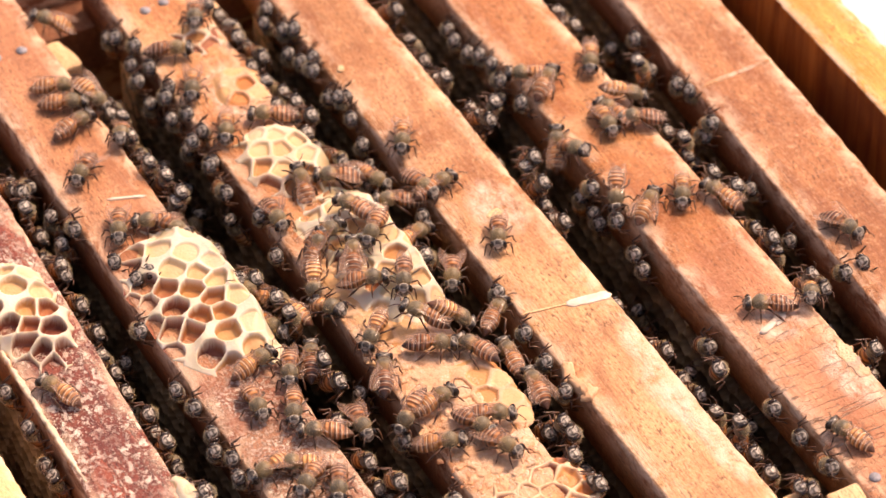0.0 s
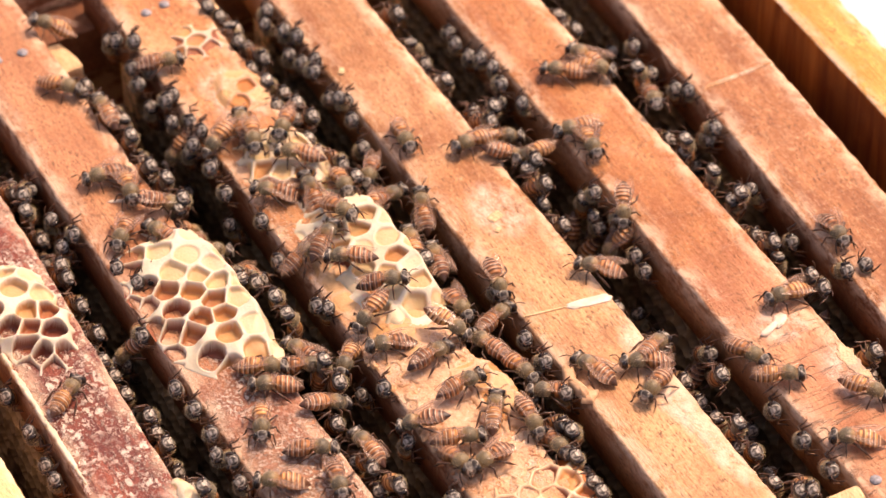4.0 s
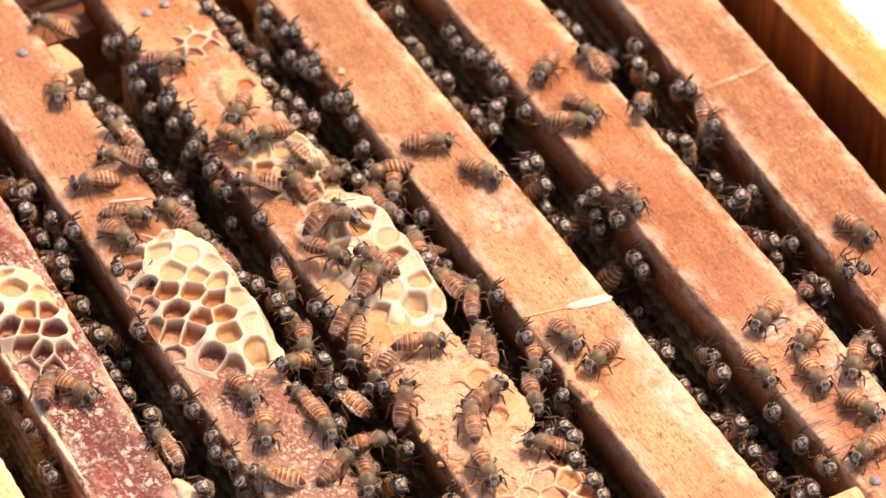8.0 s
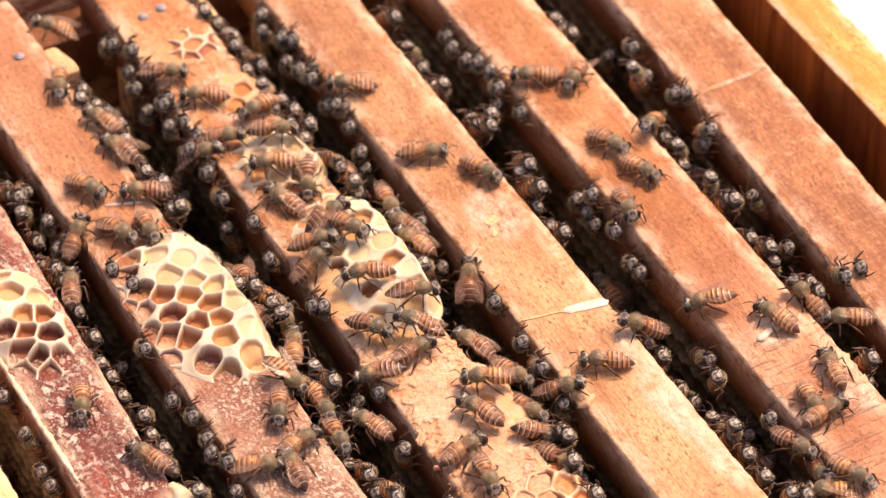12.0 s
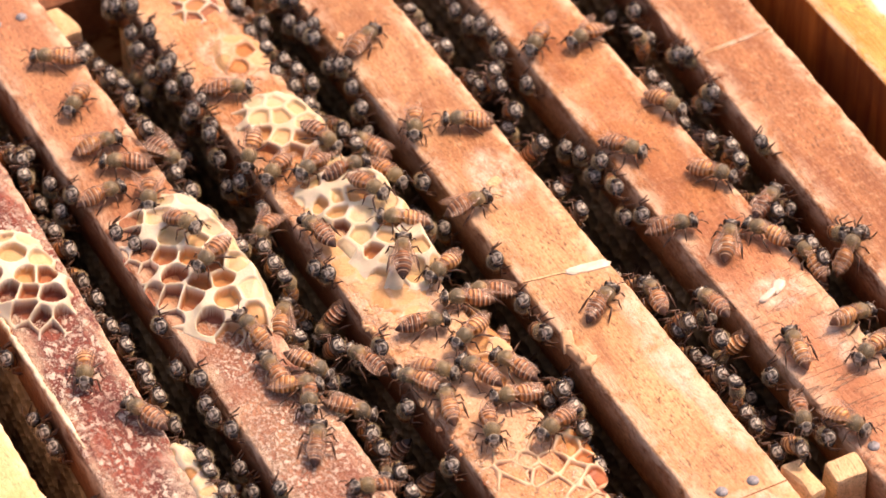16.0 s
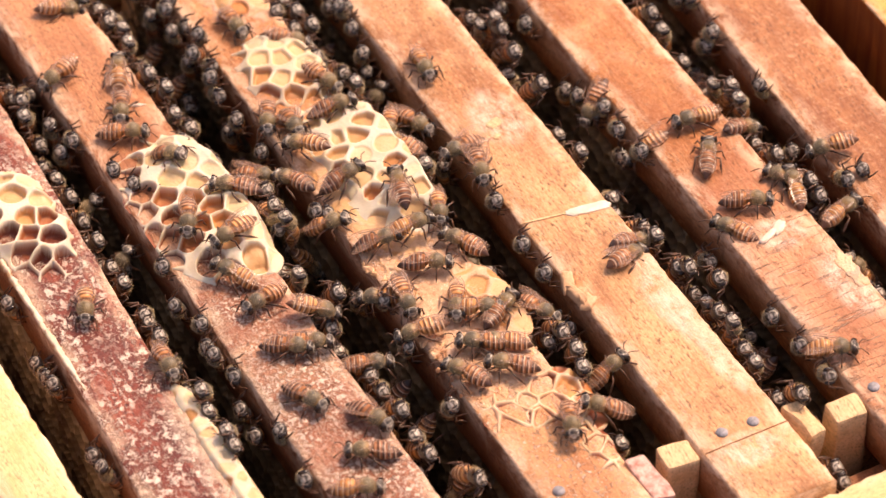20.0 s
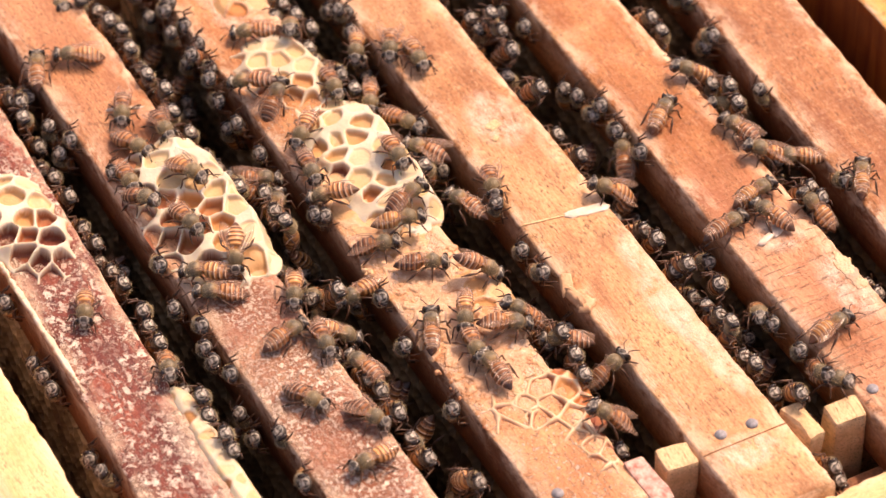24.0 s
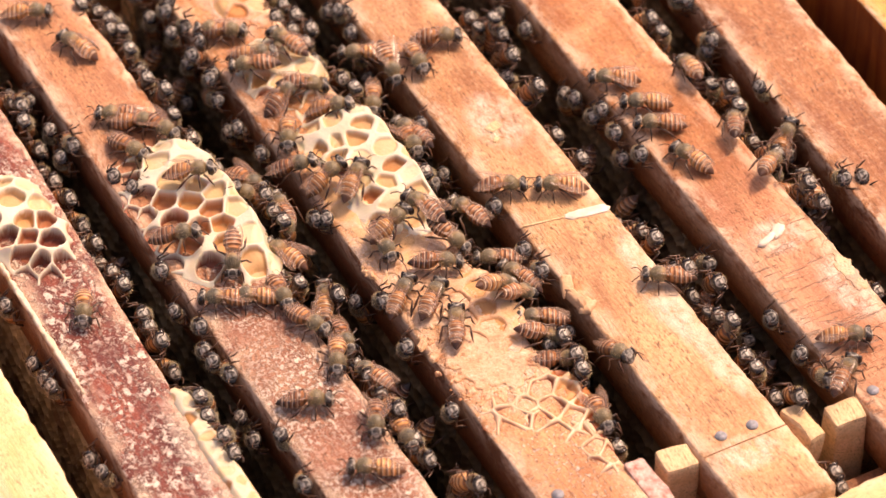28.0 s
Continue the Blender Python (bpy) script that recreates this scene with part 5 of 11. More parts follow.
    walk(PACKED[86], hang(-1, (0, 30.5, 2.3, -4.3), (6, 30.5, 2.3, -4.3), (11, 30.5, 2.3, -4.3), (16, 31.2, 4.4, 1), (21, 31.2, 4.4, 1), (28, 31.2, 4.4, 1)))
    walk(PACKED[87], hang(-1, (0, 30.5, 5.7, -3.3), (6, 30.5, 5.7, -3.3), (11, 30.5, 5.7, -3.3), (16, 30.5, 10.5, -5.2), (21, 30.5, 10.5, -5.2), (28, 30.5, 10.5, -5.2)))
    walk(PACKED[88], hang(1, (0, 21.3, -3.6, -6), (28, 21.3, -3.6, -6)))
    walk(PACKED[89], hang(1, (0, 21.2, -7.1, -6), (6, 21.2, -7.1, -6), (11, 21.2, -7.1, -6), (16, 22, -12.6, -1.3), (21, 22, -12.6, -1.3), (28, 22, -12.6, -1.3)))
    walk(PACKED[90], hang(1, (0, 22, -15.4, -4.7), (6, 22, -15.4, -4.7), (11, 22, -15.4, -4.7), (16, 22, -17.9, 0.9), (21, 22, -17.9, 0.9), (28, 22, -17.9, 0.9)))
    walk(PACKED[91], hang(1, (0, 22, -20.7, -2.5), (6, 22, -20.7, -2.5), (11, 22, -20.7, -2.5), (16, 22, -25.6, -1.6), (21, 22, -25.6, -1.6), (28, 22, -25.6, -1.6)))
    walk(PACKED[92], hang(1, (0, 22, -28.3, -5), (6, 22, -28.3, -5), (11, 22, -28.3, -5), (16, 22.5, -28.8, 2.5), (21, 22.5, -28.8, 2.5), (28, 22.5, -28.8, 2.5)))
    walk(PACKED[93], hang(1, (0, 22, -33.5, -4.2), (6, 22, -33.5, -4.2), (11, 22, -33.5, -4.2), (16, 22, -32, -2.8), (21, 22, -32, -2.8), (28, 22, -32, -2.8)))
    walk(PACKED[94], hang(1, (0, 22, -39.8, -4.1), (6, 22, -39.8, -4.1), (11, 22, -39.8, -4.1), (16, 22, -37.1, -1.4), (21, 22, -37.1, -1.4), (28, 22, -37.1, -1.4)))
    walk(PACKED[95], hang(1, (0, 22.1, -47.5, 1.3), (6, 22.1, -47.5, 1.3), (11, 22.1, -47.5, 1.3), (16, 22.2, -45.9, 2.5), (21, 22.2, -45.9, 2.5), (28, 22.2, -45.9, 2.5)))
    walk(PACKED[96], hang(1, (0, 22.1, -48, -4.3), (6, 22.1, -48, -4.3), (11, 22.1, -48, -4.3), (16, 22.1, -41.1, 0.6), (21, 22.1, -41.1, 0.6), (28, 22.1, -41.1, 0.6)))
    walk(PACKED[97], hang(1, (0, 22.1, -52.8, -1.4), (6, 22.1, -52.8, -1.4), (11, 22.1, -52.8, -1.4), (16, 22.1, -50.6, -1.6), (21, 22.1, -50.6, -1.6), (28, 22.1, -50.6, -1.6)))
    walk(PACKED[98], hang(-1, (0, 30.7, -45.9, -1.2), (28, 30.7, -45.9, -1.2)))
    walk(PACKED[99], hang(-1, (0, 30.7, -55.7, -0), (28, 30.7, -55.7, -0)))
    walk(PACKED[100], hang(1, (0, 22.1, -60, -2.5), (6, 22.1, -60, -2.5), (11, 22.1, -60, -2.5), (16, 22.1, -54.6, -1), (21, 22.1, -54.6, -1), (28, 22.1, -54.6, -1)))
    walk(PACKED[101], hang(1, (0, 22.4, -68.8, 2.5), (6, 22.4, -68.8, 2.5), (11, 22.4, -68.8, 2.5), (16, 22.1, -61.8, -2.7), (21, 22.1, -61.8, -2.7), (28, 22.1, -61.8, -2.7)))
    walk(PACKED[102], hang(1, (0, 24.2, -69.8, 2.5), (6, 24.2, -69.8, 2.5), (11, 24.2, -69.8, 2.5), (16, 23.7, -67.5, 2.5), (21, 23.7, -67.5, 2.5), (28, 23.7, -67.5, 2.5)))
    walk(PACKED[103], hang(-1, (0, 30.9, -65.3, 1), (28, 30.9, -65.3, 1)))
    walk(PACKED[104], hang(1, (0, 54.9, -8, -2.8), (28, 54.9, -8, -2.8)))
    walk(PACKED[105], hang(1, (0, 54.9, -20.9, 2.5), (28, 54.9, -20.9, 2.5)))
    walk(PACKED[106], hang(1, (0, 55.1, -24.7, 2.5), (28, 55.1, -24.7, 2.5)))
    walk(PACKED[107], hang(-1, (0, 62.5, -21.4, 1), (28, 62.5, -21.4, 1)))
    walk(PACKED[108], hang(-1, (0, 66.3, -21.6, 1), (28, 66.3, -21.6, 1)))
    walk(PACKED[109], hang(1, (0, 55, -43.2, 1.6), (6, 55, -43.2, 1.6), (11, 55, -43.2, 1.6), (16, 55, -45.7, -4.8), (21, 55, -45.7, -4.8), (28, 55, -45.7, -4.8)))
    walk(PACKED[110], hang(1, (0, -44.8, 59.7, -6), (28, -44.8, 59.7, -6)))
    walk(PACKED[111], hang(1, (0, -43.6, 45.9, -1.5), (28, -43.6, 45.9, -1.5)))
    walk(PACKED[112], hang(1, (0, -43.6, 41.9, -0.5), (28, -43.6, 41.9, -0.5)))
    walk(PACKED[113], hang(-1, (0, -34.2, 57, -7.7), (28, -34.2, 57, -7.7)))
    walk(PACKED[114], hang(-1, (0, -2.6, 59.5, -2.3), (28, -2.6, 59.5, -2.3)))
    walk(PACKED[115], hang(1, (0, -9.6, 48.2, 1.8), (28, -9.6, 48.2, 1.8)))
    walk(PACKED[116], hang(-1, (0, -2.6, 57.1, -5.8), (28, -2.6, 57.1, -5.8)))
    walk(PACKED[117], hang(1, (0, -8.8, 19.5, 2.5), (28, -8.8, 19.5, 2.5)))
    walk(PACKED[118], hang(-1, (0, -2.6, 33.5, -0.2), (28, -2.6, 33.5, -0.2)))
    walk(PACKED[119], hang(-1, (0, -2.6, 24, -5.5), (28, -2.6, 24, -5.5)))
    walk(PACKED[120], hang(1, (0, 22, 57.6, -1.1), (28, 22, 57.6, -1.1)))
    walk(PACKED[121], hang(1, (0, 22, 54, -0.6), (28, 22, 54, -0.6)))
    walk(PACKED[122], hang(1, (0, 24.5, 52.6, 2.5), (28, 24.5, 52.6, 2.5)))
    walk(PACKED[123], hang(1, (0, 20.8, 44.6, -6), (28, 20.8, 44.6, -6)))
    walk(PACKED[124], hang(-1, (0, 30.5, 13.1, 0.4), (28, 30.5, 13.1, 0.4)))
    walk(PACKED[125], hang(-1, (0, 61.8, 28.4, 1), (28, 61.8, 28.4, 1)))
    walk(PACKED[126], hang(-1, (0, 61.3, 29.4, -3.4), (28, 61.3, 29.4, -3.4)))
    walk(PACKED[127], hang(1, (0, 54.3, -17.2, -6), (28, 54.3, -17.2, -6)))
    walk(PACKED[128], hang(1, (0, -74, -15.7, 2.5), (28, -74, -15.7, 2.5)))
    walk(PACKED[129], hang(1, (0, -74.4, -18.8, 1), (28, -74.4, -18.8, 1)))
    walk(PACKED[130], hang(1, (0, -74.3, -26, 2.5), (28, -74.3, -26, 2.5)))
    walk(PACKED[131], hang(1, (0, -74.5, -29.9, 2.5), (28, -74.5, -29.9, 2.5)))
    walk(PACKED[132], hang(-1, (0, -67.4, -22.9, -5.5), (28, -67.4, -22.9, -5.5)))
    walk(PACKED[133], hang(-1, (0, -65.1, -29.4, 1), (28, -65.1, -29.4, 1)))
    walk(PACKED[134], hang(-1, (0, -66.7, -42.9, 1), (28, -66.7, -42.9, 1)))
    walk(PACKED[135], hang(-1, (0, -96.8, -14.5, -3.9), (28, -96.8, -14.5, -3.9)))
    walk(PACKED[136], hang(-1, (0, -97, -20.2, -2.1), (28, -97, -20.2, -2.1)))
    walk(PACKED[137], hang(1, (0, -43.5, 13.7, -5.8), (28, -43.5, 13.7, -5.8)))
    walk(PACKED[138], hang(1, (0, -43.2, -41.2, -0.5), (28, -43.2, -41.2, -0.5)))
    walk(PACKED[139], hang(1, (0, -43.2, -46.7, 0.2), (28, -43.2, -46.7, 0.2)))
    walk(PACKED[140], hang(1, (0, -39.5, -3.2, 2.5), (28, -39.5, -3.2, 2.5)))
    walk(PACKED[141], hang(1, (0, -45.1, -45.7, -6), (28, -45.1, -45.7, -6)))
    walk(PACKED[142], hang(1, (0, -9.4, -58.4, -3.7), (28, -9.4, -58.4, -3.7)))
    walk(PACKED[143], hang(-1, (0, -34, -38.2, -0.4), (28, -34, -38.2, -0.4)))
    walk(PACKED[144], hang(1, (0, -39.4, -59.1, 2.5), (28, -39.4, -59.1, 2.5)))
    walk(PACKED[145], hang(-1, (0, 30.6, -23.2, -5.4), (28, 30.6, -23.2, -5.4)))
    walk(PACKED[146], hang(1, (0, 25.3, -35.5, 2.5), (28, 25.3, -35.5, 2.5)))
    walk(PACKED[147], hang(1, (0, 22.1, -82.4, -2.4), (28, 22.1, -82.4, -2.4)))
    walk(PACKED[148], hang(1, (0, 22.1, -85.4, -4), (28, 22.1, -85.4, -4)))
    walk(PACKED[149], hang(1, (0, 55, -42.9, -5.8), (28, 55, -42.9, -5.8)))
    walk(CRAWLERS[0], trail((0, -44.9, 125, -1.7, 23, 62), (1.5, -46, 122, 0, 23, 62), (3, -46.2, 122.2, 0, 23, 62), (6, -44.6, 124.6, -1.7, 23, 62), (7.5, -44.6, 124.7, -1.7, 23, 62), (9, -46, 122.4, 0, 23, 62), (10.5, -44.1, 123.6, -1.7, 23, 62), (12, -43.9, 124.6, -1.7, 23, 62), (12.4, -43.7, 124.8, -3.8, -11, 9), (12.8, -43.5, 125.1, -6, -45, -43), (13.9, -43.4, 125.1, -19, -62, -43), (16.5, -43, 125.1, -19, -62, -20), (17.2, -43.1, 118, -19, -21, 24), (17.9, -43.2, 110.9, -19, 21, 67), (18.6, -43.5, 104.1, -19, 62, 111), (22.2, -43.3, 103.8, -19, 62, 111), (23.5, -45.8, 103.8, -6, 45, 111), (24, -50.7, 101.4, -3, 22, 176), (24.5, -55.6, 99.1, 0, 0, 242), (26, -55.6, 99.2, 0, 0, 242), (28, -57.3, 99.8, 0, 0, 242)))
    walk(CRAWLERS[1], trail((0, -17.5, 107.3, 0.9, 10, 155), (0.8, -17.6, 106.3, 0.9, 5, 108), (1.5, -17.7, 105.4, 0.9, 0, 62), (1.9, -14.3, 106.5, -2.5, -22, -7), (2.2, -10.9, 107.5, -6, -45, -76), (3.4, -9.2, 107.5, -19, -62, -76), (7.2, -9.1, 107.2, -19, -62, -52), (7.9, -9.2, 104.6, -19, -21, -6), (8.7, -9.2, 102, -19, 21, 40), (9.5, -8.9, 99, -19, 62, 86), (12.7, -9.2, 99.4, -19, 62, 86), (14, -11.6, 99.4, -6, 45, 86), (14.5, -16.5, 99.8, -2.6, 28, 30), (15, -21.4, 100.2, 0.8, 10, -25), (15.5, -16.5, 98, -2.6, -17, -68), (16, -11.6, 95.7, -6, -45, -110), (17.3, -9.2, 95.7, -19, -62, -110), (28, -9.2, 95.7, -19, -62, -110)))
    walk(CRAWLERS[2], trail((0, -25.2, 100.7, 0.1, 2, -118), (1.5, -26.4, 100.9, 0, 0, -118), (3, -28.4, 98.6, 0, 0, -118), (6, -27.8, 99.9, 0, 0, -75), (7.5, -27.6, 98.9, 0, 0, -118), (9, -28.1, 99.1, 0, 0, -118), (10.5, -27.3, 98.9, 0, 0, -118), (12, -28, 96.3, 0, 0, -118), (13.3, -27.7, 96.3, 0, 0, -131), (13.7, -28.8, 98.2, 0, 0, -168), (14.1, -29.9, 99.9, 0, 0, -209), (15, -29.9, 100.2, 0, 0, -205), (15.8, -33.8, 98.1, -6, -45, -247), (16.9, -34.8, 98.1, -19, -62, -247), (18.1, -34.8, 97.8, -19, -62, -226), (19.2, -34.7, 85.7, -19, 0, -166), (20.2, -34.7, 73.5, -19, 62, -112), (24.1, -34.7, 73.6, -19, 62, -106), (25.2, -33.3, 73.6, -6, 45, -106), (25.6, -30.5, 72.6, -2.9, 26, -146), (26, -27.7, 71.6, 0.2, 7, -185), (27, -27.7, 74.5, 0.1, 3, -242), (28, -27.6, 77.4, 0, 0, -298)))
    walk(CRAWLERS[3], trail((0, -50.8, 101.2, 0, 0, -118), (1.5, -49, 100.7, 0, 0, -118), (3, -49.5, 101.5, 0, 0, -118), (4.5, -50.2, 101.3, 0, 0, -161), (6, -51, 101.1, 0, 0, -204), (7.5, -51.7, 100.9, 0, 0, -204), (9, -51.6, 100.9, 0, 0, -204), (10.5, -51, 100.8, 0, 0, -204), (12, -50, 103, 0, 0, -204), (12.9, -49.5, 103.3, 0, 0, -218), (13.3, -51.6, 102.2, 0, 0, -258), (13.6, -53.4, 100.7, 0, 0, -301), (15, -53.8, 101.1, 0, 0, -298), (16.5, -53.9, 101.4, 0, 0, -298), (17, -54.5, 101, 0, 0, -358), (17.5, -55.1, 100.6, 0, 0, -418), (18, -55.7, 100.2, 0, 0, -478), (19.5, -55.8, 98.1, 0, 0, -478), (20.5, -45.8, 98.2, -6, -45, -449), (21.8, -43.3, 98.2, -19, -62, -449), (28, -43.3, 98.2, -19, -62, -449)))
    walk(CRAWLERS[4], trail((0, -46.4, 95.2, 0, -23, -158), (1.5, -46.4, 95.2, 0, -23, -158), (1.9, -45.1, 97.2, -3, -34, -98), (2.2, -43.9, 99.2, -6, -45, -38), (3.4, -43.3, 99.2, -19, -62, -38), (8.3, -43.5, 99, -19, -62, -24), (11.9, -43.3, 57, -19, 0, 17), (15.4, -43.1, 15, -19, 62, 49), (16.1, -43, 15, -19, 62, 57), (17.2, -44.3, 15, -6, 45, 57), (18, -49.6, 19.3, 4.4, -7, 62), (19.5, -52.9, 17.1, 3.9, -9, 102), (21, -52.7, 17.3, 3.9, -9, 102), (21.5, -52.7, 17.1, 3.9, -9, 110), (22.4, -52.9, 13.4, 3, -27, 155), (24.5, -53, 13.6, 3, -27, 153), (26, -52.6, 14.7, 3.6, -21, 154), (27, -47.8, 14.8, 0.7, -11, 88), (28, -43.1, 15, -2.2, 0, 23)))
    walk(CRAWLERS[5], trail((0, -51.3, 95.7, 0, 0, -118), (1.5, -51.6, 97.7, 0, 0, -118), (2.2, -45, 101.7, -6, -45, -65), (3.4, -43.3, 101.7, -19, -62, -65), (28, -43.3, 101.7, -19, -62, -65)))
    walk(CRAWLERS[6], trail((0, -52.2, 89.4, 0, 0, -75), (1.5, -50.8, 91, 0, 0, -24), (3, -46.3, 92.3, 0, 0, -4), (4.1, -45.9, 92.1, 0, 0, 0), (5.1, -48.2, 79.9, 0, 0, 17), (6, -48.2, 80.5, 0, 0, 22), (7.5, -46.1, 86.4, 0, 23, 22), (9, -47.2, 79.7, 0, 0, 22), (10.5, -49.1, 90.3, 0, 0, 62), (12, -46.9, 90.1, 0, 0, 22), (13, -47, 90, 0, 0, 39), (13.4, -50.5, 88.9, 0, 0, 87), (13.7, -54.2, 88, 0, 0, 138), (15, -54, 87.8, 0, 0, 135), (16.5, -55.4, 83.8, 0, 0, 135), (18, -55.8, 80.3, 0, 0, 156), (19.5, -60.1, 78.6, 0, 0, 105), (21, -65.3, 78.4, 0, -23, 135), (21.8, -65.3, 78.6, 0, -23, 111), (22.1, -64.7, 80.4, 0, -15, 66), (22.4, -64.1, 82.2, 0, -8, 21), (22.7, -63.7, 84.6, 0, 0, -18), (24.5, -63.5, 84, 0, 0, -24), (25.2, -63.8, 86.2, 0, -11, 19), (26, -64.1, 88.4, 0, -23, 62), (26.8, -67.5, 84.7, -6, -45, 131), (27.9, -68.4, 84.7, -19, -62, 131), (28, -68.4, 84.7, -19, -62, 131)))
    walk(CRAWLERS[7], trail((0, -46.5, 81.1, 0, 23, 155), (1.5, -46.9, 69.3, 0, 0, 202), (3, -44.4, 64.5, -1.7, -23, 242), (3.5, -44.2, 64.2, -1.7, -23, 242), (4.2, -47.8, 58.4, 0, -23, 250), (6, -47.7, 58.5, 0, -23, 242), (7.5, -55.1, 59.8, 0, 0, 242), (9, -50.8, 58.4, 0, 0, 176), (9.5, -50.1, 61, 0, 0, 125), (10, -49.5, 63.6, 0, 0, 73), (10.5, -48.8, 66.2, 0, 0, 22), (12, -49.2, 65.8, 0, 0, 62), (13, -49.2, 66.1, 0, 0, 62), (13.8, -55.7, 63.5, 0, 0, 60), (15, -55.6, 63.3, 0, 0, 62), (16.5, -54.2, 65.7, 0, 0, 62), (18, -54.4, 64.1, 0, 0, 62), (18.8, -54.5, 63.8, 0, 0, 109), (19.5, -54.5, 63.4, 0, 0, 155), (21, -55.6, 62.1, 0, 0, 155), (24.5, -54.3, 63, 0, 0, 155), (26, -55.3, 63.7, 0, 0, 155), (27, -55.7, 63.6, 0, 0, 109), (28, -56.1, 63.5, 0, 0, 62)))
    walk(CRAWLERS[8], trail((0, -58.1, 74.9, 0, 0, 134), (1.5, -61, 72.5, 0, 0, 156), (3, -58.8, 69.5, 0, 0, 156), (3.5, -58.7, 69.7, 0, 0, 142), (3.9, -56.5, 71.9, 0, 0, 102), (4.2, -53.7, 73.8, 0, 0, 69), (6, -54.3, 74, 0, 0, 62), (7.5, -50.9, 80.1, 0, 0, 62), (9, -48.9, 67.7, 0, 0, 22), (10.5, -47, 79.8, 0, 0, 22), (12, -47.4, 80.5, 0, 0, 22), (12.4, -45.8, 79, -3, -22, -51), (12.8, -44.1, 77.5, -6, -45, -125), (13.9, -43.2, 77.5, -19, -62, -125), (28, -43.2, 77.5, -19, -62, -125)))
    walk(CRAWLERS[9], trail((0, -27.3, 88, 0, 0, 155), (0.8, -27.1, 88.4, 0, 0, 108), (1.5, -26.9, 88.8, 0, 0, 62), (2.2, -29.1, 82.5, 0, -11, 108), (3, -31.3, 76.1, 0, -23, 155), (3.6, -31.3, 76.5, 0, -23, 147), (4.3, -29.2, 67.3, 0.7, -19, 103), (6, -29.2, 67.1, 0.7, -19, 104), (7.5, -27.4, 66.7, 1.8, 11, 175), (9, -23.7, 74.4, 0, 0, 242), (9.5, -21.4, 74.9, 0, 0, 302), (10, -19.2, 75.4, 0, 0, 362), (10.5, -16.9, 75.9, 0, 0, 422), (12, -17.7, 77.4, 0, 0, 464), (15, -18.9, 78.3, 0.3, 7, 414), (15.3, -16.3, 76.8, -1.8, -10, 358), (15.5, -13.7, 75.3, -3.9, -28, 302), (15.8, -11.1, 73.8, -6, -45, 245), (17, -9.2, 73.8, -19, -62, 245), (18.7, -9.1, 73.7, -19, -62, 222), (19.3, -9.1, 70.2, -19, -21, 178), (19.8, -9.1, 66.6, -19, 21, 133), (20.4, -8.7, 62.8, -19, 62, 90), (23.7, -9.1, 63, -19, 62, 89), (25, -11.6, 63, -6, 45, 89), (25.3, -14.9, 63.1, -3.2, 32, 140), (25.7, -18.2, 63.1, -0.3, 18, 191), (26, -21.5, 63.2, 2.5, 5, 242), (28, -23.3, 63.7, 2.4, 5, 242)))
    walk(CRAWLERS[10], trail((0, -27, 72.6, 0, 1, 154), (1.5, -22.9, 66.4, 2.4, 3, 201), (2.2, -23.4, 66.3, 2.4, -1, 153), (3, -23.9, 66.2, 2.3, -5, 104), (3.8, -24.9, 66.3, 2.3, -5, 131), (4.1, -23.4, 65.9, 2.4, -2, 182), (4.3, -22, 65.5, 2.5, 2, 233), (4.6, -20.6, 65.5, 2.6, 5, 287), (6, -20.5, 65.1, 2.6, 5, 284), (7.5, -13.9, 54.3, 0.1, -40, 242), (8.2, -18.5, 57.2, 1.2, -22, 187), (9, -23.2, 60.1, 2.4, -4, 133), (10.5, -24.9, 55.6, 2.2, -16, 103), (12, -23.6, 58.7, 2.4, -5, 62), (13.3, -23.5, 58.6, 2.4, -5, 66), (14, -28.2, 56.8, 1.1, -23, 84), (15, -28.2, 56.4, 1.1, -23, 89), (16.5, -32, 53.2, 0, -23, 154), (17.2, -34.1, 52.6, -6, -45, 102), (18.4, -34.7, 52.6, -19, -62, 102), (21.2, -34.6, 52.6, -19, -62, 129), (22.1, -34.6, 41.9, -19, -21, 179), (23, -34.6, 31.3, -19, 21, 229), (23.8, -35, 20.5, -19, 62, 291), (25.7, -34.6, 20.6, -19, 62, 279), (27, -32.2, 20.6, -6, 45, 279), (28, -22.4, 22.4, 3.1, 8, 311)))
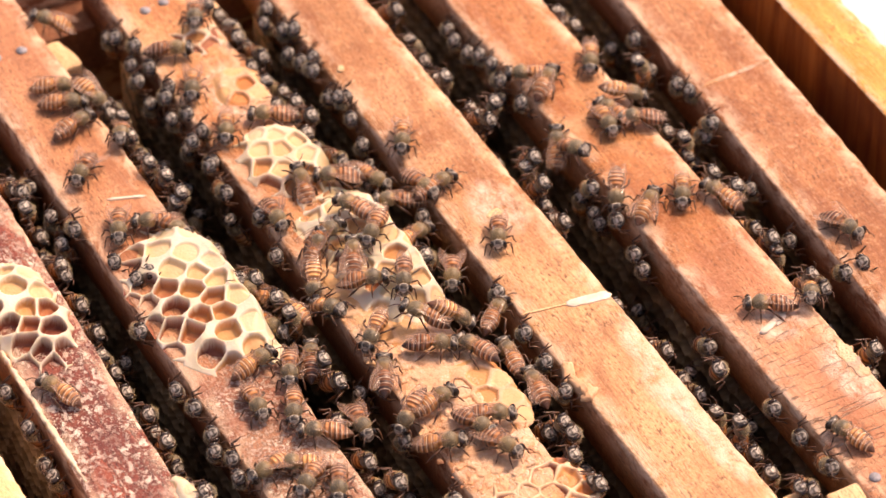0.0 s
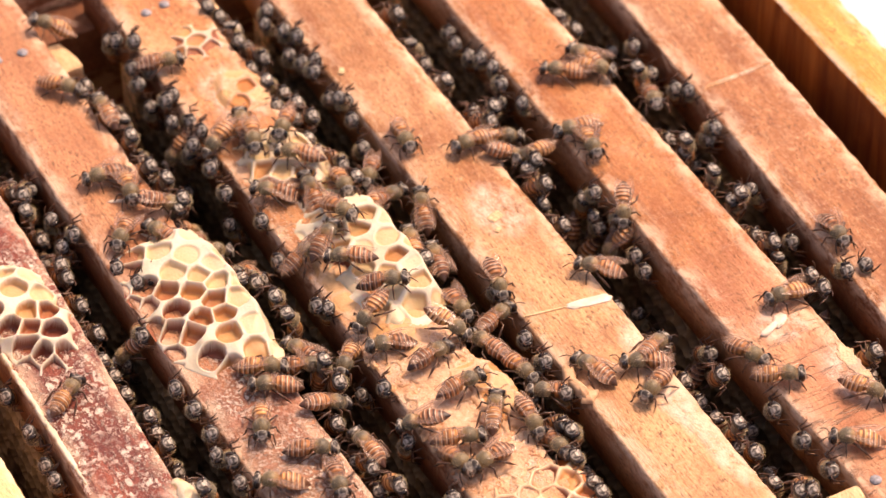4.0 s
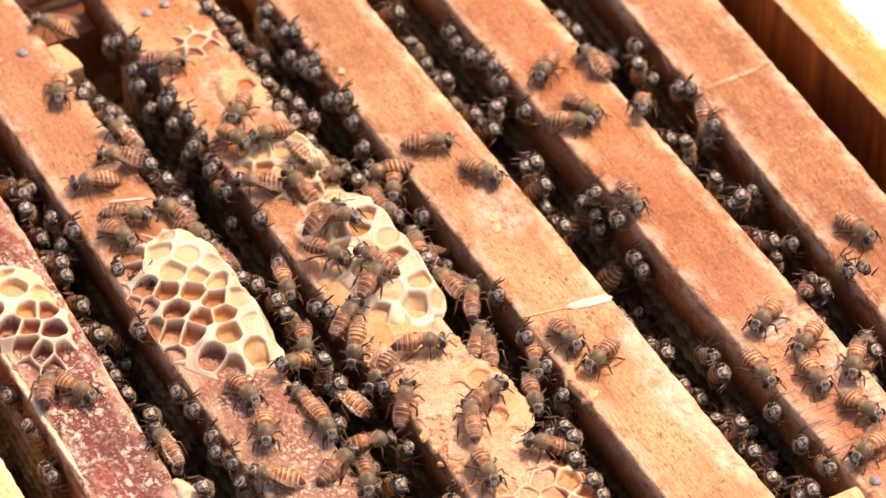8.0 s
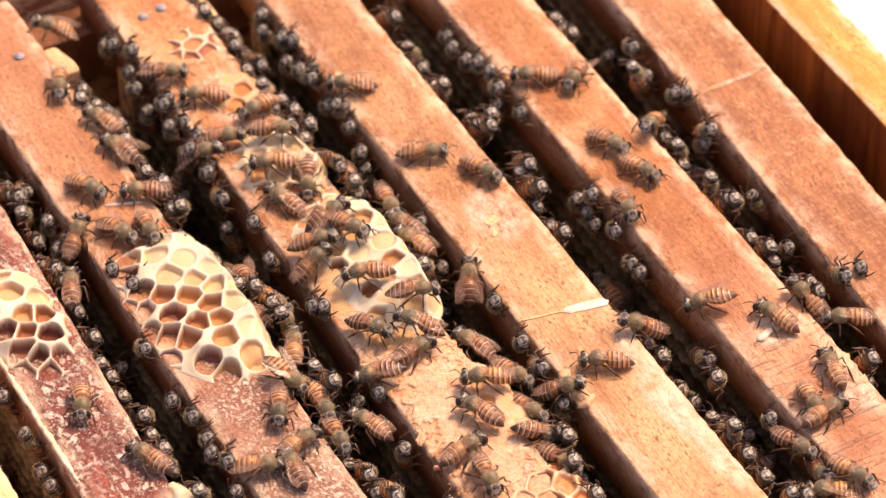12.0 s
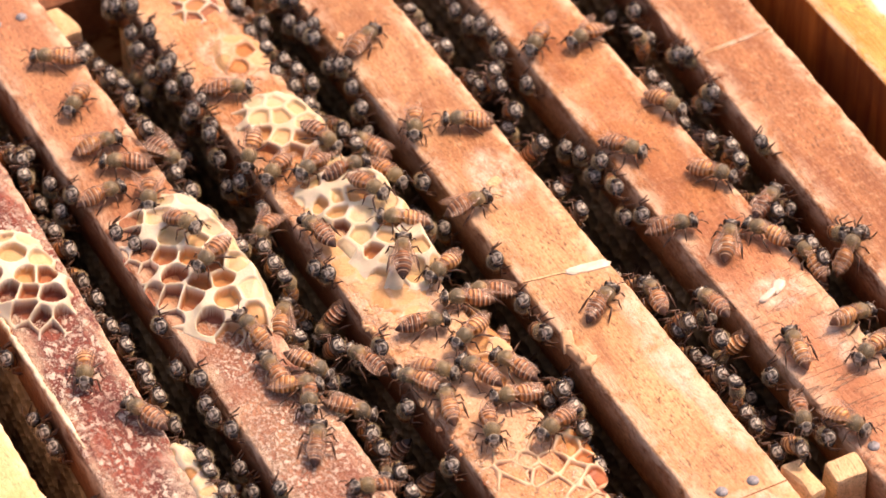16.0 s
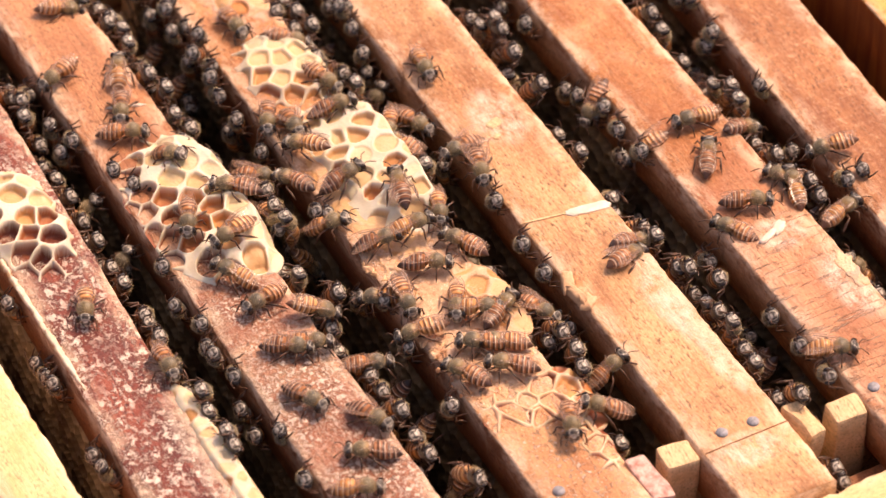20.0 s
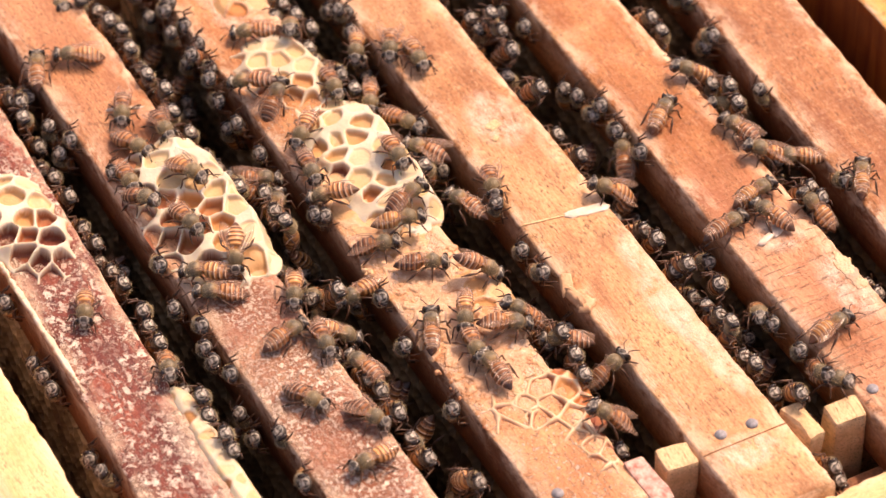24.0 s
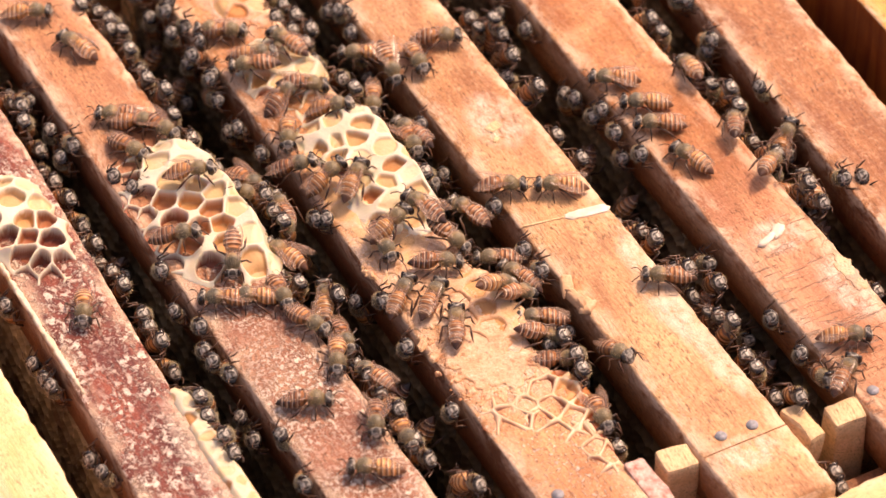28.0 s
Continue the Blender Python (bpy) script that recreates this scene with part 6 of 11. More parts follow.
    walk(CRAWLERS[11], trail((0, -17.8, 73.2, 0, 0, 62), (0.8, -17.9, 73.5, 0.1, 3, 108), (1.5, -18, 73.9, 0.1, 6, 154), (3, -17.6, 66, 2.9, 1, 154), (4.1, -17.5, 65.8, 2.9, 1, 134), (4.4, -17.7, 64.3, 2.9, 0, 78), (4.8, -17.3, 63.1, 2.9, -2, 32), (6, -17.8, 62.8, 2.9, -2, 21), (7.5, -21.7, 64, 2.5, -5, 62), (8.2, -20.6, 67.6, 1.8, 11, 108), (9, -19.5, 71.2, 1.1, 26, 154), (10.5, -19.9, 67, 2.7, 2, 154), (11.2, -23, 69.5, 1.5, 7, 198), (12, -26.1, 71.9, 0.3, 11, 242), (15, -24.2, 72.7, 0.1, 6, 242), (16.5, -23.9, 75.2, 0, 0, 242), (18, -21.8, 75.9, 0, 0, 242), (19.5, -22.9, 75.8, 0, 0, 242), (20, -23.4, 75.4, 0, 0, 182), (20.5, -24, 75.1, 0, 0, 122), (21, -24.5, 74.7, 0, 0, 62), (22.4, -24, 75.2, 0, 0, 62), (23.3, -22.2, 72.4, 0.2, -8, 63), (24.5, -21.5, 72.6, 0.2, -8, 62), (25, -22.5, 73.1, 0.1, -5, 2), (25.5, -23.6, 73.6, 0.1, -3, -58), (26, -24.6, 74.1, 0, 0, -118), (28, -24.7, 75.4, 0, 0, -118)))
    walk(CRAWLERS[12], trail((0, -14.5, 50.1, 0, 0, 62), (0.8, -12.3, 48.9, -1.1, 0, 118), (1.5, -10.1, 47.7, -2.2, 0, 174), (2, -13.2, 49.1, -1.3, 7, 123), (2.5, -16.4, 50.5, -0.3, 15, 71), (3, -19.5, 51.9, 0.6, 22, 20), (3.8, -19.5, 51.4, 0.6, 22, 6), (4.4, -20.8, 44.6, 0.5, 17, -36), (5, -21.7, 37.9, 3.1, 13, -72), (6, -22.1, 37.8, 3.1, 13, -77), (7.5, -20.7, 38, 3.3, 9, -78), (9, -21.5, 37.6, 3.2, 11, -77), (10.5, -17.8, 37.1, 4, 11, -118), (12, -19, 38.6, 3.5, 7, -80), (15, -17.4, 40.1, 3.1, 22, -129), (15.5, -19.8, 42.2, 2.1, 14, -185), (16, -22.3, 44.3, 1.1, 6, -242), (16.5, -24.7, 46.4, 0.1, -2, -298), (18, -27.1, 40.6, 0.3, -5, -228), (19.5, -26.9, 41.9, 0.2, 5, -185), (21, -25.8, 42.4, 0.3, 9, -185), (21.9, -25.8, 42.5, 0.3, 9, -166), (22.4, -25.2, 47.8, 0, 16, -109), (22.8, -24.2, 52.6, 0.9, 22, -49), (24.5, -24.6, 53, 0.9, 22, -53), (26, -24.9, 52.6, 0.6, 16, -65), (28, -22.4, 52.6, 0.7, 15, -70)))
    walk(CRAWLERS[13], trail((0, -6, 46.9, -2.2, 0, -159), (1.5, -4.9, 55.3, -2.2, 0, -118), (3, -13.2, 46.8, 0.1, 6, -186), (4.3, -13.4, 47, 0.1, 6, -187), (5, -16.1, 39.8, 3.5, 23, -190), (6, -16.1, 39.8, 3.5, 23, -189), (7.5, -17, 37.9, 4, 14, -160), (9, -23.4, 30.1, 2.9, 9, -118), (10.5, -23.2, 30.1, 3, 9, -118), (12, -24.4, 32.9, 2.8, 16, -118), (12.4, -28.5, 30.6, -1.6, -15, -182), (12.8, -32.6, 28.2, -6, -45, -245), (14, -34.6, 28.2, -19, -62, -245), (15.1, -34.6, 24.7, -19, 0, -197), (16.1, -34.6, 21.2, -19, 62, -148), (17.2, -34, 21.2, -6, 45, -148), (17.6, -32.9, 18.9, -3, 9, -192), (18, -31.7, 16.6, 0, -26, -236), (18.8, -31.2, 14.5, 0, 1, -177), (19.5, -30.6, 12.3, 0, 29, -118), (21, -32.7, 20.2, -1.7, 23, -158), (22.3, -32.7, 20.6, -1.7, 23, -179), (22.7, -31.1, 20.9, 0, 1, -239), (23.2, -29.3, 21.3, 0.8, -22, -298), (24.5, -29.4, 21.1, 0.8, -22, -299), (26, -29.3, 22.6, 0.8, -22, -299), (27, -27.6, 24.2, 1.6, -2, -368), (28, -25.9, 25.8, 2.5, 19, -437)))
    walk(CRAWLERS[14], trail((0, 3.2, 52.9, 0, 0, 152), (1.5, 7.1, 52.2, 0, 0, 173), (2.2, 11.7, 49.4, 0, 0, 117), (3, 16.2, 46.6, 0, 0, 62), (3.8, 16.1, 46.6, 0, 0, 78), (4.3, 9.6, 45.8, 0, 0, 126), (4.9, 2.4, 45.4, 0, 0, 172), (6, 3.1, 45, 0, 0, 173), (7.5, 7.6, 48.6, 0, 0, 242), (9, 10, 51.8, 0, 0, 242), (10.5, 9.5, 51.6, 0, 0, 242), (12, 7.8, 48.7, 0, 0, 242), (13.1, 7.7, 49.3, 0, 0, 228), (13.5, 5.6, 48.4, 0, 0, 190), (13.9, 4.2, 47.3, 0, 0, 152), (15, 3.5, 47.4, 0, 0, 152), (16.5, 2.6, 46.2, 0, 0, 152), (17.2, 4.1, 46.7, 0, 0, 197), (18, 5.6, 47.3, 0, 0, 242), (19.5, 4.8, 45.5, 0, 0, 173), (21, 4.4, 46.7, 0, 0, 173), (24.5, 5.3, 49.3, 0, 0, 173), (26, 3.1, 47.7, 0, 0, 152), (28, 5, 48.9, 0, 0, 173)))
    walk(CRAWLERS[15], trail((0, -20.4, 52.2, 0.8, 25, -10), (0.5, -19.6, 52.1, 0.7, 10, 44), (1, -18.8, 52, 0.6, -4, 99), (1.5, -18, 51.9, 0.5, -19, 153), (2.2, -18.3, 55.3, 1.7, -12, 107), (3, -18.6, 58.8, 2.8, -5, 62), (3.8, -19, 58.9, 2.8, -5, 57), (4.6, -19.7, 54.2, 1.9, 25, 28), (6, -19.7, 54, 1.9, 25, 34), (7.5, -19.9, 52.3, 0.8, 24, 24), (9, -26.3, 53.2, 0.6, 16, 13), (10.5, -26.3, 49.2, 0, 0, 22), (12, -25, 50.8, 0.1, 6, 22), (15, -26.1, 49.4, 0, 0, 22), (15.5, -27.2, 48.6, 0, 0, 73), (16, -28.3, 47.8, 0, 0, 124), (16.5, -29.4, 47, 0, 0, 175), (18, -31.4, 47, 0, -23, 154), (19.5, -30.6, 45.8, 0, 0, 154), (21, -30.2, 48, 0, 0, 154), (21.9, -30, 47.7, 0, 0, 139), (22.3, -29.3, 52.8, 0, -9, 95), (22.7, -29, 58, 1.2, -19, 46), (24.5, -28.6, 57.9, 1.2, -19, 52), (25.2, -27.8, 59.4, 1.6, -1, -12), (26, -27.1, 61, 2, 16, -76), (27, -26.9, 61.5, 2.1, 3, -7), (28, -26.7, 62, 2.1, -11, 62)))
    walk(CRAWLERS[16], trail((0, -29.6, 44.1, 0, 0, 175), (0.5, -27.1, 46.4, 0.1, 5, 235), (1, -24.7, 48.7, 0.2, 10, 294), (1.5, -22.3, 51, 0.4, 15, 354), (3, -27.9, 52.8, 0, 0, 422), (6, -26.1, 52.7, 0.4, 13, 380), (7.5, -27.7, 54.4, 0.5, 12, 373), (8.2, -29.6, 57.1, 0.3, -6, 444), (9, -31.5, 59.8, 0, -25, 515), (10.5, -28.1, 67.4, 1.2, 2, 514), (11.2, -29.8, 68.7, 0.6, 13, 558), (12, -31.5, 69.9, 0, 25, 602), (13, -31.8, 70.2, 0, 25, 596), (14, -42.1, 66.4, -2.2, 0, 557), (15, -42.4, 66.7, -2.2, 0, 562), (16.5, -46, 59.2, 0, -23, 562), (18, -50.3, 47.7, 0.3, 11, 563), (19.5, -52.2, 42.9, 2.8, 31, 554), (21, -51, 45.2, 1.2, 19, 596), (22.5, -51.1, 45, 1.2, 19, 587), (23.4, -49.4, 54.5, 0, 0, 538), (24.5, -49, 54.5, 0, 0, 536), (26, -50.7, 56.1, 0, 0, 536), (28, -48.9, 54.9, 0, 0, 562)))
    walk(CRAWLERS[17], trail((0, -17, 36.4, 4.1, -7, 22), (0.8, -17.5, 36.6, 4, -4, 87), (1.5, -18.1, 36.7, 3.9, 0, 153), (3, -18.9, 36.6, 3.7, 8, 201), (4.1, -18.7, 36.6, 3.7, 8, 194), (5, -19, 26.1, 3.7, -5, 152), (6, -19, 25.6, 3.7, -5, 153), (6.5, -18.7, 25.3, 3.8, -2, 213), (7, -18.4, 25, 3.8, 2, 273), (7.5, -18.1, 24.7, 3.9, 5, 333), (8, -19.7, 22.5, 3.6, 1, 385), (8.5, -21.2, 20.2, 3.3, -4, 438), (9, -22.8, 18, 3, -8, 491), (9.8, -23.6, 19.9, 2.9, 1, 546), (10.5, -24.4, 21.7, 2.8, 10, 602), (11, -23.7, 21.2, 2.9, 3, 662), (11.5, -22.9, 20.7, 3, -3, 722), (12, -22.2, 20.2, 3.2, -9, 782), (12.9, -22.4, 20.3, 3.2, -9, 788), (13.6, -18.5, 23.2, 3.9, -10, 815), (15, -17.9, 23.2, 3.9, -10, 822), (15.8, -16, 27.9, 4.3, -1, 892), (16.5, -14, 32.6, 4.6, 9, 961), (18, -14.5, 31.8, 4.5, 9, 962), (19.5, -4, 33.7, -2.2, 0, 921), (21, -3.2, 32.4, -2.2, 0, 921), (22.1, -2.9, 32.6, -2.2, 0, 921), (23, -4.8, 35.7, -2.2, 0, 927), (24.5, -4.7, 35.2, -2.2, 0, 921), (26, 6, 42.2, 0, 0, 893), (28, 13.1, 53.1, 0, 0, 962)))
    walk(CRAWLERS[18], trail((0, -6.4, 40, -2.2, 0, 62), (1.5, -7.3, 35.7, -2.2, 0, 21), (3, -5.3, 42.5, -2.2, 0, -49), (4.5, -5.2, 41.5, -2.2, 0, -104), (6, -5, 40.5, -2.2, 0, -159), (7.5, -5.4, 36.1, -2.2, 0, -159), (9, -17.6, 37.9, 3.9, 14, -160), (10.5, -5.8, 33.6, -2.2, 0, -159), (11, -5.9, 34, -2.2, 0, -219), (11.5, -5.9, 34.4, -2.2, 0, -279), (12, -6, 34.8, -2.2, 0, -339), (12.8, -6, 34.8, -2.2, 0, -353), (13.2, -7.7, 36.9, -2.2, -20, -395), (13.5, -9.1, 39.2, -0.9, -40, -445), (15, -9.3, 38.9, -0.9, -40, -437), (16.5, -17.8, 39.9, 3.2, 21, -488), (17, -19.7, 35.9, 3.1, 11, -545), (17.5, -21.5, 31.8, 3, 1, -601), (18, -23.4, 27.8, 2.9, -9, -658), (18.8, -22.1, 24.9, 3.2, -1, -714), (19.5, -20.7, 21.9, 3.4, 8, -769), (20.2, -26, 23.6, 1.7, 16, -823), (21, -31.3, 25.3, 0, 24, -878), (22.2, -31.9, 25.4, 0, 24, -882), (23.1, -29.4, 29.1, 0.6, -1, -909), (24.5, -29.1, 29.1, 0.6, -1, -905), (26, -29.2, 31.4, 0.7, 21, -838), (28, -29.6, 32.1, 0.5, 18, -838)))
    walk(CRAWLERS[19], trail((0, -16.5, 27.6, 4.2, -8, 131), (1.5, -15.6, 33, 4.3, -5, 153), (3, -10.1, 39.3, -2.2, 0, 153), (4, -10.3, 39.3, -2.2, 0, 153), (4.8, -15.4, 32.9, 4.5, -5, 161), (6, -14.7, 32.6, 4.5, -5, 153), (7.5, -9.5, 39.3, -2.2, 0, 174), (9, -8.7, 40.7, -2.2, 0, 174), (10.5, -9.4, 41.3, -2.2, 0, 201), (12, -18.1, 31.9, 3.9, 4, 202), (12.8, -10.9, 31.4, -6, -45, 267), (13.9, -9.1, 31.4, -19, -62, 267), (15.4, -9.1, 31.5, -19, -62, 277), (16.3, -9.3, 24.7, -19, 62, 320), (17.6, -9.1, 24, -19, 62, 333), (18.8, -8.8, 24, -6, 45, 333), (19.1, -8.4, 25.1, -4.1, 22, 377), (19.5, -8, 26.1, -2.2, 0, 422), (20.2, -12.9, 30.6, 0.9, 2, 377), (21, -17.8, 35, 4, 5, 333), (22.6, -17.7, 34.7, 4, 5, 309), (22.9, -16.5, 30.2, 4.2, 3, 264), (23.3, -15.3, 25.8, 4.4, 1, 219), (23.7, -14, 21.3, 4.6, -1, 178), (24.5, -14.2, 21.3, 4.6, -1, 174), (26, -8.2, 16.7, -2.2, 0, 202), (28, -9.1, 19.9, -2.2, 0, 202)))
    walk(CRAWLERS[20], trail((0, -23.3, 32.7, 3, 11, -77), (1.5, -23, 32, 3, 9, -118), (3, -24, 33, 2.8, 8, -48), (6, -21.5, 32.8, 3.3, 10, -77), (7, -11.6, 34.3, -6, -45, -83), (8.3, -9.1, 34.3, -19, -62, -83), (9.7, -9.2, 34.7, -19, -62, -88), (12.1, -2.7, 21.4, -19, 62, -116), (17.6, -3.1, 21.6, -19, 62, -117), (18.8, -2.1, 21.6, -6, 45, -117), (19.1, -0.3, 20.4, -3, 22, -163), (19.5, 1.6, 19.2, 0, 0, -208), (20, -0.9, 21.8, -0.7, 0, -261), (20.5, -3.5, 24.4, -1.5, 0, -314), (21, -6.1, 27, -2.2, 0, -366), (24.5, -6, 27.8, -2.2, 0, -298), (25.2, -8.1, 28.2, -2.2, 0, -242), (26, -10.1, 28.5, -2.2, 0, -186), (28, -6.3, 29.9, -2.2, 0, -186)))
    walk(CRAWLERS[21], trail((0, 0.4, 38.3, 0, 0, -163), (1.5, -5.6, 50.2, -2.2, 0, -186), (3, -6.1, 49.7, -2.2, 0, -228), (3.9, -6.2, 49.4, -2.2, 0, -222), (4.6, -9.1, 51.5, -2.2, 0, -187), (6, -9, 51.4, -2.2, 0, -186), (7.5, -9.8, 51, -2.2, 0, -159), (8, -13, 51.8, -1, 9, -100), (8.5, -16.1, 52.5, 0.1, 18, -42), (9, -19.3, 53.3, 1.3, 27, 17), (9.8, -18.3, 51.9, 0.7, 12, 85), (10.5, -17.4, 50.5, 0.1, -4, 153), (12, -18.1, 52, 0.6, -20, 153), (12.6, -17.9, 52.2, 0.6, -20, 161), (13.4, -14.7, 51.7, 0.3, -13, 201), (15, -14.7, 51.9, 0.3, -13, 201), (16.5, -15, 51.7, 0.3, -14, 201), (18, -14.8, 52.4, 0.4, -18, 201), (19.5, -16.3, 40.3, 3.1, 23, 228), (20.2, -16.4, 42.5, 1.9, 4, 270), (21, -16.5, 44.7, 0.7, -15, 311), (22.4, -16, 45.1, 0.7, -15, 291), (22.9, -14.8, 47.4, 0, -8, 232), (23.3, -14.1, 49.9, 0, 0, 172), (24.5, -13.7, 49.8, 0, 0, 174), (26, -14.4, 52.2, 0.3, -12, 201), (28, -18.1, 52.5, 0.6, -16, 248)))
    walk(CRAWLERS[22], trail((0, 4, 37.8, 0, 0, -77), (1.5, 7.1, 40.1, 0, 0, -118), (3, -0.3, 36.1, 0, 23, -49), (6, -1.8, 36.9, -2.2, 0, -7), (7.5, -0.7, 47.6, -1.7, -23, 21), (8, -3.7, 48.7, -1.8, -15, 72), (8.5, -6.7, 49.8, -2, -8, 123), (9, -9.8, 51, -2.2, 0, 174), (10.5, -6.8, 51.4, -2.2, 0, 242), (12, -9.4, 49.1, -2.2, 0, 174), (13.5, -8.6, 49.1, -2.2, 0, 118), (15, -7.9, 49.1, -2.2, 0, 62), (16.5, -7.1, 49.9, -2.2, 0, 21), (18, -6.3, 51.6, -2.2, 0, 21), (18.5, -9, 51.6, -1.4, -2, -39), (19, -11.7, 51.6, -0.6, -5, -99), (19.5, -14.4, 51.6, 0.2, -7, -159), (21, -15, 51.3, 0.2, -10, -159), (22.4, -15.6, 51.5, 0.2, -10, -166), (23.7, -14.7, 66.8, 2.1, 30, -206), (24.5, -15, 67.3, 2.1, 30, -206), (25.2, -18.1, 67.6, 2.3, 18, -141), (26, -21.2, 67.8, 2.6, 5, -76), (27, -19.3, 66.5, 2.7, 2, -27), (28, -17.4, 65.1, 2.9, -2, 21)))
    walk(CRAWLERS[23], trail((0, -6, 28.8, -2.2, 0, -78), (1.5, -4.2, 32.1, -2.2, 0, -78), (2.2, -6.1, 30.4, -2.2, 0, -28), (3, -8, 28.7, -2.2, 0, 22), (4.5, -7.8, 28.6, -2.2, 0, -48), (6, -7.5, 28.6, -2.2, 0, -118), (6.8, -6.5, 28.1, -2.2, 0, -62), (7.5, -5.4, 27.6, -2.2, 0, -7), (9, -15.4, 23.9, 4.4, 5, -27), (10.5, -4.5, 28.8, -2.2, 0, 21), (12, -6.6, 29.9, -2.2, 0, 22), (12.7, -7, 29.5, -2.2, 0, 28), (13.8, -9.8, 16.8, -0.4, 40, 64), (15, -9.4, 16.9, -0.4, 40, 62), (16.5, -18.9, 25.5, 3.7, -9, 62), (17.2, -24.5, 29.3, 1.9, -4, 118), (18, -30.1, 33.2, 0, 0, 175), (18.8, -28.6, 34.1, 0.7, -13, 118), (19.5, -27.1, 35, 1.3, -27, 61), (21, -28.9, 37.4, 0.2, -8, 22), (21.8, -28.6, 37.3, 0.2, -8, 39), (22.2, -27.2, 38.3, 0.6, -9, 85), (22.6, -25.8, 39.6, 1.1, -10, 137), (24.5, -25.8, 39.3, 1.1, -10, 132), (26, -28.8, 41, 0, 0, 154), (28, -28.3, 41, 0, 0, 154)))
    walk(CRAWLERS[24], trail((0, -58.6, 56, 0, 0, 155), (1.5, -58.4, 54.9, 0, 0, 176), (3, -58.9, 54.4, 0, 0, 134), (6, -58.8, 54.5, 0, 0, 176), (7.5, -58.7, 54.6, 0, 0, 203), (9, -58.5, 55, 0, 0, 176), (10.5, -58.3, 54.9, 0, 0, 176), (12, -57.2, 56.2, 0, 0, 203), (15, -57.3, 54.2, 0, 0, 155), (16.5, -50.9, 50.1, 0, 0, 155), (17.2, -49.6, 43.6, 2.3, -2, 88), (18, -48.2, 37.2, 4.6, -3, 21), (18.4, -46.2, 36.1, -0.7, -24, -46), (18.8, -44.1, 35, -6, -45, -113), (19.9, -43.1, 35, -19, -62, -113), (28, -43.1, 35, -19, -62, -113)))
    walk(CRAWLERS[25], trail((0, -52.3, 54.9, 0, 0, 62), (1.5, -53.5, 57.6, 0, 0, 62), (3, -52.6, 56, 0, 0, 62), (3.4, -48.8, 56.9, -3, -22, -9), (3.8, -45, 57.8, -6, -45, -79), (4.9, -43.1, 57.8, -19, -62, -79), (10.4, -43.2, 58.4, -19, -62, -95), (12.7, -43.1, 30.3, -19, 0, -140), (15, -42.7, 2.2, -19, 62, -189), (22.6, -42.9, 2.2, -19, 62, -184), (23.8, -43, 2.2, -6, 45, -184), (24.1, -43, 0.5, -3.8, 34, -241), (24.5, -43.1, -1.1, -1.7, 23, -298), (26, -50.5, 2.2, 0, 0, -258), (28, -49, 1.7, 0, 0, -184)))
    walk(CRAWLERS[26], trail((0, -48.7, 50.7, 0, 0, -158), (1.5, -50.3, 52.5, 0, 0, -157), (2, -50.7, 52.4, 0, 0, -217), (2.5, -51, 52.3, 0, 0, -277), (3, -51.3, 52.2, 0, 0, -337), (4.3, -51.9, 52.3, 0, 0, -337), (5, -46.2, 53.5, 0, 23, -340), (6, -46.4, 53.4, 0, 23, -338), (7.5, -47.4, 60.4, 0, 0, -338), (9, -44.5, 49.6, -2.2, 0, -338), (9.5, -45.2, 49.2, -1.5, 0, -286), (10, -45.8, 48.9, -0.7, 0, -235), (10.5, -46.5, 48.5, 0, 0, -184), (12, -44.2, 37.1, -2.2, 0, -157), (13.2, -44.2, 37.6, -2.2, 0, -168), (14.1, -53.5, 31.4, 3.8, -7, -231), (15, -53.6, 31.6, 3.8, -7, -227), (16.5, -41.9, 33.1, -2.2, 0, -185), (17, -42.5, 33.1, -2.2, 0, -236), (17.5, -43.2, 33.1, -2.2, 0, -286), (18, -43.8, 33.1, -2.2, 0, -337), (19.5, -47.9, 28.7, 4.7, -2, -298), (21, -43.1, 35.2, -2.2, 0, -337), (24.5, -44, 34.1, -0.5, 40, -298), (26, -44.6, 31.8, -0.4, 40, -257), (28, -43.5, 31.5, -0.5, 40, -298)))
    walk(CRAWLERS[27], trail((0, 34.7, 59.4, 0, 0, 62), (1.5, 35.7, 60, 0, 0, 62), (3, 37.3, 58.4, 0, 0, 20), (3.5, 37.6, 58.1, 0, 0, 26), (4.3, 43.7, 57.5, 0, 0, 67), (6, 43.4, 57.3, 0, 0, 62), (7.5, 39.9, 59.4, 0, 0, 130), (9, 39.5, 58.5, 0, 0, 130), (10.5, 38, 57.8, 0, 0, 130), (12, 37.1, 60.2, 0, 0, 62), (15, 37.5, 58.2, 0, 0, 131), (16.5, 35.7, 57.8, 0, 0, 131), (17.2, 31, 58.8, -6, -45, 81), (18.4, 29.8, 58.8, -19, -62, 81), (28, 29.8, 58.8, -19, -62, 81)))
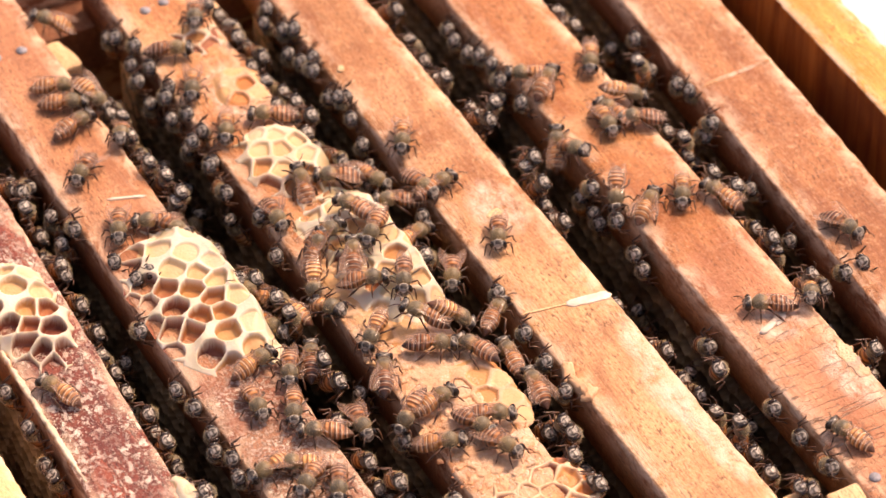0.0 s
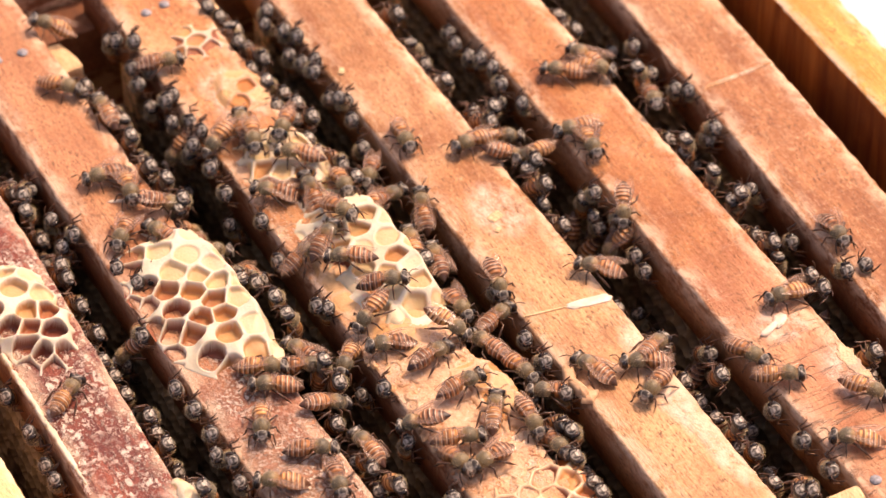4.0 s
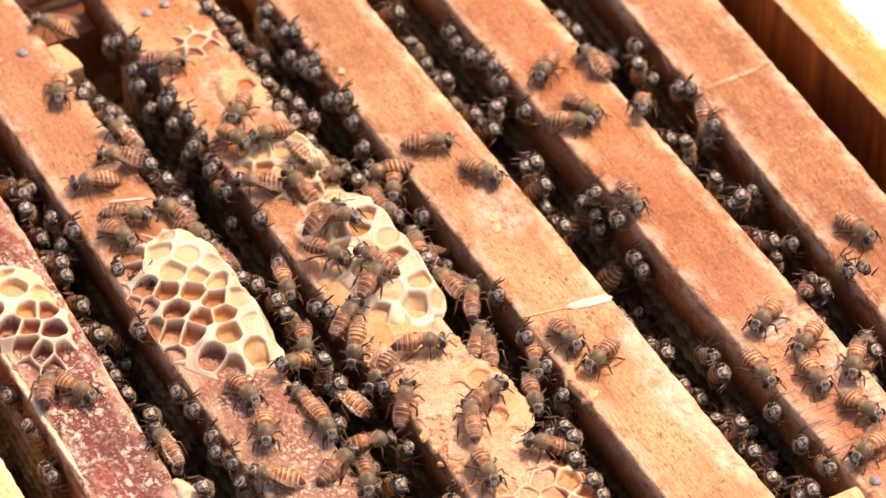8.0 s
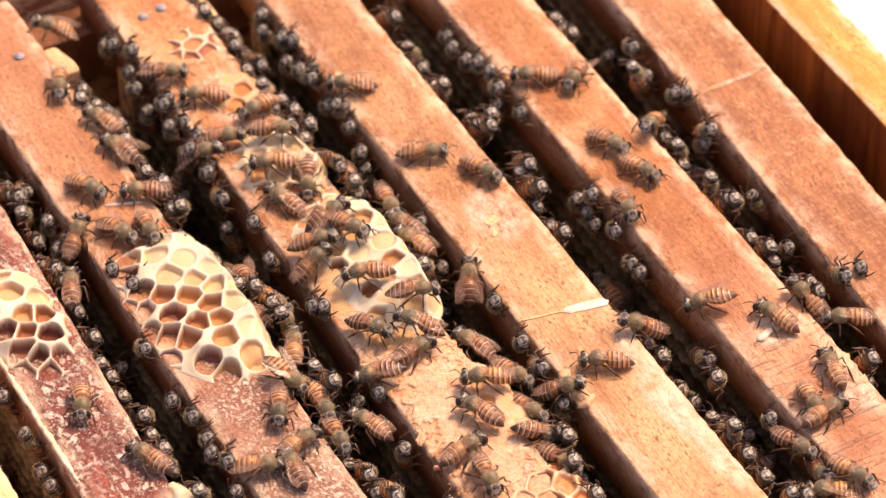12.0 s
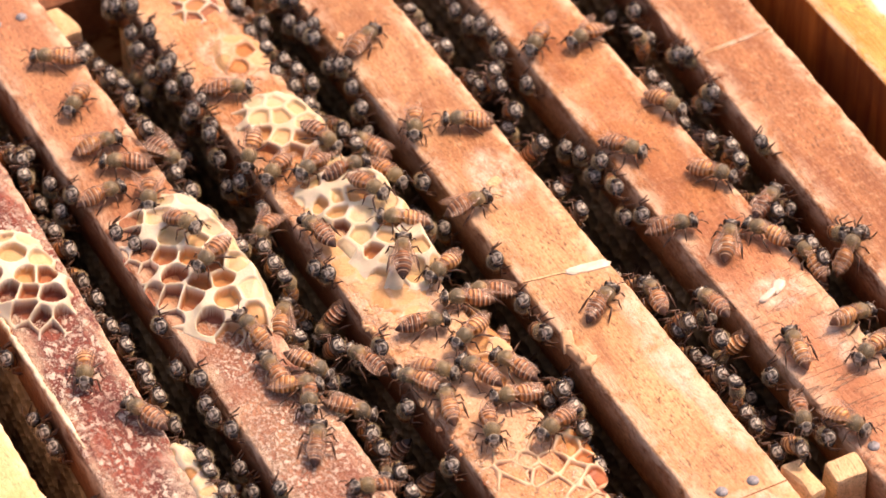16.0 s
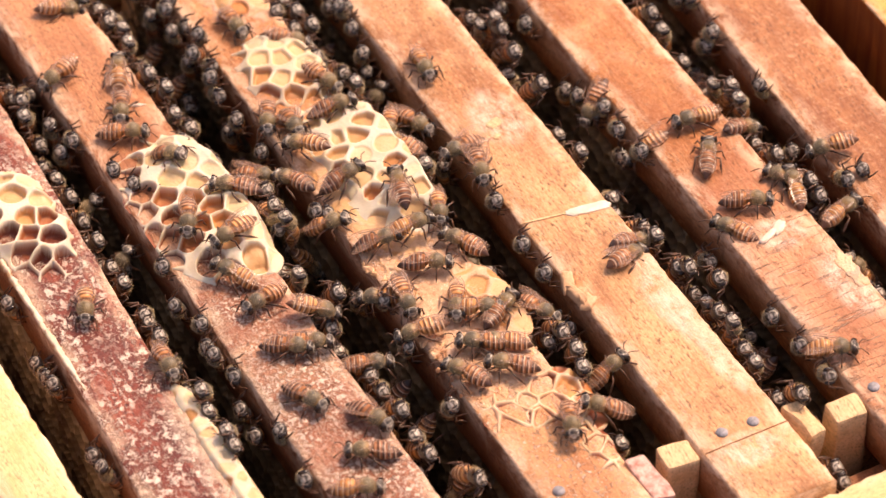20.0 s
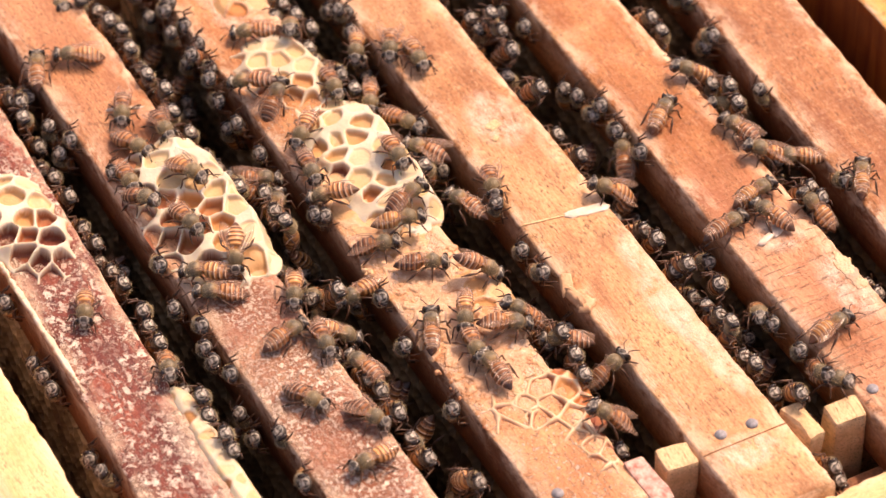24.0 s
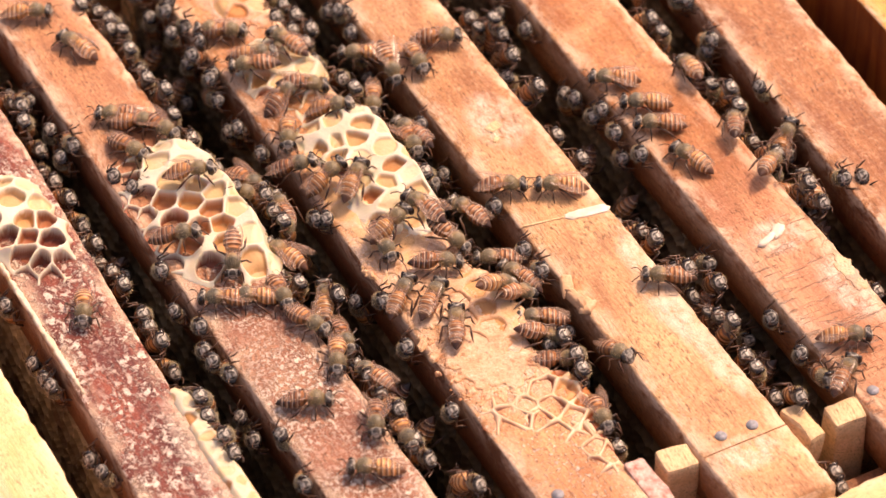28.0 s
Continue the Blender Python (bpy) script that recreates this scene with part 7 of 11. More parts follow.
    walk(CRAWLERS[28], trail((0, 38.7, 55.8, 0, 0, -50), (1.5, 41.6, 57.4, 0, 0, -50), (3, 48.4, 59, 0, 0, 19), (6, 49.1, 60.3, 0, 0, 19), (7.5, 50.2, 58.6, 0, 0, 19), (9, 49.5, 57.3, 0, 0, -30), (9.8, 47.5, 55.8, 0, 0, 37), (10.5, 45.4, 54.4, 0, 0, 103), (12, 44.9, 54.9, 0, 0, 130), (15, 47, 54.7, 0, 0, 103), (16.5, 46, 54.8, 0, 0, 103), (16.9, 49.7, 52.4, -3, -22, 173), (17.3, 53.3, 50, -6, -45, 242), (18.4, 55.1, 50, -19, -62, 242), (19.5, 55.3, 49.9, -19, -62, 222), (20.6, 55.3, 35.7, -19, 0, 164), (21.8, 55.3, 21.9, -19, 62, 105), (23.8, 55.3, 21.6, -19, 62, 106), (25, 52.9, 21.6, -6, 45, 106), (26, 43.3, 18.2, 0, 0, 62), (28, 36.1, 26.3, 0, 0, 62)))
    walk(CRAWLERS[29], trail((0, 49.1, 56.3, 0, 0, 150), (1.5, 49.4, 56.7, 0, 0, 171), (3, 49.9, 54.6, 0, 0, 242), (3.9, 49.6, 54.4, 0, 0, 228), (4.5, 50.5, 47.5, 0, 0, 189), (5, 51.5, 40.6, 0, 0, 147), (6, 51.3, 40.7, 0, 0, 150), (7.5, 51.4, 40.9, 0, 23, 150), (9, 52.3, 35.4, 0, 23, 150), (10.5, 51.5, 35.9, 0, 23, 150), (12, 51.1, 34.4, 0, 23, 129), (13.1, 50.6, 34.7, 0, 23, 140), (13.9, 52, 27.7, 0, 0, 199), (15, 51.6, 28, 0, 0, 200), (16.5, 51.7, 27.6, 0, 0, 200), (18, 54.9, 20.7, -2.2, 0, 170), (18.2, 55, 20.9, -3.5, -15, 223), (18.5, 55.1, 21.1, -4.7, -30, 276), (18.8, 55.2, 21.3, -6, -45, 329), (19.9, 55.2, 21.3, -19, -62, 329), (21.1, 55.6, 21.1, -19, -62, 342), (21.5, 55.4, 16, -19, 0, 378), (22, 55.3, 10.8, -19, 62, 418), (22.6, 55.3, 10.8, -19, 62, 413), (23.8, 54.5, 10.8, -6, 45, 413), (24.1, 52.9, 12.3, -3, 22, 461), (24.5, 51.3, 13.8, 0, 0, 509), (25.2, 51.8, 12.4, 0, 11, 465), (26, 52.3, 11.1, 0, 23, 422), (26.2, 53.1, 10.2, -2, 0, 478), (26.5, 53.9, 9.4, -4, -22, 534), (26.8, 54.7, 8.5, -6, -45, 589), (27.9, 55.3, 8.5, -19, -62, 589), (28, 55.3, 8.5, -19, -62, 589)))
    walk(CRAWLERS[30], trail((0, 50.6, 43.8, 0, -23, -118), (0.8, 54.2, 41.4, -6, -45, -118), (1.9, 55.2, 41.4, -19, -62, -118), (7.9, 54.8, 41.9, -19, -62, -143), (9.3, 55, 34.2, -19, -21, -190), (10.8, 55.1, 26.5, -19, 21, -236), (12.2, 55.2, 19.3, -19, 62, -280), (19.1, 55.3, 18.7, -19, 62, -283), (20.2, 54.6, 18.7, -6, 45, -283), (21, 51.8, 19.5, 0, 23, -298), (24.5, 50.8, 20.8, 0, 23, -298), (26, 51.1, 21.4, 0, 23, -298), (28, 52.4, 21.4, 0, -23, -369)))
    walk(CRAWLERS[31], trail((0, 44.9, 41.2, 0, 0, 19), (1.5, 40.9, 41.9, 0, 0, 62), (3, 35.1, 40.3, 0, 0, 62), (4, 35.3, 40.2, 0, 0, 82), (4.4, 37.4, 43, 0, 0, 141), (4.8, 39.7, 45.6, 0, 0, 194), (6, 39.5, 45.7, 0, 0, 200), (7.5, 40.8, 45.6, 0, 0, 200), (9, 41.7, 40.1, 0, 0, 171), (10.5, 42.2, 39.3, 0, 0, 200), (12, 41.7, 33.1, 0, 0, 200), (12.5, 37, 32.6, -3, -22, 147), (13, 32.2, 32.2, -6, -45, 94), (14.2, 29.9, 32.2, -19, -62, 94), (17.5, 29.8, 32.5, -19, -62, 72), (18.6, 29.9, 21.5, -19, 0, 8), (19.6, 30, 10.3, -19, 62, -49), (22.6, 30, 10.4, -19, 62, -55), (23.8, 30.3, 10.4, -6, 45, -55), (24.1, 31.1, 11.1, -3.8, 11, 3), (24.5, 31.9, 11.7, -1.7, -23, 62), (25.2, 32.3, 12, -0.8, 0, 16), (26, 32.6, 12.2, 0, 23, -30), (27, 35, 11.2, 0, 11, 16), (28, 37.3, 10.3, 0, 0, 62)))
    walk(CRAWLERS[32], trail((0, 42.4, 37.6, 0, 0, 171), (1.5, 41, 32.9, 0, 0, 171), (3, 38.8, 36.4, 0, 0, 200), (3.6, 38.6, 36.4, 0, 0, 192), (4.3, 35.1, 32.2, 0, 0, 159), (6, 35.3, 32.4, 0, 0, 150), (6.8, 31, 30.3, -6, -45, 112), (7.9, 29.9, 30.3, -19, -62, 112), (10.6, 29.6, 30, -19, -62, 85), (11.5, 29.7, 20.5, -19, -21, 34), (12.3, 29.9, 11, -19, 21, -17), (13.1, 30, 1.2, -19, 62, -71), (17.6, 30, 1.5, -19, 62, -68), (18.8, 31.7, 1.5, -6, 45, -68), (19, 33.9, 2.7, -4, 30, -11), (19.2, 36.2, 3.8, -2, 15, 45), (19.5, 38.4, 4.9, 0, 0, 101), (20.2, 31.7, 6.9, -6, -45, 77), (21.4, 30, 6.9, -19, -62, 77), (28, 30, 6.9, -19, -62, 77)))
    walk(CRAWLERS[33], trail((0, 48, 36.5, 0, 0, 62), (0.4, 50.9, 37.5, -3, -22, -7), (0.8, 53.7, 38.5, -6, -45, -75), (1.9, 55.2, 38.5, -19, -62, -75), (6.1, 55.2, 38.4, -19, -62, -101), (7.2, 55.2, 24.9, -19, -21, -151), (8.3, 55.3, 11.5, -19, 21, -200), (9.4, 55.4, -1.4, -19, 62, -254), (13.1, 55.3, -2, -19, 62, -250), (14.2, 54.5, -2, -6, 45, -250), (14.6, 52.9, -2.7, -3, 11, -184), (15, 51.2, -3.5, 0, -23, -118), (16.5, 57.3, -3.9, -2.2, 0, -52), (18, 50.9, -0.1, 0, -23, -52), (19.5, 50.9, 2.9, 0, 0, -31), (20.2, 54.4, 2.7, -6, -45, -93), (21.4, 55.3, 2.7, -19, -62, -93), (28, 55.3, 2.7, -19, -62, -93)))
    walk(CRAWLERS[34], trail((0, 31.9, 40.1, -1.7, 23, -29), (1.5, 32.7, 41.4, 0, 23, -29), (2.2, 29.8, 40, -1.1, 11, 16), (3, 27, 38.7, -2.2, 0, 62), (3.7, 26.7, 38.8, -2.2, 0, 78), (4.3, 19.6, 37.4, 0, 0, 125), (4.9, 12.7, 36.1, 0, 0, 172), (6, 12.5, 36, 0, 0, 173), (7.5, 13.2, 37.2, 0, 0, 201), (9, 14, 36.3, 0, 0, 201), (10.5, 13.7, 37.6, 0, 0, 201), (12, 15, 38, 0, 0, 201), (12.9, 15.2, 37.8, 0, 0, 180), (13.3, 13.5, 40.7, 0, 0, 121), (13.6, 12, 43.4, 0, 0, 57), (15, 11.8, 43.5, 0, 0, 62), (16.5, 11.8, 44.1, 0, 0, 62), (16.8, 14.6, 43.9, -2, -15, 10), (17.1, 17.5, 43.7, -4, -30, -42), (17.4, 20.3, 43.5, -6, -45, -93), (18.6, 22.5, 43.5, -19, -62, -93), (28, 22.5, 43.5, -19, -62, -93)))
    walk(CRAWLERS[35], trail((0, 32.9, 33.1, 0, 23, -166), (0.8, 30.5, 29.7, -6, -45, -221), (1.9, 29.9, 29.7, -19, -62, -221), (5.1, 30.2, 30, -19, -62, -195), (6.2, 30.1, 17, -19, -21, -146), (7.3, 30.1, 4.1, -19, 21, -98), (8.3, 30.4, -9.3, -19, 62, -48), (13.1, 30, -8.8, -19, 62, -49), (14.2, 30.6, -8.8, -6, 45, -49), (14.6, 31.6, -7.7, -3, 34, -110), (15, 32.6, -6.6, 0, 23, -172), (15.8, 34.7, -4.3, 0, 11, -125), (16.5, 36.8, -2.1, 0, 0, -79), (18, 41.1, 1, 0, 0, -52), (19.5, 42.7, -2.1, 0, 0, -52), (21, 40.3, -3.1, 0, 0, 20), (21.9, 40.2, -2.6, 0, 0, 20), (22.8, 51.4, 1.8, 0, 0, 16), (24.5, 51.1, 1.5, 0, 0, 20), (26, 51.1, 2.6, 0, 0, 20), (28, 51.7, 2.6, 0, -23, -31)))
    walk(CRAWLERS[36], trail((0, 38.1, 13.2, 0, 0, -51), (1.5, 36.8, 15.4, 0, 0, -9), (3, 39.5, 12.6, 0, 0, -78), (3.3, 37, 12.8, -2, -15, -23), (3.5, 34.4, 12.9, -4, -30, 32), (3.8, 31.9, 13.1, -6, -45, 87), (5, 30, 13.1, -19, -62, 87), (10, 29.9, 13.3, -19, -62, 101), (11.7, 26.2, 7, -19, 0, 139), (13.5, 21.9, 1.2, -19, 62, 174), (19.1, 22.5, 0.6, -19, 62, 178), (20.2, 22.5, 0.6, -6, 45, 178), (20.5, 22.5, -0.6, -4.7, 30, 229), (20.8, 22.4, -1.9, -3.5, 15, 279), (21, 22.4, -3.2, -2.2, 0, 330), (21.6, 22.5, -3, -2.2, 0, 344), (22.1, 20.8, -2.3, -2.2, 11, 383), (22.5, 19.3, -1.4, 0, 23, 420), (24.5, 19, -1.6, 0, 23, 422), (26, 19, -1.5, 0, 23, 422), (28, 11.2, 3.9, 0, 0, 422)))
    walk(CRAWLERS[37], trail((0, 44.8, 11.8, 0, 0, 149), (0.8, 43.5, 15.9, 0, 0, 105), (1.5, 42.1, 20, 0, 0, 62), (2.5, 32.4, 22.8, -6, -45, 77), (3.8, 29.9, 22.8, -19, -62, 77), (6.8, 29.9, 22.7, -19, -62, 71), (12.5, 22.2, -44.9, -19, 62, 44), (16.1, 22.6, -44.7, -19, 62, 39), (17.2, 21.8, -44.7, -6, 45, 39), (17.5, 20.9, -43.2, -4, 30, 93), (17.8, 20, -41.8, -2, 15, 147), (18, 19, -40.3, 0, 0, 202), (18.4, 20.4, -38.5, -3, -22, 259), (18.8, 21.8, -36.7, -6, -45, 316), (19.9, 22.6, -36.7, -19, -62, 316), (28, 22.6, -36.7, -19, -62, 316)))
    walk(CRAWLERS[38], trail((0, 51.2, 9.3, 0, 0, 20), (0.4, 52.9, 8.3, -3, -22, -48), (0.8, 54.5, 7.4, -6, -45, -115), (1.9, 55.3, 7.4, -19, -62, -115), (8.9, 54.9, 7.3, -19, -62, -91), (10.3, 55.1, -6.9, -19, -21, -45), (11.8, 55.3, -21.2, -19, 21, 2), (13.2, 55.2, -34.9, -19, 62, 49), (19.1, 55.5, -35.4, -19, 62, 48), (20.2, 54.7, -35.4, -6, 45, 48), (21, 51.6, -32, 0, 23, 62), (22.6, 51, -32.2, 0, 23, 55), (23.4, 52.8, -24.2, 0, 23, 14), (24.5, 52.5, -23.7, 0, 23, 20), (25.2, 55.3, -22, -1.1, 11, -30), (26, 58, -20.2, -2.2, 0, -80), (28, 56.5, -17.3, -2.2, 0, -10)))
    walk(CRAWLERS[39], trail((0, 33.4, 18.5, 0, -23, 149), (1.5, 31.1, 13.4, -2.2, 0, 150), (3, 32.9, 14.6, 0, -23, 149), (4.3, 32.5, 14.6, 0, -23, 151), (5.1, 33.8, 18, 0, 0, 158), (6, 33.5, 17.8, 0, 0, 158), (7.5, 35.2, 16.3, 0, 0, 171), (9, 35.7, 15.9, 0, 0, 171), (10.5, 34.3, 14.3, 0, 0, 171), (12, 34.6, 15, 0, 0, 171), (13.2, 34.6, 15.3, 0, 0, 171), (13.9, 36.8, 17.2, 0, 0, 172), (15, 36.9, 17.5, 0, 0, 171), (16.5, 38.1, 21.2, 0, 0, 242), (18, 39.1, 20.9, 0, 0, 282), (18.8, 36.2, 23.1, 0, -11, 352), (19.5, 33.3, 25.2, 0, -23, 422), (20.2, 30.6, 22.5, -6, -45, 489), (21.4, 29.9, 22.5, -19, -62, 489), (28, 29.9, 22.5, -19, -62, 489)))
    walk(CRAWLERS[40], trail((0, 68.4, -12.3, 0, 0, -161), (1.5, 68.1, -13.9, 0, 0, -191), (3, 66.4, -12.6, 0, 0, -191), (4.1, 65.9, -12, 0, 0, -180), (4.9, 63.3, -12.9, 0, 23, -123), (6, 63.5, -13.5, 0, 23, -118), (6.4, 61.9, -14, -3, -11, -187), (6.8, 60.3, -14.6, -6, -45, -255), (7.9, 59.4, -14.6, -19, -62, -255), (28, 59.4, -14.6, -19, -62, -255)))
    walk(CRAWLERS[41], trail((0, 6.5, 18.4, 0, 0, 151), (1.5, 3.2, 19.7, 0, 0, 151), (3, 0.2, 7.6, 0, -23, 161), (6, 0.3, 7.7, 0, 0, 181), (6.5, -0.8, 9.2, -0.7, 0, 128), (7, -1.9, 10.6, -1.5, 0, 75), (7.5, -3, 12, -2.2, 0, 22), (8.2, -5.7, 6.9, -2.2, 0, -48), (9, -8.5, 1.8, -2.2, 0, -118), (9.8, -7.2, 1.1, -2.2, 0, -48), (10.5, -5.9, 0.5, -2.2, 0, 22), (12, -10.2, -1.5, -2.2, 0, 22), (12.5, -10.5, -1.4, -2.2, 0, 28), (13.2, -6.4, 1.8, -2.2, 0, 61), (15, -6.5, 1.4, -2.2, 0, 62), (16.5, -7.6, -0.2, -2.2, 0, 62), (17.2, -8.7, 4.2, -6, -45, 18), (18.4, -9, 4.2, -19, -62, 18), (20.3, -9.5, 4, -19, -62, 25), (22.2, -8.8, -2.9, -19, 62, 61), (26.1, -9, -2.4, -19, 62, 64), (27.2, -9.9, -2.4, -6, 45, 64), (27.6, -11.7, -1.3, -2.7, 14, 133), (28, -13.5, -0.2, 0.5, -17, 202)))
    walk(CRAWLERS[42], trail((0, -87.9, 21.5, 0, 0, 24), (1.5, -85.9, 21.8, 0, 0, 24), (3, -86, 20, 0, 0, -24), (4.5, -84.7, 19.9, 0, 0, -71), (6, -83.5, 19.9, 0, 0, -118), (7.5, -83.4, 19.9, 0, 0, -118), (8.2, -84, 18.5, 0, 0, -173), (9, -84.6, 17.1, 0, 0, -227), (10.5, -84.4, 15.8, 0, 0, -204), (12, -84, 15.6, 0, 0, -204), (15, -84.5, 14, 0, 0, -204), (16.5, -84.6, 14.3, 0, 0, -204), (18, -84, 15.3, 0, 0, -204), (19.5, -83.9, 15.3, 0, 0, -204), (21, -84.2, 15, 0, 0, -204), (24.5, -84, 15, 0, 0, -204), (26, -84, 15.1, 0, 0, -204), (28, -84, 15.7, 0, 0, -204)))
    walk(CRAWLERS[43], trail((0, -43.4, 18.8, -2.2, 0, -157), (1.5, -49.2, 19.8, 4.5, -7, -228), (3, -58.2, 27.4, 3.1, -8, -298), (3.8, -66.1, 32.2, -6, -45, -296), (5, -68.1, 32.2, -19, -62, -296), (7.1, -71.8, 39.2, -19, 62, -285), (8.2, -71.9, 39.2, -6, 45, -285), (8.6, -72.1, 39.3, -4.1, 22, -346), (9, -72.4, 39.4, -2.2, 0, -406), (10.5, -69.4, 41.6, -2.2, 0, -407), (12, -71.2, 49.9, -2.2, 0, -384), (13.1, -71.3, 49.7, -2.2, 0, -404), (13.8, -66.1, 42.6, -2.2, 9, -460), (14.6, -61.4, 35.2, 2.4, 17, -508), (15, -60.9, 35.4, 2.4, 17, -517), (16.5, -49.1, 39.1, 4.5, 9, -521), (18, -60.8, 39.4, 1.7, 14, -544), (18.4, -63.7, 39.1, -2.2, -16, -585), (18.8, -66.7, 38.9, -6, -45, -627), (19.9, -68.2, 38.9, -19, -62, -627), (28, -68.2, 38.9, -19, -62, -627)))
    walk(CRAWLERS[44], trail((0, -44.4, 29.2, -0.4, 40, 62), (0.4, -43.8, 30.1, -3.2, -2, 12), (0.8, -43.3, 30.9, -6, -45, -38), (1.9, -43, 30.9, -19, -62, -38), (5.4, -43, 30.8, -19, -62, -11), (6.1, -43, 23.2, -19, -21, 39), (6.8, -43, 15.5, -19, 21, 89), (7.5, -43.3, 7.6, -19, 62, 139), (10.1, -42.9, 7.9, -19, 62, 139), (11.2, -43.6, 7.9, -6, 45, 139), (12, -46.3, 4, 0, -23, 203), (13.3, -46.2, 3.9, 0, -23, 203), (14, -41.5, 8.8, -2.2, 0, 206), (15, -41.8, 9.1, -2.2, 0, 203), (15.5, -42.6, 10.9, -2.2, 0, 263), (16, -43.5, 12.6, -2.2, 0, 323), (16.5, -44.4, 14.3, -2.2, 0, 383), (18, -42.4, 12.2, -2.2, 0, 383), (18.5, -41.9, 15.3, -2.2, 0, 434), (19, -41.4, 18.3, -2.2, 0, 484), (19.5, -40.9, 21.3, -2.2, 0, 535), (21, -41.3, 22.5, -2.2, 0, 535), (21.9, -41.1, 23, -2.2, 0, 539), (23.3, -51.2, 36.6, 4.1, 3, 557), (24.5, -51.5, 36.3, 4.1, 3, 563), (26, -52.5, 36.2, 4, 3, 563), (28, -50, 36.5, 4.4, 8, 602)))
    walk(CRAWLERS[45], trail((0, -38.5, 22.4, -2.2, 0, 23), (0.8, -35.4, 26.4, -6, -45, -44), (1.9, -34.6, 26.4, -19, -62, -44), (7.4, -34.4, 26.1, -19, -62, -51), (10.9, -34.5, 4.5, -19, 62, -98), (16.1, -34.6, 4.4, -19, 62, -92), (17.2, -32.7, 4.4, -6, 45, -92), (18, -25.2, 4, 0.9, 12, -111), (19.5, -18.9, 4.1, 2.5, 5, -95), (21, -19.3, 4.1, 2.5, 5, -96), (24.5, -20, 6, 3.2, 2, -113), (26, -17.8, 5.5, 3.4, 0, -107), (28, -21.3, 7.2, 3.3, 15, -77)))
    walk(CRAWLERS[46], trail((0, -50.3, 9.4, 0.3, 2, -77), (1.5, -50.2, 9.4, 0.4, -10, -117), (3, -49, 7.5, 0, -1, -118), (4.3, -49.5, 7.7, 0, -1, -124), (5.1, -43.1, 4.5, -2.2, 0, -162), (6, -42.8, 4.3, -2.2, 0, -157), (7.5, -45.8, 5.2, 0, 23, -229), (9, -43.4, 10.8, -1.6, 24, -298), (10.5, -37.3, 17.1, -2.2, 0, -337), (12, -40.1, 14.2, -2.2, 0, -386), (12.8, -42.4, 17.7, -6, -45, -320), (13.9, -43, 17.7, -19, -62, -320), (15.8, -42.4, 18.1, -19, -62, -317), (19.1, -41.8, -21.3, -19, 62, -298), (26.1, -42.8, -21.4, -19, 62, -301), (27.2, -43.8, -21.4, -6, 45, -301), (27.6, -45.7, -20, -3, 22, -254), (28, -47.6, -18.5, 0, 0, -207)))
    walk(CRAWLERS[47], trail((0, -46.7, 3.9, 0, 0, 154), (1.5, -42.9, 4.9, -2.2, 0, 175), (3, -41.8, 6.2, -2.2, 0, 242), (6, -40.6, 6.2, -2.2, 0, 242), (7.5, -39.4, 8.6, -2.2, 0, 175), (9, -41.6, 17.4, -2.2, 0, 132), (9.8, -42.9, 18.3, -2.2, 0, 77), (10.5, -44.3, 19.1, -2.2, 0, 23), (12, -44.3, 26.7, -2.2, 0, 23), (12.7, -44.7, 26.9, -2.2, 0, 29), (13.5, -49.4, 21.2, 4.4, -8, 56), (15, -49.7, 20.7, 4.4, -8, 62), (16.5, -53.9, 30.2, 3.7, -7, 133), (18, -57.9, 27.1, 3.1, -7, 133), (19.5, -57.9, 25.1, 3.1, -4, 155), (21, -57.5, 24.8, 3.2, -4, 155), (24.5, -57.3, 24.8, 3.2, 3, 203), (26, -58.2, 25.6, 3.1, 8, 242), (27, -55.9, 19.5, 2.9, -10, 197), (28, -53.7, 13.4, 2.8, -28, 153)))
    walk(CRAWLERS[48], trail((0, -40.1, 8.1, -2.2, 0, -27), (0.8, -42.2, 8.9, -1.9, 12, 17), (1.5, -44.2, 9.6, -1.6, 24, 62), (3, -41, 11.5, -2.2, 0, 23), (6, -43.2, 9.7, -2.2, 0, 62), (6.4, -43.1, 9.1, -4.1, -22, 126), (6.8, -43, 8.5, -6, -45, 190), (7.9, -42.9, 8.5, -19, -62, 190), (10.3, -42.8, 9, -19, -62, 177), (12.1, -42.8, -12.3, -19, 0, 142), (13.8, -42.7, -33.5, -19, 62, 110), (14.6, -42.8, -33.5, -19, 62, 107), (15.8, -43.8, -33.5, -6, 45, 107), (16.1, -45.8, -34.3, -3, 22, 155), (16.5, -47.8, -35.1, 0, 0, 204), (18, -46.7, -35, 0, 0, 204), (19.5, -48.7, -35.7, 0, 0, 204), (21, -48.6, -35.8, 0, 0, 204), (24.5, -48.5, -34.9, 0, 0, 204), (26, -48.3, -35.7, 0, 0, 204), (28, -48.6, -36.1, 0, 0, 153)))
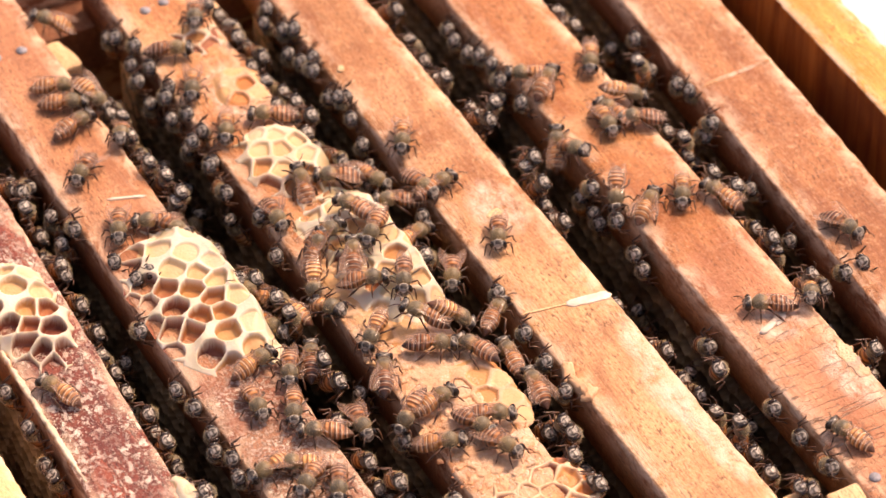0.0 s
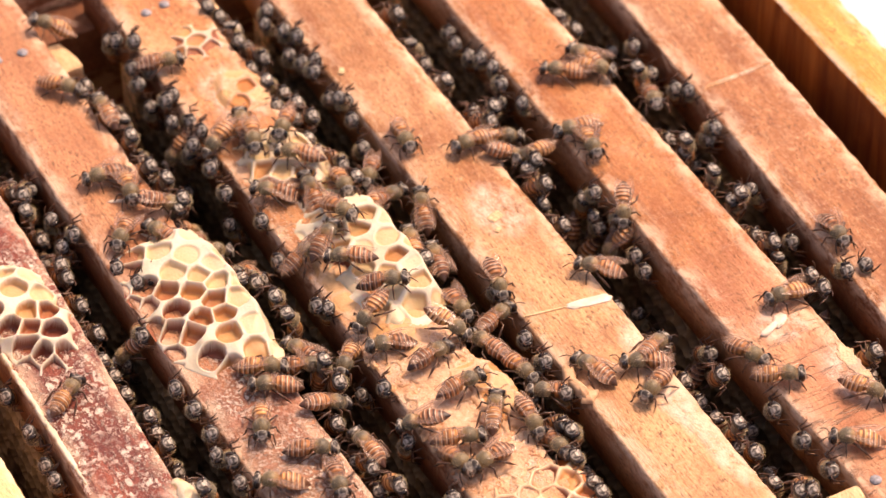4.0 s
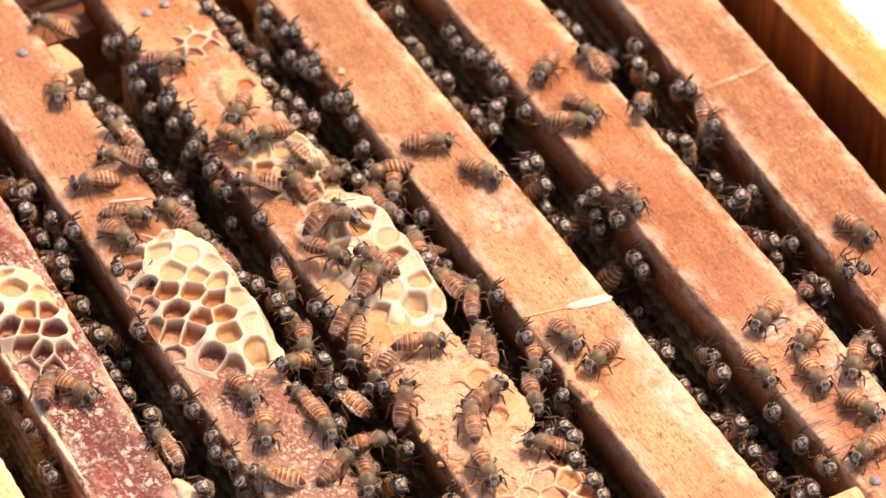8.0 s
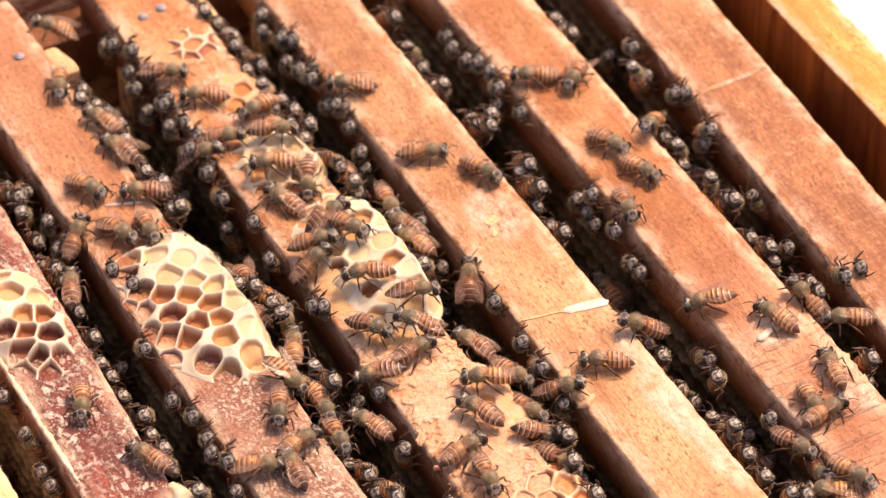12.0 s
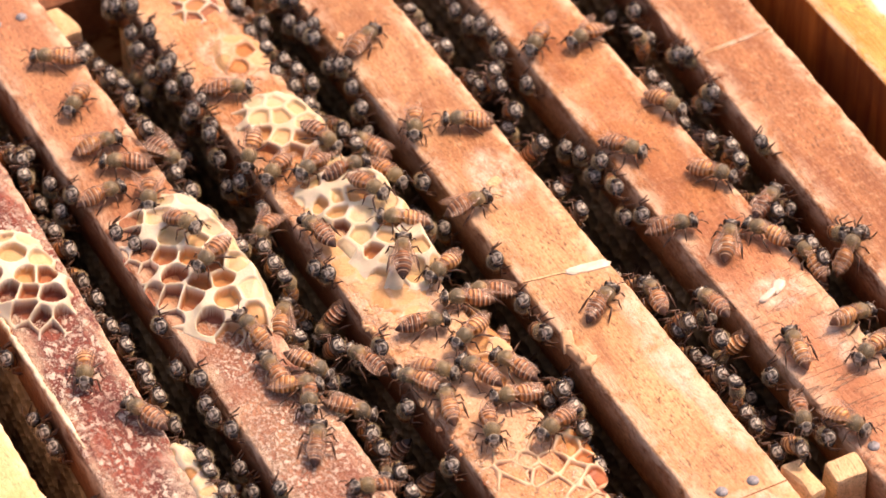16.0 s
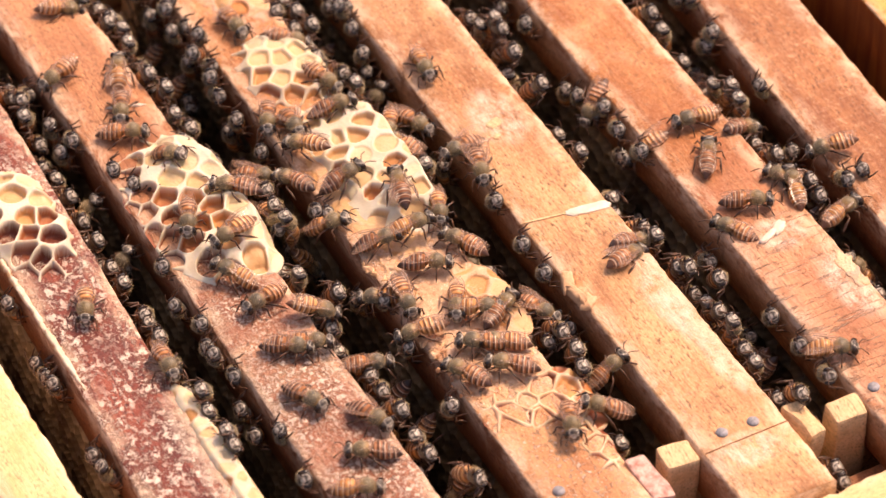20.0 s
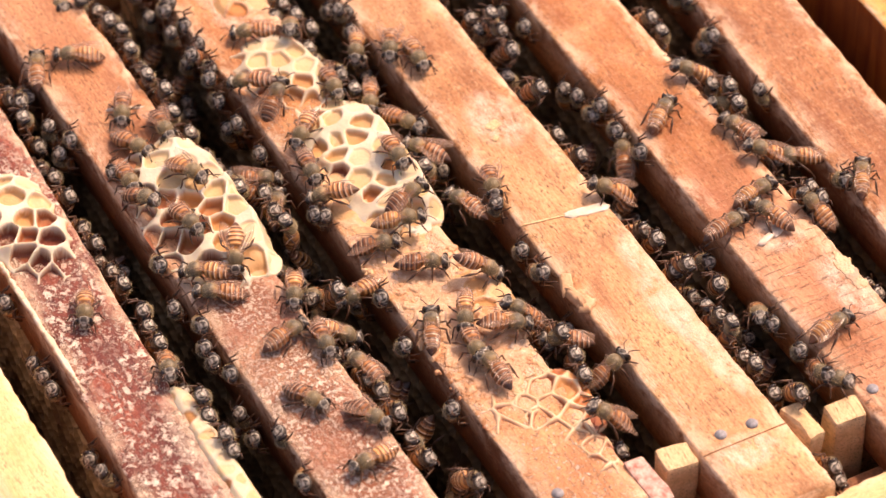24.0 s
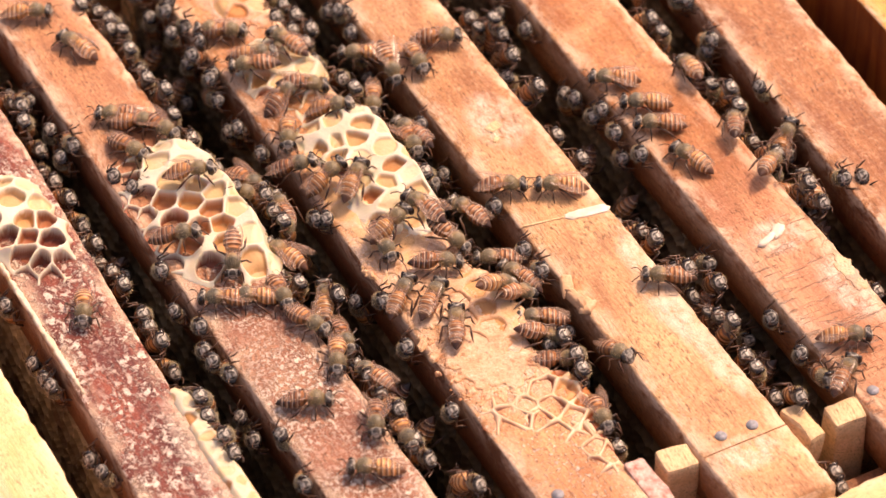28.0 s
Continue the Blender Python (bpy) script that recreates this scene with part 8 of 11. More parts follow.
    walk(CRAWLERS[49], trail((0, -56.1, -1.3, 0, 0, 176), (1.5, -55.4, -4.7, 0, 0, 203), (2.2, -53.3, -1, 0, 0, 133), (3, -51.3, 2.7, 0, 0, 62), (6, -53.2, 3.8, 0, 0, 62), (6.8, -53.1, 4.3, 0, 0, 108), (7.5, -53, 4.7, 0, 0, 154), (8.2, -58.1, 2.3, 0, 0, 198), (9, -63.2, -0.1, 0, 0, 242), (9.4, -65.1, -2.1, -3, -22, 186), (9.8, -67, -4.1, -6, -45, 130), (10.9, -68, -4.1, -19, -62, 130), (13.5, -68, -4.3, -19, 0, 186), (16.1, -68, -4.5, -19, 62, 241), (17.2, -66.7, -4.5, -6, 45, 241), (18, -61.8, -7.9, 0, 0, 204), (19.5, -51.4, -13.2, 0, 0, 242), (21, -49, -12.5, 0, 0, 242), (21.7, -49, -12.2, 0, 0, 248), (22.5, -51.6, -8.2, 0, 0, 292), (24.5, -51.8, -7.8, 0, 0, 281), (26, -50.4, -5, 0, 0, 334), (27, -48.8, -6.4, 0, 0, 268), (28, -47.2, -7.8, 0, 0, 203)))
    walk(CRAWLERS[50], trail((0, -50.7, -5.9, 0, 0, 154), (1.5, -49.6, -7.3, 0, 0, 153), (2.2, -45.8, -12, -1.1, 0, 88), (3, -42.1, -16.8, -2.2, 0, 23), (4.3, -41.8, -16.8, -2.2, 0, -4), (4.5, -42.3, -18.2, -2.2, 0, -55), (4.8, -42.7, -19.7, -2.2, 0, -106), (5, -43.3, -20.9, -2.2, 0, -150), (6, -43.2, -21.1, -2.2, 0, -157), (7.5, -42.4, -19.7, -2.2, 0, -157), (8, -39.5, -17.7, -2.2, 0, -106), (8.5, -36.7, -15.7, -2.2, 0, -56), (9, -33.8, -13.7, -2.2, 0, -5), (10.5, -34.1, -10, -2.2, 0, 23), (12, -37.9, -11.3, -2.2, 0, 23), (13.2, -37.5, -10.9, -2.2, 0, 38), (13.6, -34.7, -11.3, -2.2, -12, 80), (14, -32.2, -11.6, 0, -23, 123), (15, -31.9, -11.8, 0, -23, 122), (15.8, -31, -15.1, 0, -12, 58), (16.5, -30.2, -18.4, 0, 0, -6), (18, -20.2, -15.4, 1.1, -4, 22), (18.8, -25.9, -13.6, 0.6, -14, 72), (19.5, -31.5, -11.8, 0, -24, 122), (20, -29.6, -11.3, 0.2, -14, 175), (20.5, -27.7, -10.9, 0.5, -5, 228), (21, -25.8, -10.5, 0.7, 4, 281), (21.5, -25.4, -10.3, 0.7, 4, 289), (22.4, -27.6, -18.8, 0.5, 7, 333), (24.5, -27.9, -18.7, 0.5, 7, 332), (26, -29.4, -16.4, 0.1, 1, 354), (28, -23.5, -12, 0.7, 0, 310)))
    walk(CRAWLERS[51], trail((0, -49.3, -12.6, 0, 0, 62), (0.8, -46.2, -7.7, -1.1, 0, 118), (1.5, -43.2, -2.8, -2.2, 0, 175), (3, -43.3, -5.1, -1.7, -23, 242), (4.1, -43, -5.3, -1.7, -23, 269), (4.3, -44.1, -4.9, -2.2, -8, 320), (4.6, -45.2, -4.5, -2.2, 8, 371), (4.8, -46.5, -4.4, 0, 23, 428), (6, -46.4, -4.1, 0, 23, 422), (6.8, -46, -8.9, 0, 11, 478), (7.5, -45.7, -13.7, 0, 0, 535), (9, -50.2, -4.9, 0, 0, 536), (10.5, -50.1, -3.9, 0, 0, 536), (12, -51.8, -3.4, 0, 0, 514), (13.5, -52.6, -3, 0, 0, 558), (15, -53.5, -2.6, 0, 0, 602), (15.5, -53.2, -1.8, 0, 0, 662), (16, -52.8, -0.9, 0, 0, 722), (16.5, -52.5, -0.1, 0, 0, 782), (17.2, -52.9, -0.2, 0, 0, 828), (18, -53.3, -0.3, 0, 0, 874), (19.5, -53, 0.2, 0, 0, 851), (21, -58.4, 4.5, 0, 0, 782), (22, -58.8, 4.6, 0, 0, 782), (22.8, -60.6, 8.1, 0, 0, 779), (24.5, -60.5, 8.4, 0, 0, 782), (26, -60.7, 8.1, 0, 0, 782), (28, -60.2, 6.9, 0, 0, 782)))
    walk(CRAWLERS[52], trail((0, -62.2, -17.3, 0, 0, 101), (1.5, -62.8, -19.8, 0, 0, 131), (3, -61.9, -20.1, 0, 0, 62), (6, -62.5, -18.8, 0, 0, 62), (7.5, -62.4, -18.8, 0, 0, 62), (9, -60, -15.2, 0, 0, 24), (10.5, -57, -17.8, 0, 0, 24), (11.2, -58.7, -16.3, 0, 0, -47), (12, -60.3, -14.8, 0, 0, -118), (12.2, -62.3, -14.3, -2, -15, -173), (12.5, -64.4, -13.7, -4, -30, -227), (12.8, -66.4, -13.2, -6, -45, -281), (13.9, -67.9, -13.2, -19, -62, -281), (28, -67.9, -13.2, -19, -62, -281)))
    walk(CRAWLERS[53], trail((0, -56.6, -23.6, 0, 0, 130), (1.5, -58.9, -24.8, 0, 0, 176), (3, -50.7, -16.3, 0, 0, 242), (6, -50.8, -17.7, 0, 0, 242), (7.5, -49, -23.6, 0, 0, 242), (8.2, -47.3, -19.1, 0, 11, 313), (9, -45.6, -14.6, 0, 23, 383), (9.5, -45.7, -13.4, 0, 15, 434), (10, -45.8, -12.1, 0, 8, 485), (10.5, -45.9, -10.9, 0, 0, 535), (12, -44.3, -13.4, -2.2, 0, 535), (13.3, -44.3, -13.4, -2.2, 0, 540), (14.1, -43.3, -18.6, -2.2, 0, 562), (15, -42.7, -18.9, -2.2, 0, 563), (16.5, -44.2, -16.5, -1.7, -23, 602), (18, -47.6, -24.3, 0, 0, 602), (19.5, -42.1, -22.9, -2.2, 0, 602), (21, -41.2, -19.2, -2.2, 0, 641), (22.8, -42.4, -19.4, -2.2, 0, 692), (24.5, -43.6, -19.5, -2.2, 0, 743), (26, -43.5, -19.4, -2.2, 0, 743), (28, -43.1, -21.9, -2.2, 0, 743)))
    walk(CRAWLERS[54], trail((0, -52.2, -27.6, 0, 0, 153), (1.5, -53.4, -27.8, 0, 0, 153), (3, -51.4, -25.8, 0, 0, 153), (6, -52, -27, 0, 0, 204), (7.5, -43.2, -25.9, -2.2, 0, 203), (8.2, -47.8, -27, -1.1, 0, 133), (9, -52.4, -28, 0, 0, 62), (10.5, -52.2, -27.9, 0, 0, 62), (12, -55.9, -16.6, 0, 0, -4), (15, -56.7, -13.9, 0, 0, 62), (15.8, -54.3, -19.4, 0, 0, -9), (16.5, -52, -25, 0, 0, -79), (18, -54, -25.3, 0, 0, -118), (19.5, -57.1, -25.8, 0, 0, -156), (21, -57.1, -26.3, 0, 0, -156), (21.9, -57.2, -26.8, 0, 0, -160), (23.2, -47.7, -13.6, 0, 0, -192), (24.5, -47.7, -13.9, 0, 0, -185), (25.2, -46.9, -14, 0, 11, -241), (26, -46.1, -14.1, 0, 23, -298), (27, -44.6, -13.4, -1.1, 11, -242), (28, -43.1, -12.7, -2.2, 0, -185)))
    walk(CRAWLERS[55], trail((0, -56.8, -18.2, 0, 0, 62), (1.5, -62.9, -14, 0, 0, 62), (2.2, -60.3, -10.3, 0, 0, 108), (3, -57.7, -6.6, 0, 0, 154), (6, -57.6, -5.7, 0, 0, 154), (7.5, -58, -7.4, 0, 0, 154), (9, -55.2, -7.8, 0, 0, 176), (10.5, -52.8, -10.5, 0, 0, 242), (12, -50.9, -12.3, 0, 0, 281), (13.2, -51.4, -12, 0, 0, 275), (14, -48.2, -8.5, 0, 0, 249), (15, -48.3, -8.8, 0, 0, 242), (16.5, -50.5, -8, 0, 0, 242), (18, -51.4, -7.1, 0, 0, 242), (19.5, -46.4, -5.7, 0, -23, 242), (21, -44.1, -5, -1.7, -23, 242), (21.8, -43.9, -5.3, -1.7, -23, 228), (22.3, -45.5, -2.4, 0, -11, 191), (22.7, -46.8, 0.2, 0, 0, 157), (24.5, -47, 0.6, 0, 0, 154), (25.2, -46.3, 0.9, 0, -11, 198), (26, -45.5, 1.3, 0, -23, 242), (27, -43.2, 0.6, -1.1, -11, 287), (28, -41, -0.1, -2.2, 0, 333)))
    walk(CRAWLERS[56], trail((0, -40.2, -13.4, -2.2, 0, 175), (1.5, -31.5, -15.1, 0, -23, 133), (3, -31.3, -19.1, 0, -24, 62), (6, -31, -18.4, 0, -25, 62), (6.8, -33.8, -17.8, -6, -45, 81), (7.9, -34.5, -17.8, -19, -62, 81), (28, -34.5, -17.8, -19, -62, 81)))
    walk(CRAWLERS[57], trail((0, -31.8, 23.4, 0, -23, 153), (1.5, -30.8, 25.2, 0.1, -3, 153), (3, -41.2, 33.6, -2.2, 0, 203), (6, -39.9, 31.2, -2.2, 0, 242), (6.8, -36.8, 28.7, -2.2, 0, 198), (7.5, -33.7, 26.2, -2.2, 0, 154), (9, -41.3, 33, -2.2, 0, 203), (9.8, -40.5, 29.5, -2.2, 0, 132), (10.5, -39.7, 25.9, -2.2, 0, 62), (11.2, -39, 25.6, -2.2, 0, 132), (12, -38.3, 25.3, -2.2, 0, 203), (12.8, -35.3, 23.9, -6, -45, 250), (13.9, -34.6, 23.9, -19, -62, 250), (28, -34.6, 23.9, -19, -62, 250)))
    walk(CRAWLERS[58], trail((0, -31.6, 15.2, 0, 23, -158), (1.5, -37, 13.1, -2.2, 0, -118), (2.2, -36.1, 8.3, -2.2, 0, -174), (3, -35.3, 3.5, -2.2, 0, -229), (4.2, -35.2, 3.5, -2.2, 0, -223), (4.9, -39.2, 0.1, -2.2, 0, -171), (6, -39.4, 0.3, -2.2, 0, -185), (6.5, -39.1, -0.8, -2.2, 0, -236), (7, -38.9, -2, -2.2, 0, -286), (7.5, -38.6, -3.1, -2.2, 0, -337), (9, -44.4, -5.1, -1.7, 23, -298), (9.4, -43.8, -6.5, -3.8, -11, -225), (9.8, -43.2, -7.9, -6, -45, -151), (10.9, -42.9, -7.9, -19, -62, -151), (14.5, -42.6, -7.8, -19, -62, -159), (18.3, -42.6, -36.5, -19, 62, -186), (26.1, -42.7, -36.7, -19, 62, -205), (27.2, -43.1, -36.7, -6, 45, -205), (28, -44.3, -40.1, -2.2, 0, -185)))
    walk(CRAWLERS[59], trail((0, -22.4, 16.4, 3.1, 9, -118), (1.5, -23.1, 18.4, 3, 9, -118), (2, -23.4, 20.7, 2.9, 3, -58), (2.5, -23.6, 23.1, 2.9, -3, 2), (3, -23.8, 25.4, 2.9, -9, 62), (4.3, -24.1, 25.5, 2.9, -9, 48), (4.7, -22, 24, 3.2, -2, 10), (5, -19.8, 22.5, 3.6, 5, -14), (6, -19.9, 22.6, 3.6, 5, -27), (7.5, -19.9, 21.3, 3.6, 5, -27), (8.2, -21.7, 16.6, 3.2, 7, -73), (9, -23.5, 11.8, 2.9, 9, -118), (10.5, -16.9, 8.8, 4.1, 8, -118), (11, -17.9, 7.4, 3.6, 10, -64), (11.5, -18.9, 6, 3.1, 11, -9), (12, -19.8, 4.6, 2.7, 12, 45), (12.8, -19.5, 4.4, 2.7, 12, 25), (13.2, -18.2, 3.6, 2.4, 8, -30), (13.6, -17.5, 2.5, 2, 4, -87), (15, -16.8, 2.9, 2, 4, -86), (15.8, -10.6, 1.9, -6, -45, -97), (16.9, -9, 1.9, -19, -62, -97), (19.1, -9, -0.1, -19, 62, -47), (20.2, -8.6, -0.1, -6, 45, -47), (20.6, -7.8, 0.9, -4.1, 22, 7), (21, -7, 1.8, -2.2, 0, 62), (22.5, -7, 1.6, -2.2, 0, 56), (23.4, -5.9, 10.5, -2.2, 0, 21), (24.5, -5.9, 10.4, -2.2, 0, 22), (26, -5.7, 9.5, -2.2, 0, 22), (28, -6.3, 8.7, -2.2, 0, 22)))
    walk(CRAWLERS[60], trail((0, -22.1, 25.3, 3.2, 5, -27), (0.8, -18.7, 23.9, 3.8, 7, -73), (1.5, -15.4, 22.5, 4.4, 9, -118), (2.2, -10.6, 22.3, 1.1, 4, -62), (3, -5.9, 22, -2.2, 0, -7), (3.9, -5.7, 22.1, -2.2, 0, -10), (4.6, -10, 20.7, -0.4, -40, -37), (6, -10.3, 20.8, -0.4, -40, -28), (7.5, -9.9, 25, -2.2, 0, 22), (9, -14, 18.3, 4.6, -9, 62), (9.8, -15.6, 18.5, 4.3, 0, -8), (10.5, -17.3, 18.7, 4, 10, -78), (12, -14.9, 9.3, 4.5, 3, -118), (13, -15.3, 9.1, 4.5, 3, -105), (13.4, -16, 11.4, 4.3, 4, -66), (13.8, -16.5, 13.5, 4.1, 5, -31), (15, -16.7, 13.7, 4.1, 5, -28), (16.5, -18, 11.7, 3.9, 5, -28), (18, -15.5, 14.2, 4.3, 5, -28), (19.5, -16.8, 13.8, 4.1, 5, -28), (21, -18.3, 17.8, 3.9, -4, 22), (21.8, -18.4, 17.4, 3.9, -4, 7), (22.3, -17.3, 14.1, 4, 3, -36), (22.7, -16.2, 11.2, 4.2, 10, -79), (24.5, -16.1, 10.9, 4.2, 10, -78), (25.2, -15.5, 10.9, 4.4, 7, -118), (26, -14.9, 11, 4.5, 4, -158), (26.7, -15.4, 10.1, 4.4, 3, -98), (27.3, -15.9, 9.2, 4.3, 3, -38), (28, -16.4, 8.3, 4.2, 2, 22)))
    walk(CRAWLERS[61], trail((0, -26.4, 31.6, 2.2, 18, -48), (1.5, -25.1, 31.5, 2.6, 18, -77), (3, -28.6, 32.6, 0.9, 23, -77), (4, -28.5, 32.6, 0.9, 23, -77), (4.7, -23.5, 32.1, 3, 10, -83), (6, -23.1, 32.1, 3, 10, -77), (7.5, -23.1, 30.8, 3, 9, -118), (8.2, -27.1, 27.3, 1.5, -8, -162), (9, -31, 23.9, 0, -25, -207), (9.8, -28.1, 27.5, 1.3, -4, -142), (10.5, -25.3, 31, 2.6, 18, -77), (12, -26.8, 29.4, 2.1, 24, -77), (13.5, -27.9, 29.5, 1.5, 1, -8), (15, -29, 29.6, 0.8, -23, 61), (16.5, -28.7, 28.3, 0.9, 1, -6), (18, -29.7, 27.7, 0.3, 1, -5), (19.5, -31.6, 32.3, 0, -23, 22), (21, -36.9, 21.5, -2.2, 0, 23), (22.5, -36.7, 21.7, -2.2, 0, 15), (23.4, -37.7, 26.8, -2.2, 0, -34), (24.5, -37.8, 26.7, -2.2, 0, -26), (26, -37.6, 28.5, -2.2, 0, -5), (28, -37.4, 26.4, -2.2, 0, -5)))
    walk(CRAWLERS[62], trail((0, -17.5, 12.7, 4, -5, 152), (1.5, -21.4, 12.2, 3.3, -5, 153), (2.2, -20.7, 13.2, 3.4, 2, 197), (3, -19.9, 14.3, 3.6, 9, 242), (4.3, -19.3, 14.6, 3.6, 9, 243), (5.1, -28.2, 15.5, 1.4, 26, 248), (6, -27.8, 15.7, 1.4, 26, 247), (7.5, -26.9, 13.8, 2, 24, 246), (8, -29.2, 13.2, 0.8, 8, 305), (8.5, -31.6, 12.5, -0.4, -7, 363), (9, -34, 11.9, -1.7, -23, 422), (9.8, -30.3, 12.3, 0.2, 1, 353), (10.5, -26.6, 12.8, 2.1, 25, 285), (12, -26, 7, 1.3, 4, 212), (12.8, -25.7, 6.7, 1.3, 4, 211), (13.5, -26.5, 11.9, 2.1, 8, 201), (15, -26.3, 11.7, 2.1, 8, 206), (15.4, -29.6, 11.6, -2, -18, 149), (15.8, -32.9, 11.4, -6, -45, 92), (16.9, -34.6, 11.4, -19, -62, 92), (28, -34.6, 11.4, -19, -62, 92)))
    walk(CRAWLERS[63], trail((0, -28.2, 5.1, 0.4, -13, 131), (1.5, -31.3, 7.4, 0, -23, 154), (3, -26.3, 11.3, 2, -26, 98), (3.7, -26.1, 11.2, 2, -26, 103), (4.5, -27.9, 7.5, 0.5, -18, 133), (6, -28.3, 7.6, 0.5, -18, 131), (7.5, -32, 7.6, 0, -23, 144), (9, -32.2, -1.3, -1.7, -23, 130), (10.5, -33.7, -0.9, -1.7, -23, 101), (12, -43, -4.8, -2.2, 0, 175), (12.5, -42.7, -5, -2.2, 0, 175), (13.2, -45.8, -3.8, 0, 0, 166), (15, -46.4, -3.9, 0, 0, 175), (16.5, -45.7, -5.5, 0, -23, 242), (18, -43.1, 1.2, -2.2, 0, 311), (18.8, -38.8, -1.1, -2.2, 0, 366), (19.5, -34.4, -3.3, -2.2, 0, 422), (21, -32.8, -11.1, -1.7, -23, 422), (22.2, -33.2, -11.6, -1.7, -23, 428), (23.1, -36.5, -3.2, -2.2, 0, 463), (24.5, -36.3, -3.1, -2.2, 0, 461), (25.2, -35.1, -2.5, -2.2, 0, 408), (26, -33.9, -1.9, -2.2, 0, 355), (28, -28, -8, 0.4, 8, 310)))
    walk(CRAWLERS[64], trail((0, -30.5, -4, 0, 0, -27), (1.5, -26.3, 3.9, 0.6, 16, -27), (3, -24.4, 4.5, 1.5, 25, -46), (3.5, -24.4, 4.8, 1.5, 25, -19), (3.8, -25.9, 3.7, 0.5, 16, 31), (4, -27.5, 2.5, 0.1, 7, 81), (4.3, -28.6, 1.1, 0, -2, 136), (6, -29.1, 1.3, 0, -2, 130), (7.5, -32.7, 0.3, -1.7, -23, 131), (9, -26.9, -11, 0.7, -7, 101), (10.5, -28.5, -10.9, 0.3, -6, 152), (11.2, -29.9, -7.1, 0.2, -15, 107), (12, -31.3, -3.2, 0, -23, 62), (15, -31, -0.9, 0, 0, 23), (16.5, -37.9, -6.6, -2.2, 0, 23), (18, -32.9, 5.7, -2.2, 0, -5), (18.8, -29.2, 5.2, -0.6, 7, -57), (19.5, -25.4, 4.6, 1, 15, -109), (21, -25.3, 4.5, 1, 15, -109), (24.5, -26, 3.9, 0.5, 10, -116), (26, -23.3, 3.2, 1.3, 10, -104), (27, -24.6, 3.7, 1, -1, -144), (28, -25.9, 4.2, 0.7, -13, -185)))
    walk(CRAWLERS[65], trail((0, -18.6, -3.4, 0.7, -3, -118), (1.5, -18.6, -2.3, 0.7, -4, -118), (3, -17.9, -3, 0.6, -7, -79), (3.7, -17.7, -3.1, 0.6, -7, -79), (4.8, -29.3, -10.7, 0.2, 8, -83), (6, -29.4, -10.8, 0.2, 8, -79), (7.5, -30.3, -10.4, 0, 26, -50), (9, -26.7, -14, 0.7, 3, -28), (9.8, -23, -8.9, 0.7, 0, -73), (10.5, -19.3, -3.7, 0.7, -2, -118), (12, -21.1, -1.2, 0.7, -2, -78), (15, -18.8, 0.3, 0.6, 2, -78), (16.5, -21.9, -7.3, 0.7, 0, -118), (18, -22.4, -3.4, 0.7, 1, -118), (19.5, -21, -5.6, 0.7, 0, -118), (21, -19.9, -5, 0.7, 0, -118), (24.5, -20.7, -4.7, 0.7, 0, -118), (26, -19.3, -5.4, 0.7, -1, -118), (28, -18.1, -5.3, 0.7, -4, -118)))
    walk(CRAWLERS[66], trail((0, -19.2, 4.7, 2.8, 13, 44), (0.8, -18.4, 3.4, 2.1, 6, -26), (1.5, -17.5, 2.1, 1.5, -1, -95), (2.2, -13.7, -1, -0.4, 0, -37), (3, -9.9, -4, -2.2, 0, 22), (6, -8.9, -2.1, -2.2, 0, 22), (7.5, -8.8, -1.1, -2.2, 0, 22), (8.2, -8.5, -7.3, -2.2, 0, -48), (9, -8.1, -13.5, -2.2, 0, -118), (10.5, -6.8, -11.4, -2.2, 0, -187), (12, -8.9, -24, -2.2, 0, -158), (15, -8.8, -24.1, -2.2, 0, -187), (15.8, -8.9, -26.4, -6, -45, -184), (16.9, -9, -26.4, -19, -62, -184), (19.1, -9.4, -26.8, -19, -62, -164), (20.2, -9.2, -16.9, -19, 0, -106), (21.4, -8.8, -6.8, -19, 62, -45), (26.1, -9, -7.1, -19, 62, -48), (27.2, -8.8, -7.1, -6, 45, -48), (27.6, -8.5, -6.7, -4.1, 22, 7), (28, -8.2, -6.4, -2.2, 0, 62)))
    walk(CRAWLERS[67], trail((0, -12.6, 2, 0.9, -40, -118), (1.5, -9.9, 4.7, -2.2, 0, -158), (3, -13.4, 0.8, 0.9, -23, -157), (3.9, -13.6, 0.6, 0.9, -23, -151), (4.7, -17.9, -2.5, 0.7, -4, -116), (6, -18.4, -2.6, 0.7, -4, -118), (7.5, -19.7, -1.8, 0.7, -1, -118), (9, -20.2, -0.6, 0.6, -3, -79), (9.8, -16.5, -1.3, 0.4, 1, -28), (10.5, -12.8, -2, 0.1, 5, 22), (12, -14.8, -14.6, 1.5, -3, 62), (13.3, -15.2, -14.5, 1.5, -3, 75), (13.6, -16.4, -13.4, 1.4, -2, 113), (14, -17.5, -12.2, 1.3, 0, 151), (15, -17.6, -12.2, 1.3, 0, 152), (16.5, -15.9, -13.1, 1.4, -3, 101), (17.2, -11.9, -18.7, -0.4, -2, 152), (18, -8, -24.2, -2.2, 0, 202), (18.8, -11.5, -23, -0.4, 2, 242), (19.5, -15.1, -21.7, 1.5, 3, 281), (20.2, -19.1, -21.1, 1.1, 2, 216), (21, -23.2, -20.4, 0.7, 0, 152), (24.5, -20.9, -21, 1.1, -5, 152), (25.2, -17.9, -17.7, 1.3, -4, 107), (26, -14.9, -14.3, 1.5, -3, 62), (27, -13.8, -15.5, 1.5, -19, -9), (28, -12.6, -16.6, 1.6, -35, -79)))
